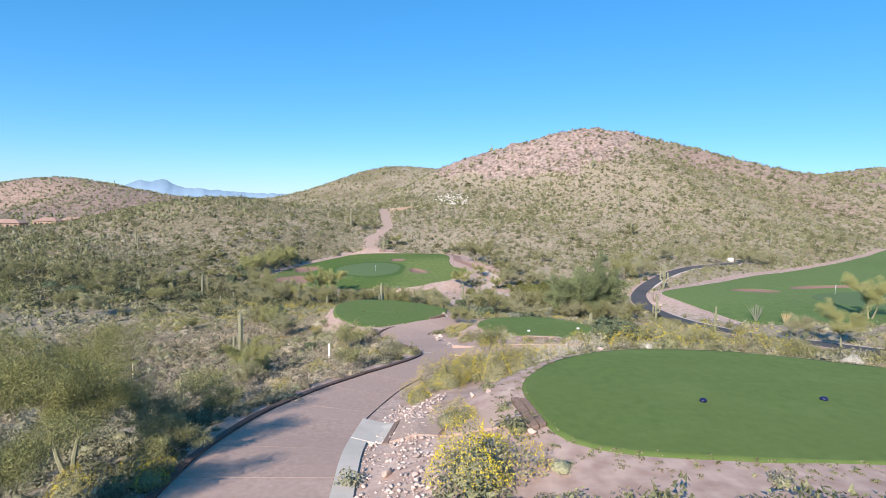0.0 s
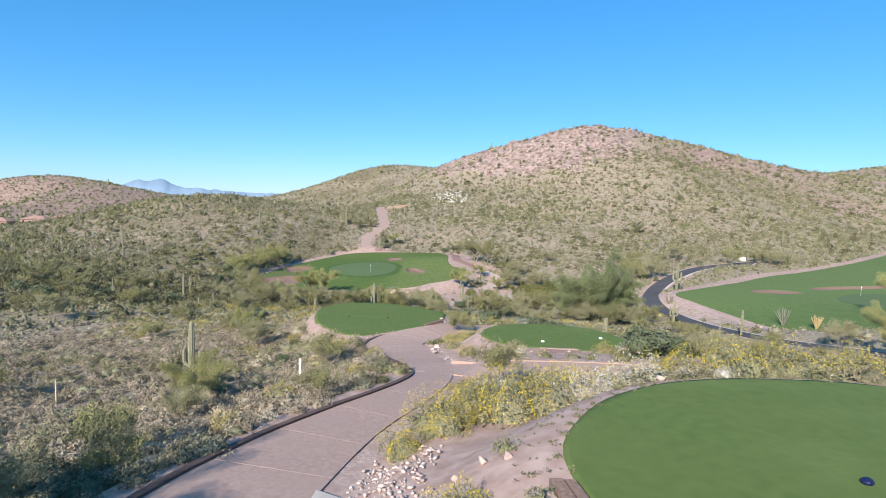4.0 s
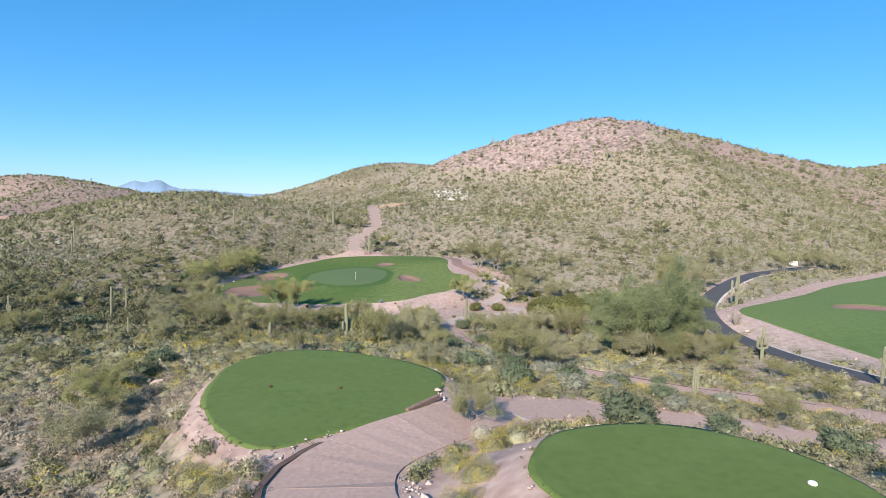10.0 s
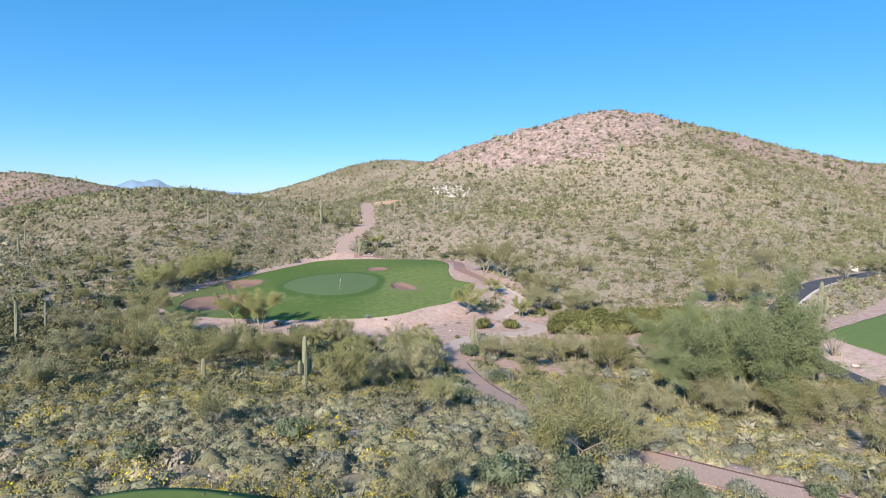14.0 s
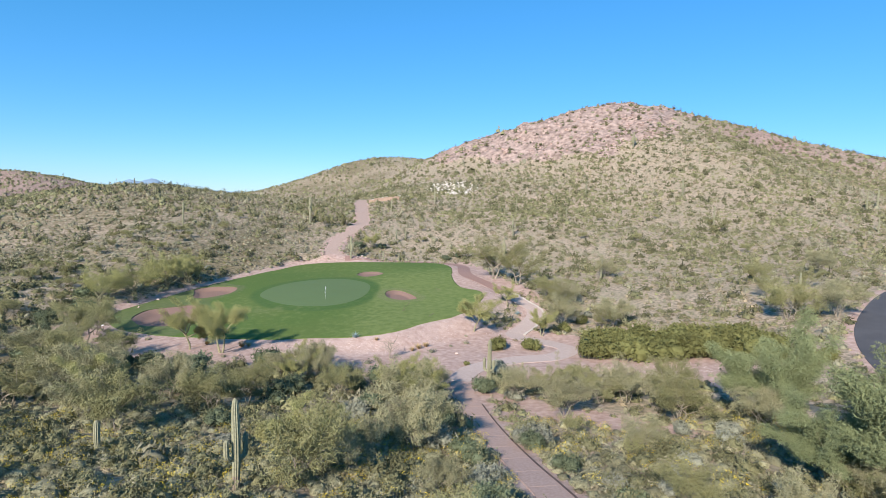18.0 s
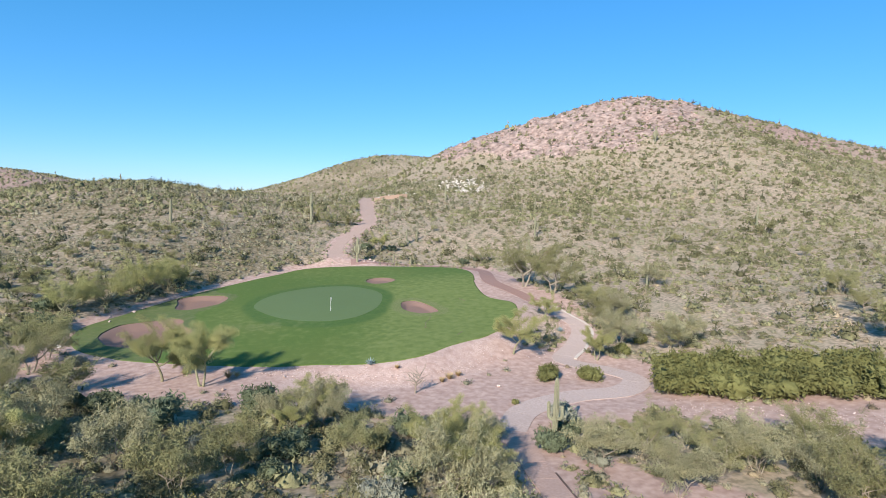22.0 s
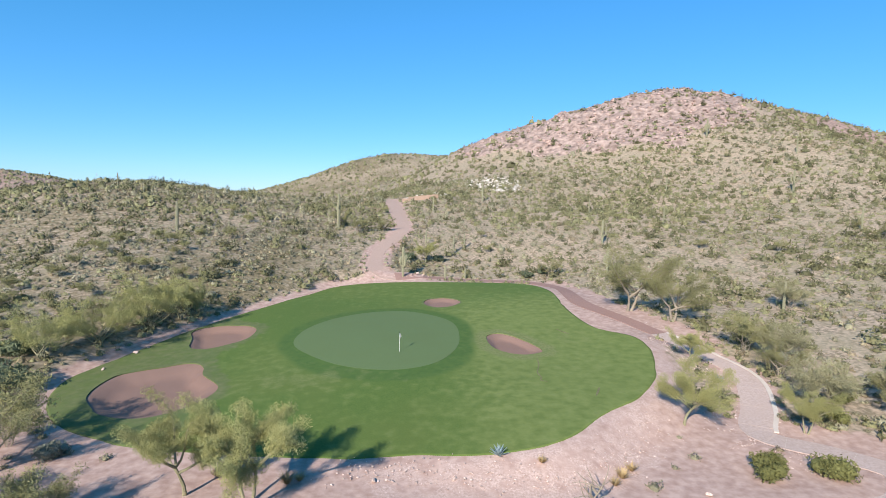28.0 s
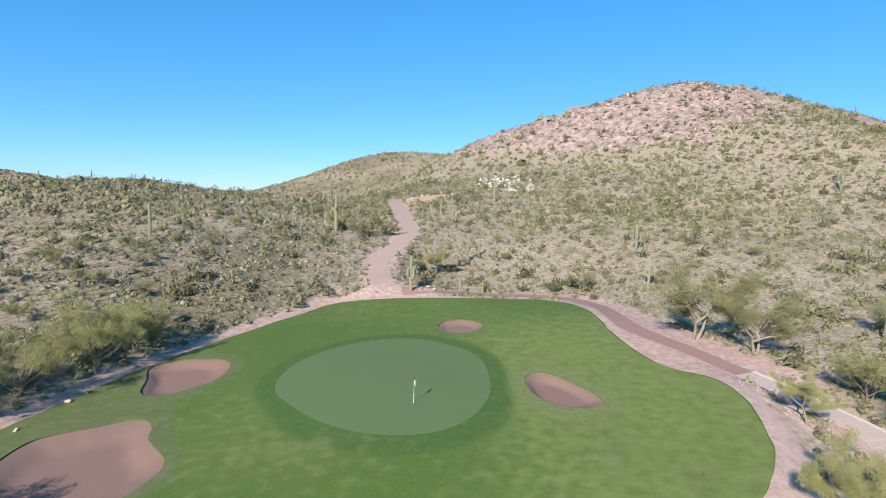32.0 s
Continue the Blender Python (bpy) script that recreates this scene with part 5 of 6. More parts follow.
def saguaro(seed, arms, label, stout=0.23, cork=False):
    """A saguaro 5 m high at the origin; arms: (height, way, reach, length)."""
    root = tagged(new("saguaro"), label, "cactus", "saguaros")
    bm = bmesh.new()
    hs = [-0.2, 0.3, 0.9, 1.8, 2.8, 3.8, 4.5, 4.8, 4.94, 5.0]
    rs = [0.8, 0.85, 0.95, 1.05, 1.08, 1.0, 0.9, 0.72, 0.45, 0.12]
    ribbed(bm, [Vector((0.02 * math.sin(h + seed), 0.02 * math.cos(h * 1.3 + seed), h)) for h in hs], [r * stout for r in rs])
    part("trunk", bm, CACTUS, root)
    if cork:
        bm = bmesh.new()
        ribbed(bm, [Vector((0, 0, h)) for h in (-0.2, 0.2, 0.6, 0.95)], [stout * k for k in (0.95, 1.0, 1.02, 0.9)])
        part("cork_foot", bm, CORK, root, "grey corky foot")
    for h, a, reach, length in arms:
        bm = bmesh.new()
        o = Vector((math.cos(a), math.sin(a), 0))
        pts = [Vector((0, 0, h)) + o * stout * 0.6]
        for k in range(1, 6):
            q = k / 5 * math.pi / 2
            pts.append(Vector((0, 0, h + reach * 0.7 * (1 - math.cos(q)))) + o * (stout * 0.6 + reach * math.sin(q)))
        top = pts[-1]
        for k in (0.3, 0.6, 0.85, 0.95, 1.0):
            pts.append(top + Vector((0, 0, length * k)))
        ra = stout * 0.68
        ribbed(bm, pts, [ra * k for k in (0.7, 0.85, 0.95, 1, 1, 1, 1, 1, 0.9, 0.6, 0.15)], 9)
        part("arm", bm, CACTUS, root)
    return root


SAG_PLAIN = saguaro(1, [], "single-stemmed ribbed green saguaro cactus on the slope", 0.2)
SAG_STUMPY = saguaro(2, [], "short stout armless saguaro cactus", 0.42)
SAG_TWO = saguaro(3, [(1.9, 0.4, 0.45, 0.8), (1.7, 3.6, 0.5, 1.0)], "ribbed saguaro cactus with two low arms", 0.2, True)
SAG_MANY = saguaro(4, [(1.8, 0.2, 0.5, 1.2), (2.1, 1.9, 0.45, 0.9), (1.7, 3.3, 0.55, 1.5), (2.3, 4.8, 0.45, 1.0)], "tall saguaro cactus with several upturned arms", 0.23)
SAG_KNOBS = saguaro(5, [(2.6, 0.5, 0.3, 0.3), (2.9, 3.0, 0.3, 0.25)], "saguaro cactus with small budding arms", 0.21)
plant_out([SAG_TWO], [(-16.15, 50.65, 5.2), (-7.4, 108.1, 5.4), (-61.4, 126.3, 4.0), (11.1, 138.3, 5.6), (-2, 243.6, 4.3)], 5.0)
plant_out([SAG_STUMPY], [(24.9, 82.4, 3.1), (-18.8, 115.4, 2.4), (-5, 226.9, 2.5), (-0.8, 228.5, 2.1), (-38.8, 111.7, 1.7)], 5.0)
plant_out([SAG_MANY], [(60.05, 134.3, 6.4), (43.8, 102, 4.4), (-13.5, 225, 6.0), (33.3, 244.5, 5.6), (27.4, 224.8, 5.3), (103.9, 329.5, 7.5), (99.8, 272.4, 6.5)], 5.0)
plant_out([SAG_KNOBS], [(41.5, 111, 4.0), (-30.4, 260, 8.8), (47.9, 89.4, 3.9), (0.8, 247.2, 3.6), (40, 108.5, 3.6), (-54.3, 147.3, 4.8)], 5.0)
plant_out([SAG_PLAIN], [(43.8, 195.2, 4.6), (-63.7, 242.7, 7.5), (93.5, 239.6, 6.0), (-51.9, 137.5, 6.1), (64.5, 162.2, 4.6), (153.2, 253, 6.1), (159.2, 255.7, 6.7), (137.8, 210.8, 5.5), (135.3, 227.6, 4.7), (192.5, 235.2, 5.0), (-105.8, 217.5, 6.4), (-113.4, 231.6, 5.6), (-130.8, 199.1, 4.2), (-137.3, 245.8, 4.8), (-8.3, 247.9, 3.8), (11.6, 297.2, 6.4), (52.2, 253.4, 5.0), (-36.5, 112.3, 2.6), (-88.7, 281.9, 3.5), (-45, 151, 3.2), (70, 290, 5.0), (120, 300, 5.5), (-100, 290, 4.5), (40, 275, 4.6), (-5, 285, 4.2)], 5.0)


# ---- stones ----
STONE = material("pinkish_stone", (0.36, 0.27, 0.23), (0.60, 0.49, 0.43), (0.46, 0.35, 0.30), coarse=0.8, fine=7, bump=0.5, each=0.2)
RUBBLE = material("pale_rubble", (0.34, 0.26, 0.23), (0.66, 0.56, 0.51), (0.46, 0.35, 0.31), coarse=0.8, fine=7, bump=0.5, island=0.3)
CHALK = material("white_rubble", (0.58, 0.53, 0.46), (0.78, 0.74, 0.68), coarse=0.4, fine=4, bump=0.5, island=0.2)
CRAG = material("crag_rock", (0.22, 0.152, 0.13), (0.50, 0.378, 0.33), (0.37, 0.272, 0.235), coarse=0.2, fine=1.6, bump=0.8, island=0.34)


def pebble(seed, cuts=1):
    """A rough stone of unit half width: corners and triangles."""
    r = np.random.RandomState(seed)
    bm = bmesh.new()
    bmesh.ops.create_icosphere(bm, subdivisions=cuts, radius=1)
    v = np.array([tuple(p.co) for p in bm.verts])
    f = np.array([[q.index for q in p.verts] for p in bm.faces])
    bm.free()
    v = v * (0.75 + 0.5 * r.rand(len(v), 1))
    v = v * (0.7 + 0.6 * r.rand(3))
    for k in range(7):
        n = r.randn(3)
        n /= np.linalg.norm(n)
        d = v @ n
        v = v - np.maximum(d - 0.40, 0)[:, None] * n
    return v * np.array([1.0, 0.8, 0.62]), f


PEBBLES = [pebble(i) for i in range(7)]


def stones(name, mat, label, x, y, size, sink=0.15):
    """Loose stones past counting, as one mesh."""
    z = land(x, y)
    verts, faces, at = [], [], 0
    for i in range(len(x)):
        v, f = PEBBLES[i % len(PEBBLES)]
        a = rng.rand() * 6.28
        c, s = math.cos(a), math.sin(a)
        q = np.stack([v[:, 0] * c - v[:, 1] * s, v[:, 0] * s + v[:, 1] * c, v[:, 2] + 0.62 - sink], -1) * size[i]
        verts.append(q + np.array([x[i], y[i], z[i]]))
        faces.append(f + at)
        at += len(v)
    return tagged(link_mesh(name, np.concatenate(verts), np.concatenate(faces), mat), label, "stones", kind="stuff")


def beside(line, side, near, far, i0, i1, n):
    """Places along a path, between two distances from its edge."""
    k = rng.uniform(i0, min(i1, len(line) - 2), n)
    i = k.astype(int)
    p = line[i] + (line[i + 1] - line[i]) * (k - i)[:, None]
    t = line[i + 1, :2] - line[i, :2]
    t /= np.linalg.norm(t, axis=1)[:, None]
    o = side * (p[:, 2] / 2 + near + (far - near) * rng.rand(n))
    return p[:, 0] + t[:, 1] * o, p[:, 1] - t[:, 0] * o


def station(line, y):
    return int(np.argmin(np.abs(line[:, 1] - y)))


sx, sy = [], []
for line, side, near, far, y0, y1, n in ((PATH_TEES, 1, 0.8, 3.4, 16, 32, 1300), (PATH_TEES, 1, 0.2, 1.0, 50, 64, 120)):
    a, b = beside(line, side, near, far, station(line, y0), station(line, y1), n)
    sx.append(a)
    sy.append(b)
for line, side, near, far, i0, i1, n in ((PATH_TEES, -1, 0.15, 1.0, 62, 90, 200), (PATH_GREEN, -1, 0.2, 3.4, 26, 54, 950), (PATH_GREEN, 1, 0.3, 1.4, 26, 60, 100), (PATH_TEES, 1, 0.3, 0.9, 118, 158, 120), (PATH_HILL, -1, 0.4, 1.6, 2, 14, 80), (PATH_HILL, 1, 0.4, 1.2, 1, 10, 40), (ROAD, -1, 0.5, 3.4, 28, 50, 520)):
    a, b = beside(line, side, near, far, i0, i1, n)
    sx.append(a)
    sy.append(b)
sx, sy = np.concatenate(sx), np.concatenate(sy)
off = ~(inside(sx, sy, LAWN) | inside(sx, sy, FAIRWAY) | inside(sx, sy, TEE_LEFT) | inside(sx, sy, TEE_RIGHT))
for line in (PATH_TEES, PATH_BRANCH, PATH_GREEN):
    d, s = line_distance(sx, sy, line, 4.0)
    off &= d > np.interp(s * (len(line) - 1), np.arange(len(line)), line[:, 2]) / 2 + 0.1
stones("riprap", RUBBLE, "broken pinkish stones along the path edges", sx[off], sy[off], 0.04 + 0.13 * rng.rand(off.sum()) ** 2.6)
# stones round the lawns' rims
ex, ey = [], []
for poly, n, lo, hi in ((TEE_LEFT, 150, 0.3, 1.0), (TEE_RIGHT, 60, 0.3, 0.8), (LAWN, 420, 0.4, 2.4)):
    i = rng.randint(0, len(poly), n)
    t = np.roll(poly, -1, 0)[i] - poly[i]
    t /= np.linalg.norm(t, axis=1)[:, None] + 1e-9
    o = rng.uniform(lo, hi, n)
    ex.append(poly[i, 0] - t[:, 1] * o)
    ey.append(poly[i, 1] + t[:, 0] * o)
ex, ey = np.concatenate(ex), np.concatenate(ey)
out = ~(inside(ex, ey, LAWN) | inside(ex, ey, TEE_LEFT) | inside(ex, ey, TEE_RIGHT))
for line in (PATH_TEES, PATH_BRANCH, PATH_GREEN, PATH_HILL):
    d, s = line_distance(ex, ey, line, 4.0)
    out &= d > np.interp(s * (len(line) - 1), np.arange(len(line)), line[:, 2]) / 2 + 0.1
stones("edging_stones", RUBBLE, "small stones edging the lawns", ex[out], ey[out], 0.04 + 0.11 * rng.rand(out.sum()) ** 2)
BANK = spline([(-18, 156.4), (-12, 156), (-6, 154.6), (0, 154.6), (4, 157.8), (9.5, 161.6)], closed=False, step=0.5)
pick = rng.randint(0, len(BANK), 620)
cx_, cy_ = BANK[pick, 0] + 0.9 * rng.randn(620), BANK[pick, 1] + 0.9 * rng.randn(620)
pick = rng.rand(420)
cx_, cy_ = np.r_[cx_, 25 + 17 * pick + rng.randn(420)], np.r_[cy_, 146 - 10 * pick + 1.8 * rng.randn(420)]
ok = ~inside(cx_, cy_, LAWN)
stones("bank_stones", RUBBLE, "loose stones on the bank before the green", cx_[ok], cy_[ok], 0.05 + 0.13 * rng.rand(ok.sum()) ** 2)
wx, wy = np.r_[rng.normal(20, 5, 150), rng.normal(-6, 3.5, 50)], np.r_[rng.normal(332, 7, 150), rng.normal(314, 4, 50)]
stones("white_rubble", CHALK, "white broken rock in a cutting on the hillside", wx, wy, 0.2 + 0.8 * rng.rand(200) ** 2)
kx, ky = sow(9000, 10, 260, 335, 425)
keep = rng.rand(9000) < rockiness(kx, ky) * 0.5
stones("crag_boulders", CRAG, "jumbled pinkish boulders on the rocky hilltop", kx[keep], ky[keep], 0.4 + 1.7 * rng.rand(keep.sum()) ** 3, 0.65)


def boulder(seed, label, mat=STONE):
    v, f = pebble(100 + seed, 2)
    return tagged(link_mesh("boulder", v * np.array([1, 1, 1.0]) + np.array([0, 0, 0.42]), f, mat), label, "rock", "boulders")


ROCKS = [boulder(i, "angular pinkish boulder lying on bare earth") for i in range(4)]
plant_out(ROCKS, [(-14.9, 154.9, 0.35), (-20.2, 150.7, 0.42), (8.8, 153, 0.35), (-9.1, 154.9, 0.3), (-2.3, 21, 0.42), (-3.0, 52.6, 0.62), (1.0, 54.6, 0.4), (1.3, 57.5, 0.42), (0.9, 56, 0.36), (1.5, 59.2, 0.3), (2.4, 69.9, 0.3), (23.5, 71.8, 0.42), (8.6, 31.9, 0.28), (-18, 33, 0.34), (2.6, 21.2, 0.24), (1.8, 26.4, 0.25), (1.2, 26.8, 0.28), (0.4, 26.7, 0.24), (-0.3, 26.4, 0.22), (-1.0, 26.1, 0.24), (7.6, 52.1, 0.34), (8.1, 51.6, 0.3), (10.9, 51.5, 0.3), (-18.5, 81, 0.7), (-19.8, 82, 0.6), (-17.6, 82.4, 0.5), (52, 118, 0.5), (55, 101, 0.5), (56, 97, 0.42), (-11.8, 225.6, 0.55), (-10.6, 226.4, 0.5), (-9.6, 225.9, 0.45), (-8.4, 226.2, 0.4), (-47, 180.5, 0.4), (-46, 186, 0.45), (-45.4, 188, 0.4), (-48.2, 183, 0.34)], 1.0)


# ---- path furniture ----
def box(bm, m, sx_, sy_, sz_, bevel=0.0):
    """A box with softened edges, on the pose m, standing on its origin."""
    r = bmesh.ops.create_cube(bm, size=1.0, matrix=m @ Matrix.Translation((0, 0, sz_ / 2)) @ Matrix.Diagonal((sx_, sy_, sz_, 1)))
    if bevel:
        bmesh.ops.bevel(bm, geom=list({e for v in r["verts"] for e in v.link_edges}), offset=bevel, segments=1, affect="EDGES")


def edge_strip(name, line, i0, i1, o0, o1, lift, thick, mat, label, up=None):
    """A kerb between two distances from a path's middle (right is positive), counted from its edge."""
    p = line[i0 : i1 + 1]
    t = np.gradient(line[:, :2], axis=0)[i0 : i1 + 1]
    t /= np.linalg.norm(t, axis=1)[:, None]
    nrm = np.c_[t[:, 1], -t[:, 0]]
    half = p[:, 2] / 2 * np.sign(o0 + o1)
    zc = land(p[:, 0], p[:, 1]) + lift
    n = len(p)
    v = np.concatenate([np.c_[p[:, :2] + nrm * (half + o)[:, None], zc + dz] for o, dz in ((o0, -thick), (o0, 0.0), (o1, 0.0), (o1, -thick))])
    f = [(k * n + i, (k + 1) * n + i, (k + 1) * n + i + 1, k * n + i + 1) for k in range(3) for i in range(n - 1)] + [(0, n, 2 * n, 3 * n), (n - 1, 4 * n - 1, 3 * n - 1, 2 * n - 1)]
    return tagged(link_mesh(name, v, f, mat), label, "kerb", kind="structure")


edge_strip("kerb_left", PATH_TEES, station(PATH_TEES, 2), station(PATH_TEES[:80], 66), -0.28, 0.0, 0.15, 0.5, KERB, "raised dark kerb along the cart path")
edge_strip("kerb_pale", PATH_TEES, station(PATH_TEES, 6), station(PATH_TEES, 27), 0.01, 0.75, 0.07, 0.4, PALE_CONCRETE, "flat pale concrete kerb beside the cart path")
edge_strip("kerb_branch", PATH_BRANCH, 1, len(PATH_BRANCH) - 2, -0.14, 0.0, 0.11, 0.4, CONCRETE, "low pinkish kerb along the branch path")
edge_strip("kerb_bend", PATH_GREEN, int(np.argmin(np.hypot(PATH_GREEN[:, 0] - 19, PATH_GREEN[:, 1] - 163))), 55, 0.0, 0.42, 0.1, 0.4, PALE_CONCRETE, "pale kerb round the bend of the cart path")
edge_strip("kerb_trail", PATH_TEES, 120, len(PATH_TEES) - 10, 0.0, 0.14, 0.08, 0.4, KERB, "thin dark edging of the cart path")
edge_strip("kerb_road", ROAD, 2, len(ROAD) - 2, -0.5, 0.0, 0.05, 0.4, PALE_CONCRETE, "pale shoulder of the asphalt road")

TIMBER = material("weathered_timber", (0.14, 0.09, 0.07), (0.27, 0.19, 0.15), (0.20, 0.14, 0.115), coarse=1.5, fine=9, bump=0.5, each=0.15)
GREY_TIMBER = material("grey_timber", (0.26, 0.23, 0.20), (0.44, 0.40, 0.35), coarse=1.5, fine=10, bump=0.5, each=0.15)
def draped(corners, lift, thick):
    """A slab over a few corners that follows the ground."""
    c = np.array(corners, float)
    p = np.concatenate([a + (b - a) * np.linspace(0, 1, 5)[:-1, None] for a, b in zip(c, np.roll(c, -1, 0))])
    mid = p.mean(0)
    rings = [mid + (p - mid) * k for k in (1.0, 1.0, 0.985, 0.5)]
    v = np.concatenate([np.c_[r, land(r[:, 0], r[:, 1]) + z] for r, z in zip(rings, (lift - thick, lift - 0.015, lift, lift))] + [[(*mid, float(land(*mid)) + lift)]])
    n = len(p)
    f = [(k * n + i, k * n + (i + 1) % n, (k + 1) * n + (i + 1) % n, (k + 1) * n + i) for k in range(3) for i in range(n)] + [(3 * n + i, 3 * n + (i + 1) % n, 4 * n) for i in range(n)]
    return v, f


apron = tagged(new("apron"), "pale concrete apron beside the cart path", "paving", kind="structure")
link_mesh("slab", *draped([(-2.6, 24.7), (-2.15, 27.4), (-3.7, 28.4), (-3.95, 25.6)], 0.085, 0.3), PALE_CONCRETE, apron)
landing = tagged(new("step_landing"), "pink earth landing between dark timbers up to the tee", "step", "steps")
for corners in ([(-2.35, 24.5), (-0.45, 23.2), (0.0, 24.5), (-1.95, 27.4)], [(-0.4, 23.1), (2.55, 21.6), (2.35, 23.9), (0.05, 24.4)]):
    link_mesh("tread", *draped(corners, 0.1, 0.3), DIRT_TRACK, landing)
for corners, lift in (([(-2.62, 24.5), (-2.37, 24.4), (-1.97, 27.4), (-2.2, 27.5)], 0.12), ([(-0.5, 23.2), (-0.36, 23.1), (0.1, 24.4), (-0.06, 24.5)], 0.13), ([(2.55, 21.4), (2.85, 21.4), (2.66, 24.1), (2.38, 24.2)], 0.16), ([(2.9, 21.5), (3.15, 21.6), (2.93, 24.0), (2.71, 24.05)], 0.14)):
    link_mesh("timber", *draped(corners, lift, 0.3), TIMBER, landing)
beam = tagged(new("edging_timber"), "dark timber edging at the corner of a tee", "timber")
bm = bmesh.new()
box(bm, pose(1.5, 67.7, float(land(1.5, 67.7)) - 0.05, 0, -3, 46), 2.6, 0.22, 0.3, 0.02)
part("timber", bm, TIMBER, beam)
patio = tagged(new("front_tee_step"), "reddish earth step with a pale stone sill before the front tee", "step", "steps")
bm = bmesh.new()
box(bm, pose(10.5, 51.4, float(land(10.5, 51.4)) - 0.2, 0, 0, -6), 2.6, 1.5, 0.24, 0.02)
part("tread", bm, RED_DIRT, patio)
bm = bmesh.new()
box(bm, pose(10.4, 52.45, float(land(10.4, 52.45)) - 0.2, 0, 0, -5), 2.9, 0.3, 0.36, 0.03)
part("sill", bm, DIRT_TRACK, patio, "pale stone sill")

# a low bridge of grey timbers at the end of the branch path
bridge = tagged(new("timber_bridge"), "short bridge of weathered grey timbers over the ditch", "bridge")
bz = float(land(15.3, 39.2)) + 0.1
for k in range(7):
    bm = bmesh.new()
    o = Vector((0.86, -0.5, 0)) * (0.36 * k)
    box(bm, pose(15.6 + o.x, 39.2 + o.y, bz, random.uniform(-1, 1), random.uniform(-1, 1), 58 + random.uniform(-3, 3)), 3.0 + random.uniform(-0.2, 0.3), 0.32, 0.16, 0.03)
    part("plank", bm, GREY_TIMBER, bridge)
for s in (-1, 1):
    bm = bmesh.new()
    box(bm, pose(16.6 + 0.55 * s, 38.6 + 0.95 * s, bz - 0.3, 0, 0, -30), 2.8, 0.3, 0.3, 0.04)
    part("beam", bm, TIMBER, bridge)
for s in (-1, 1):
    bm = bmesh.new()
    box(bm, pose(15.4 + 0.7 * s, 39.4 + 1.2 * s, bz - 0.4, 0, 0, 58), 0.22, 0.22, 0.75, 0.03)
    part("post", bm, TIMBER, bridge)


def snag(x, y, h, seed, limbs, wood=DEAD, label="bleached white dead branch among the brush"):
    """A dead branch, bleached white."""
    rnd = random.Random(seed)
    root = tagged(new("dead_branch"), label, "dead wood", "dead branches")
    root.location = (x, y, float(land(x, y)) - 0.05)
    bm = bmesh.new()
    pts, d = wander(rnd, Vector((0, 0, -0.1)), Vector((rnd.uniform(-0.4, 0.4), 0.1, 1)), h, 0.22, 6)
    tube(bm, pts, [0.06 * h ** 0.5 * (1 - 0.13 * i) for i in range(7)], 7)
    part("stem", bm, wood, root)
    for k in range(limbs):
        bm = bmesh.new()
        a = rnd.uniform(0, 6.28)
        p2, d = wander(rnd, pts[2 + k % 4], Vector((math.cos(a), math.sin(a), 0.6)), h * rnd.uniform(0.4, 0.7), 0.25, 5)
        tube(bm, p2, [0.035 * h ** 0.5 * (1 - 0.15 * i) for i in range(6)], 6)
        part("branch", bm, wood, root)
    return root


# weeds and tufts on the worn earth round the tees
ex, ey = [], []
for poly, n, far_out in ((TEE_BACK, 1100, 1.5), (TEE_LEFT, 260, 0.5), (TEE_RIGHT, 260, 0.5)):
    i = rng.randint(0, len(poly), n)
    t = np.roll(poly, -1, 0)[i] - poly[i]
    t /= np.linalg.norm(t, axis=1)[:, None] + 1e-9
    o = 0.1 + far_out * rng.rand(n) ** 1.8
    way = np.where(inside(poly[i, 0] + t[:, 1] * 0.3, poly[i, 1] - t[:, 0] * 0.3, poly), -1, 1)
    ex.append(poly[i, 0] + way * t[:, 1] * o + 0.1 * rng.randn(n))
    ey.append(poly[i, 1] - way * t[:, 0] * o + 0.1 * rng.randn(n))
ex, ey = np.concatenate(ex), np.concatenate(ey)
d, t = line_distance(ex, ey, PATH_TEES, 4.0)
ok = d > np.interp(t * (len(PATH_TEES) - 1), np.arange(len(PATH_TEES)), PATH_TEES[:, 2]) / 2 + 0.2
spread_clumps("edge_weeds", LEAF_OLIVE, "low weeds on the worn edge of the tees", ex[ok], ey[ok], 0.05 + 0.11 * rng.rand(ok.sum()) ** 2, [clump(14, 0.3, flat=0.5, seed=200 + i, out=0.3) for i in range(4)], 0.7 + 0.6 * rng.rand(ok.sum()))

snag(15.9, 38.4, 1.7, 1, 4)
snag(17.4, 38.2, 1.0, 2, 1)
snag(10.6, 36.9, 1.4, 3, 3)
snag(-0.4, 151.0, 2.9, 4, 14, TWIG, "bare grey leafless shrub on the bank")
snag(-57, 140, 3.0, 5, 6, TWIG, "bare grey leafless shrub in the wash")


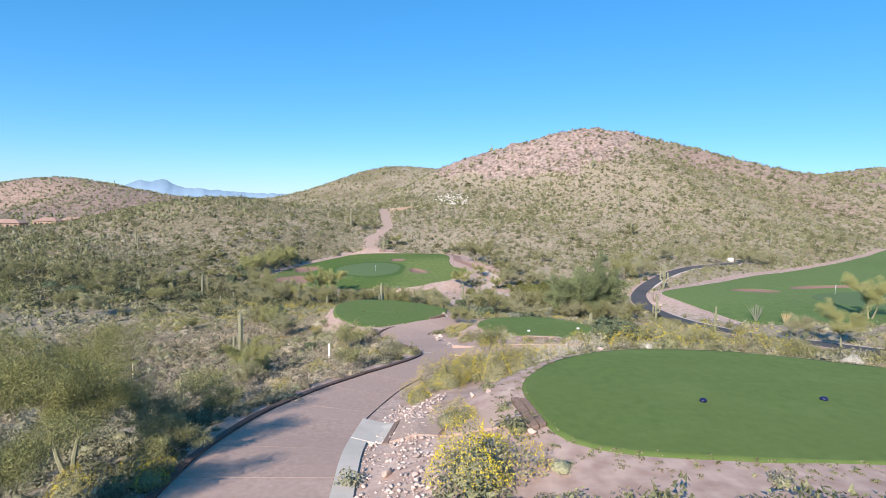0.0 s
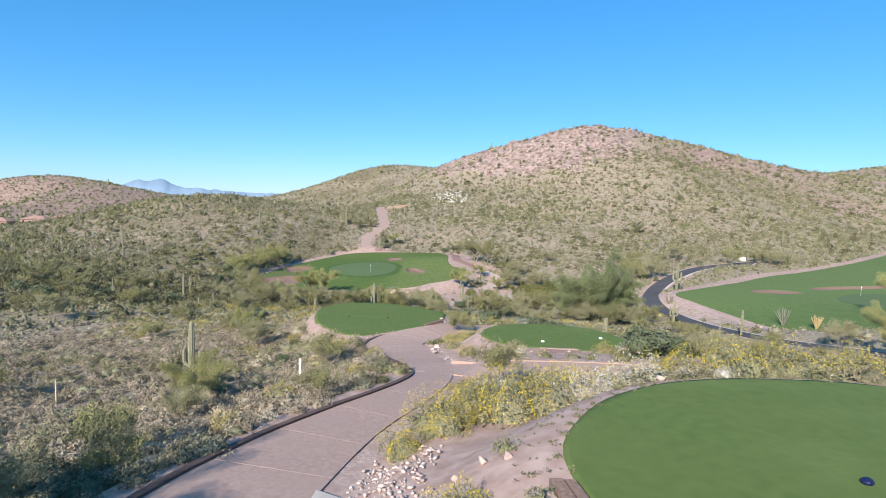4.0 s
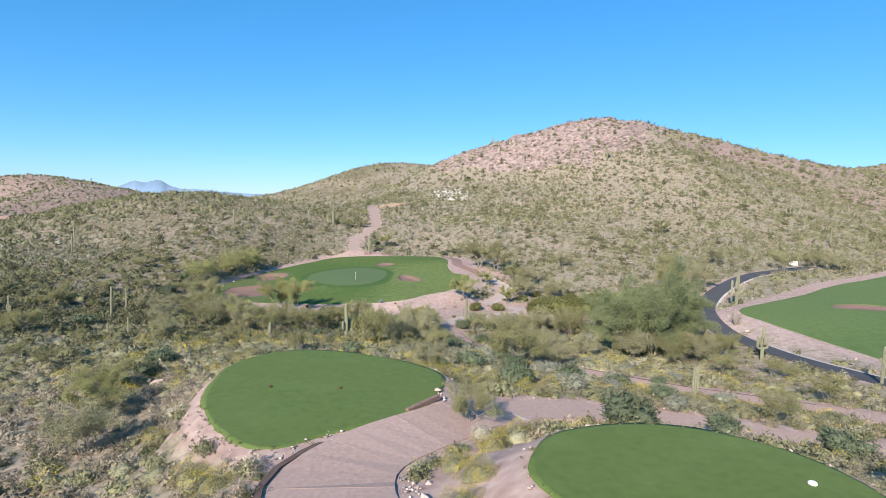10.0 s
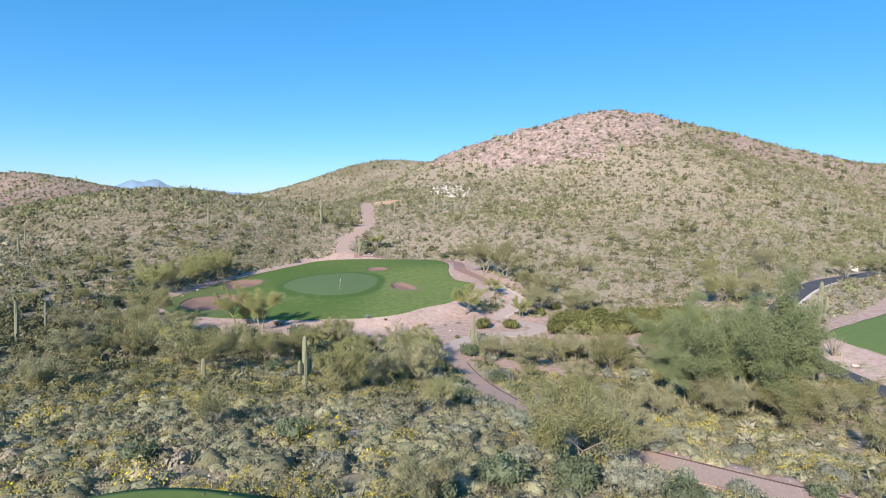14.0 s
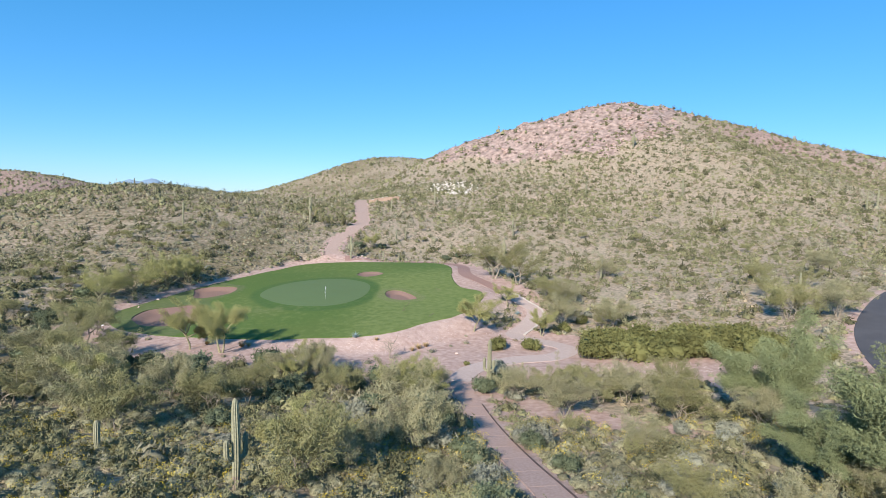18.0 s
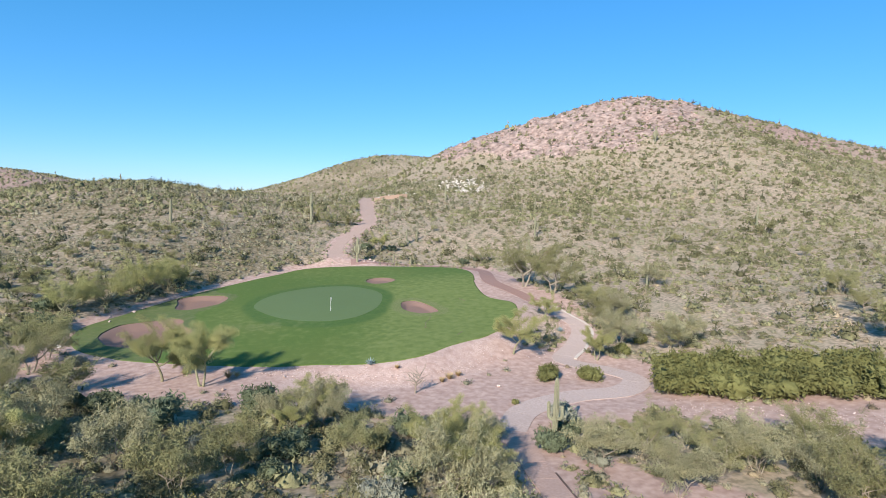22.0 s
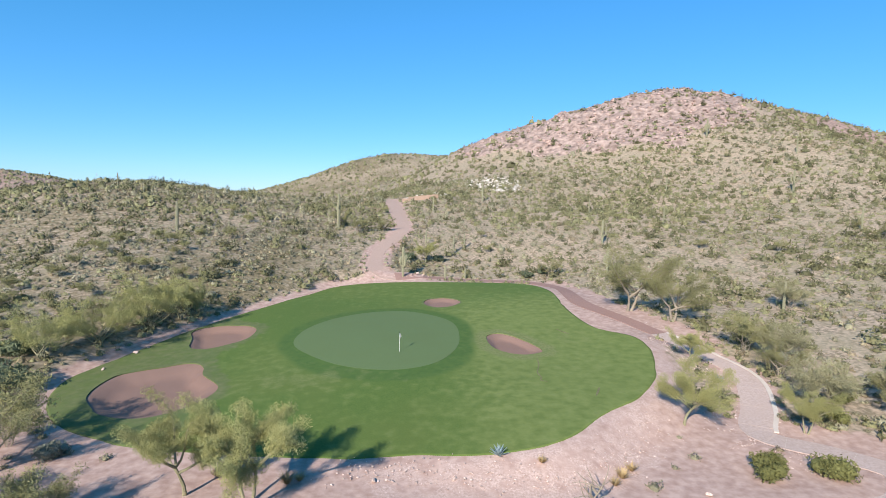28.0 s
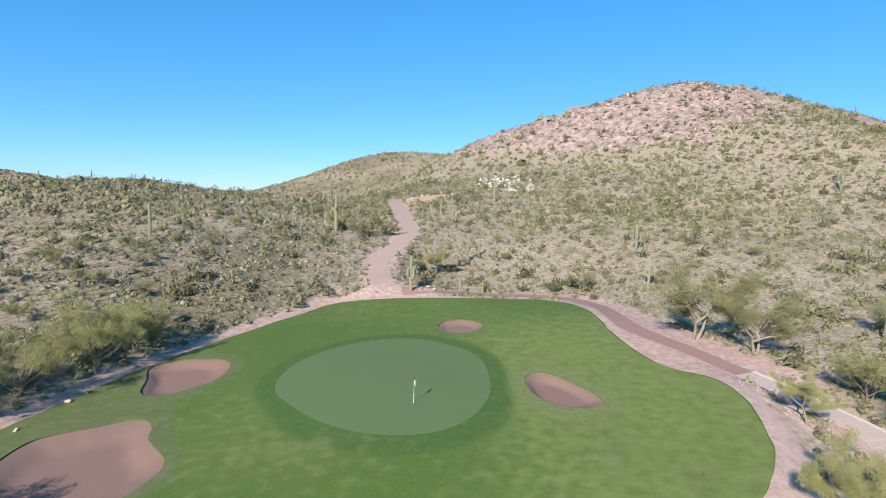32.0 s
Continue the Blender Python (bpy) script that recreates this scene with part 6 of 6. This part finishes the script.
# ---- golf furniture ----
PAINT_WHITE = material("white_paint", (0.68, 0.68, 0.66), (0.82, 0.82, 0.80), coarse=2, fine=20, bump=0.05, rough=0.5)
PAINT_BLUE = material("dark_blue_marker", (0.008, 0.012, 0.045), (0.016, 0.022, 0.075), coarse=2, fine=20, bump=0.1, rough=0.4)
PAINT_RUST = material("rust_marker", (0.07, 0.028, 0.014), (0.12, 0.05, 0.024), coarse=2, fine=20, bump=0.1, rough=0.5)
PAINT_YELLOW = material("pale_yellow_stake", (0.62, 0.55, 0.30), (0.74, 0.66, 0.40), coarse=2, fine=20, bump=0.05, rough=0.6)
BLACK = material("black_fitting", (0.012, 0.012, 0.013), (0.025, 0.025, 0.026), coarse=2, fine=20, bump=0.05, rough=0.5)
FLAG_CLOTH = material("white_flag_cloth", (0.62, 0.62, 0.60), (0.78, 0.78, 0.76), coarse=3, fine=30, bump=0.1)


def tee_marker(mat, label, group, x, y, z, r=0.16):
    """A squat rounded marker with a spike, standing on the turf."""
    root = tagged(new("tee_marker"), label, "tee marker", group)
    root.location = (x, y, z)
    root.rotation_euler = (0, 0, x)
    bm = bmesh.new()
    bmesh.ops.create_uvsphere(bm, u_segments=14, v_segments=9, radius=r)
    for v in bm.verts:
        v.co.z = max(v.co.z * 0.72, -0.3 * r) + 0.3 * r
        v.co.x *= 1.25 if v.co.x > 0 else 1.0
    part("body", bm, mat, root)
    bm = bmesh.new()
    bmesh.ops.create_cone(bm, cap_ends=True, segments=10, radius1=r * 0.75, radius2=r * 0.55, depth=0.03, matrix=Matrix.Translation((0, 0, 0.012)))
    part("foot", bm, BLACK, root)
    return root


for x, y in ((10, 24), (15.2, 24.3)):
    tee_marker(PAINT_BLUE, "dark blue rounded tee marker on the back tee", "blue tee markers", x, y, 0.04, 0.14)
for x, y in ((9.7, 54.75), (14.86, 56.05)):
    tee_marker(PAINT_WHITE, "white rounded tee marker on the front tee", "white tee markers", x, y, -4.64, 0.14)
for x, y in ((-7.43, 70.32), (-3.34, 70.17)):
    tee_marker(PAINT_RUST, "small rust-coloured tee marker on a tee", "rust tee markers", x, y, -6.26, 0.1)


def flagstick(x, y, z):
    root = tagged(new("flagstick"), "white golf flagstick with a limp flag in the hole", "flagstick", "flagsticks")
    root.location = (x, y, z)
    bm = bmesh.new()
    bmesh.ops.create_cone(bm, cap_ends=True, segments=10, radius1=0.022, radius2=0.016, depth=2.3, matrix=Matrix.Translation((0, 0, 1.1)))
    part("pole", bm, PAINT_WHITE, root)
    # cloth hanging in folds, with thickness
    bm = bmesh.new()
    grid = []
    for i in range(8):
        row = []
        for j in range(6):
            u, w = j / 5, i / 7
            row.append(bm.verts.new((0.02 + u * 0.16 * (1 - 0.3 * w), 0.05 * math.sin(u * 9 + w * 2) * (0.3 + w), 2.2 - w * 0.48 - u * 0.16)))
        grid.append(row)
    for a, b in zip(grid, grid[1:]):
        for j in range(5):
            bm.faces.new((a[j], a[j + 1], b[j + 1], b[j]))
    bmesh.ops.solidify(bm, geom=bm.faces[:], thickness=0.008)
    part("flag", bm, FLAG_CLOTH, root)
    bm = bmesh.new()
    bmesh.ops.create_cone(bm, cap_ends=True, segments=10, radius1=0.024, radius2=0.02, depth=0.22, matrix=Matrix.Translation((0, 0, 2.33)))
    part("tip", bm, BLACK, root, "black tip")
    bm = bmesh.new()
    bmesh.ops.create_cone(bm, cap_ends=True, segments=16, radius1=0.055, radius2=0.055, depth=0.02, matrix=Matrix.Translation((0, 0, 0.003)))
    part("cup", bm, BLACK, root, "dark cup rim")
    return root


flagstick(-13.5, 180.8, float(lawn_level(-13.5, 180.8)) + 0.066)
flagstick(97.3, 126, float(fairway_level(97.3, 126)) + 0.08)


def marker_post(x, y, h, w, mat, label, cap=None):
    root = tagged(new("marker_post"), label, "post", "marker posts")
    root.location = (x, y, float(land(x, y)) - 0.1)
    bm = bmesh.new()
    box(bm, Matrix(), w, w, h + 0.1, 0.012)
    part("shaft", bm, mat, root)
    if cap:
        bm = bmesh.new()
        box(bm, Matrix.Translation((0, 0, h - 0.28)), w * 1.3, w * 1.3, 0.12, 0.012)
        part("band", bm, cap, root)
    return root


marker_post(-8.45, 49.6, 1.5, 0.13, PAINT_WHITE, "white square post standing in the scrub", PAINT_WHITE)
marker_post(-24.3, 48.9, 1.9, 0.05, PAINT_YELLOW, "thin pale yellow stake beside a dirt trail")

panel = tagged(new("small_sign"), "small grey sign on two legs beside the green", "sign")
panel.location = (-45.8, 166.2, float(land(-45.8, 166.2)) - 0.05)
bm = bmesh.new()
box(bm, pose(0, 0, 0.55, 20, 0, 0), 0.6, 0.05, 0.45, 0.01)
part("board", bm, PAINT_WHITE, panel)
for s in (-0.22, 0.22):
    bm = bmesh.new()
    box(bm, Matrix.Translation((s, 0, 0)), 0.06, 0.06, 0.75, 0.01)
    part("leg", bm, TIMBER, panel)

cabinet = tagged(new("utility_box"), "white utility box beside the asphalt road", "utility box")
cabinet.location = (104.5, 181.5, float(land(104.5, 181.5)) - 0.05)
for name, dz, w, d, h in (("plinth", 0, 1.9, 1.2, 0.18), ("body", 0.18, 1.7, 1.0, 0.95), ("lid", 1.13, 1.8, 1.1, 0.1)):
    bm = bmesh.new()
    box(bm, Matrix.Translation((0, 0, dz)), w, d, h, 0.03)
    part(name, bm, PAINT_WHITE if name != "plinth" else PALE_CONCRETE, cabinet)


# ---- accent plants ----
def rosette(name, x, y, r, n, mat, label, category):
    """Stiff pointed leaves that rise from one base."""
    root = tagged(new(name), label, category, name + "s")
    root.location = (x, y, float(land(x, y)) - 0.02)
    for k in range(n):
        a, up = k * 2.4, 0.25 + 0.9 * (k / n)
        bm = bmesh.new()
        o = Vector((math.cos(a), math.sin(a), 0))
        s = Vector((-math.sin(a), math.cos(a), 0))
        rows_ = []
        for t in (0, 0.35, 0.7, 1.0):
            c = o * r * t * math.cos(up) + Vector((0, 0, r * t * math.sin(up) * 1.1 + 0.03))
            w = 0.13 * r * (1.1 - t) * (0.7 + 1.2 * t * (1 - t))
            rows_.append((bm.verts.new(c - s * w), bm.verts.new(c + Vector((0, 0, -0.3 * w))), bm.verts.new(c + s * w), bm.verts.new(c + Vector((0, 0, -0.9 * w)))))
        for p, q in zip(rows_, rows_[1:]):
            for j in range(4):
                bm.faces.new((p[j], p[(j + 1) % 4], q[(j + 1) % 4], q[j]))
        part("leaf", bm, mat, root)
    return root


rosette("agave", -5.6, 157.0, 0.85, 22, AGAVE, "blue-grey agave rosette on the bank", "agave")
rosette("agave", 21.2, 173.2, 0.8, 22, AGAVE, "blue-grey agave rosette on the bank", "agave")


def ocotillo(x, y, h, n, mat, label, seed):
    """Wands that fan up from one foot."""
    rnd = random.Random(seed)
    root = tagged(new("ocotillo"), label, "ocotillo", "ocotillos")
    root.location = (x, y, float(land(x, y)) - 0.05)
    for k in range(n):
        a = k * 2.4
        lean = 0.12 + 0.4 * rnd.random()
        bm = bmesh.new()
        pts, d = wander(rnd, Vector((0.08 * math.cos(a), 0.08 * math.sin(a), 0)), Vector((lean * math.cos(a), lean * math.sin(a), 1)), h * rnd.uniform(0.75, 1.05), 0.05, 6)
        tube(bm, pts, [0.05, 0.055, 0.055, 0.05, 0.045, 0.035, 0.015], 5)
        part("wand", bm, mat, root)


ocotillo(61.2, 99.2, 3.3, 20, LEAF_ASH, "grey-green ocotillo fanning up beside the fairway", 3)
ocotillo(52.4, 121.8, 2.6, 14, TWIG, "bare grey ocotillo beside the road", 5)
ocotillo(64.4, 95.8, 2.3, 30, STRAW, "dry straw-coloured clump beside the fairway", 6)


def tuft(x, y, r, seed):
    root = tagged(new("dry_grass_tuft"), "dry straw-coloured grass tuft on bare earth", "grass", "dry tufts")
    root.location = (x, y, float(land(x, y)) - 0.02)
    q = np.random.RandomState(seed)
    n = 160
    a, l = q.rand(n) * 6.28, 0.3 + 0.8 * q.rand(n)
    d = np.c_[np.cos(a) * l, np.sin(a) * l, 0.6 + 0.5 * q.rand(n)] * r
    s = np.c_[-np.sin(a), np.cos(a), 0 * a] * 0.03
    c = d * 0.08
    v = np.stack([c - s, c + s, d], 1).reshape(-1, 3)
    link_mesh("tussock", v, np.arange(3 * n).reshape(-1, 3), STRAW, root)


for k, (x, y, r) in enumerate(((-21, 154.9, 0.9), (-26.2, 156.2, 0.7), (-20.2, 155.3, 0.6), (3.5, 155.5, 0.8), (4.6, 156.5, 0.7), (2.6, 154.6, 0.6), (-2.5, 156, 0.5))):
    tuft(x, y, r, k)


def cholla(x, y, h, seed):
    """A cholla: a dark trunk and pale spiny joints."""
    rnd = random.Random(seed)
    root = tagged(new("cholla"), "pale spiny cholla cactus with crowded joints", "cactus", "chollas")
    root.location = (x, y, float(land(x, y)) - 0.05)
    bm = bmesh.new()
    pts, d = wander(rnd, Vector((0, 0, 0)), Vector((0, 0.1, 1)), h * 0.55, 0.1, 4)
    tube(bm, pts, [0.07, 0.065, 0.06, 0.055, 0.05], 7)
    part("trunk", bm, CORK, root)
    bm = bmesh.new()
    for k in range(34):
        a, e = rnd.uniform(0, 6.28), rnd.uniform(-0.2, 1.0)
        start = pts[1 + k % 4] + Vector((math.cos(a), math.sin(a), 0)) * h * 0.16 * rnd.random()
        p2, d = wander(rnd, start, Vector((math.cos(a), math.sin(a), e)), h * rnd.uniform(0.2, 0.45), 0.3, 4)
        tube(bm, p2, [0.03, 0.05, 0.052, 0.045, 0.02], 6)
    part("joints", bm, CHOLLA, root)


for k, (x, y, h) in enumerate(((6.9, 52.1, 1.1), (27.7, 99.4, 1.5), (30.2, 95.8, 1.2), (28.6, 93, 1.0), (5.6, 120.4, 1.4), (-64, 205, 1.6), (-58, 212, 1.4), (-70, 199, 1.5), (-24, 246, 1.5), (-29, 243, 1.4), (-35, 250, 1.5), (-62, 191, 1.6), (14.8, 37.6, 0.9))):
    cholla(x, y, h, 40 + k)


cholla(25.2, 95.6, 1.6, 41)
cholla(28.6, 97.4, 1.2, 42)


def brittlebush(x, y, r, seed, leaf=None, bloom=200):
    """A single brittlebush close to the path: leaves, and flowers above them."""
    root = tagged(new("brittlebush"), "rounded silvery brittlebush with yellow flowers" if bloom else "rounded pale brittlebush out of flower", "shrub", "brittlebushes by the path")
    root.location = (x, y, float(land(x, y)) - 0.03)
    root.rotation_euler = (0, 0, seed)
    tall = 1.05 if 31 < y < 36 else 0.8
    v, f = clump(1700, 0.04, flat=tall, seed=seed, out=0.6, body=0.7)
    link_mesh("leaves", v * r, f, leaf or LEAF_SILVER, root, floats={"tint": np.full(len(v), 1.0)})
    if bloom:
        v, f = clump(7 * bloom, 0.02, flat=tall + 0.05, seed=seed, out=0.92)
        keep = np.repeat(v.reshape(-1, 3, 3).mean(1)[:, 2] > 0.25, 3)
        v = v[keep] * r * 1.06
        tagged(link_mesh("blossom", v, np.arange(len(v)).reshape(-1, 3), PETAL, root, floats={"tint": np.full(len(v), 1.0)}), kind="stuff")


for k, (x, y, r, bloom) in enumerate(((0.3, 24.0, 0.95, 260), (0.6, 19.0, 1.55, 500), (-1.0, 31.0, 1.0, 300), (0.3, 32.4, 1.1, 320), (1.6, 33.4, 1.0, 260), (3.2, 33.2, 1.35, 260), (4.6, 32.9, 1.2, 160), (5.9, 33.6, 1.1, 120), (7.4, 34.2, 1.1, 80), (9.2, 35, 1.2, 120), (11.4, 35.2, 1.2, 200), (13.2, 35.0, 1.3, 240), (15.8, 34.8, 1.3, 160), (18.6, 34, 1.3, 220), (3.4, 52.6, 0.8, 240), (2.6, 56.5, 0.8, 240), (3.4, 58.6, 0.9, 260), (2.7, 60.4, 0.8, 160), (4.6, 62.8, 0.9, 260), (13.4, 50.9, 0.9, 240), (14.8, 50.4, 0.9, 0), (7.2, 51.7, 0.7, 120), (-9.9, 20.9, 0.8, 300), (-10.6, 22.6, 0.9, 240), (-12.6, 21.8, 1.0, 260), (-9.8, 17.5, 0.8, 300), (5.4, 15.4, 0.6, 200), (9.6, 14.6, 0.7, 160), (11.6, 15.4, 0.6, 200), (6.2, 64.6, 0.9, 200), (4.4, 65, 0.7, 0), (-9.6, 38, 0.8, 260), (-8.4, 44, 0.9, 240), (-4.4, 48, 0.8, 220), (-3.8, 53.8, 0.9, 160), (-7.0, 59.6, 0.9, 240), (-8.6, 61.4, 0.9, 200), (-12.4, 67, 0.9, 240), (-13, 71, 0.8, 120), (-5.5, 80, 0.9, 300), (-2.5, 79.6, 0.9, 320), (1.2, 78.2, 0.9, 300), (3.6, 76.4, 0.8, 260))):
    brittlebush(x, y, r * (1.22 if 31 < y < 36 else 1.0), k + 1, LEAF_WHITE if bloom in (0, 80, 120) else None, bloom)


# a flowering row behind the middle tee, and more along the branch path
for k, (x, y, r) in enumerate(((-9.6, 80.2, 0.9), (-7.2, 80.8, 1.1), (-4.6, 81.0, 1.2), (-2.2, 80.4, 1.1), (0.6, 79.3, 1.2), (2.6, 78.2, 1.0), (4.4, 76.4, 1.1), (6.2, 75.4, 0.9), (8.6, 73.6, 0.8), (-12.6, 76.8, 0.8), (11.6, 36.6, 1.2), (13.8, 36.8, 1.1), (6.6, 36.2, 1.1))):
    brittlebush(x, y, 1.25 * r, 60 + k, None, 170)


# ---- things in the distance ----
TILE = material("clay_roof_tile", (0.30, 0.19, 0.15), (0.42, 0.28, 0.225), coarse=0.6, fine=4, bump=0.4, each=0.1)
STUCCO = material("tan_stucco", (0.36, 0.25, 0.18), (0.46, 0.33, 0.25), coarse=0.5, fine=6, bump=0.2, each=0.1)
GLASS = material("dark_window", (0.02, 0.025, 0.03), (0.035, 0.04, 0.045), coarse=2, fine=20, bump=0, rough=0.15, spec=0.5)


def house(x, y, a, w, d):
    root = tagged(new("house"), "tan stucco house with a clay tile roof below the hill", "house", "houses")
    root.matrix_basis = pose(x, y, float(land(x, y)) - 0.6, 0, 0, a)
    bm = bmesh.new()
    box(bm, Matrix(), w, d, 4.0, 0.05)
    part("wall", bm, STUCCO, root)
    bm = bmesh.new()
    e = 0.7
    lo = [bm.verts.new(p) for p in ((-w / 2 - e, -d / 2 - e, 3.9), (w / 2 + e, -d / 2 - e, 3.9), (w / 2 + e, d / 2 + e, 3.9), (-w / 2 - e, d / 2 + e, 3.9))]
    hi = [bm.verts.new(p) for p in ((-w / 2 + d / 2, 0, 6.2), (w / 2 - d / 2, 0, 6.2))]
    for f in ((lo[0], lo[1], hi[1], hi[0]), (lo[2], lo[3], hi[0], hi[1]), (lo[1], lo[2], hi[1]), (lo[3], lo[0], hi[0]), (lo[3], lo[2], lo[1], lo[0])):
        bm.faces.new(f)
    part("roof", bm, TILE, root)
    for k in range(4):
        bm = bmesh.new()
        box(bm, Matrix.Translation((-w / 2 + w * (k + 0.5) / 4, -d / 2 - 0.02, 1.6)), 1.4, 0.12, 1.3)
        part("window", bm, GLASS, root)


for x, y, a, w, d in ((-262, 372, 8, 18, 10), (-240, 378, -6, 16, 9), (-218, 384, 4, 15, 9), (-285, 380, 0, 17, 10), (-236, 398, 10, 16, 9)):
    house(x, y, a, w, d)

retaining = tagged(new("retaining_wall"), "low tan retaining wall above the hill road", "wall")
for k in range(6):
    bm = bmesh.new()
    x, y = -13.5 + 2.0 * k, 301.5 + 0.5 * k
    box(bm, pose(x, y, float(land(x, y)) - 0.8, 0, 0, 14), 2.06, 0.5, 2.1, 0.03)
    part("block", bm, STUCCO, retaining)

# blue mountains on the horizon
HAZE = material("far_mountain", (0.175, 0.262, 0.37), (0.215, 0.315, 0.42), (0.195, 0.285, 0.395), coarse=0.002, fine=0.01, bump=0)
mx = np.linspace(-4700, 300, 400)
ragged = 7 * value_noise(mx, 0 * mx + 3, 55) + 7 * value_noise(mx, 0 * mx + 5, 24) - 6
peaks = 88 * np.exp(-(((mx + 2290) / 115) ** 2)) + 86 * np.exp(-(((mx + 2080) / 105) ** 2)) + 40 * np.exp(-(((mx + 2180) / 260) ** 2)) + 46 * np.exp(-(((mx + 1800) / 330) ** 2)) + 110 * np.exp(-(((mx + 3650) / 420) ** 2)) + 24 * np.exp(-(((mx + 900) / 500) ** 2))
peaks = 0.66 * peaks + 8 * value_noise(mx, 0 * mx, 90) + 6 * value_noise(mx, 0 * mx + 7, 33)
front = np.c_[mx, 4640 + 40 * value_noise(mx, 0 * mx, 60), np.full(400, -40.0)]
crest = np.c_[mx, np.full(400, 4700.0), peaks + ragged - 4]
rear = np.c_[mx, np.full(400, 4850.0), np.full(400, -40.0)]
a = np.arange(399)
faces = np.concatenate([np.c_[a, a + 1, a + 401, a + 400], np.c_[a + 400, a + 401, a + 801, a + 800]])
tagged(link_mesh("backdrop_mountains", np.concatenate([front, crest, rear]), faces, HAZE), "hazy blue mountains on the horizon", "mountains", kind="structure")
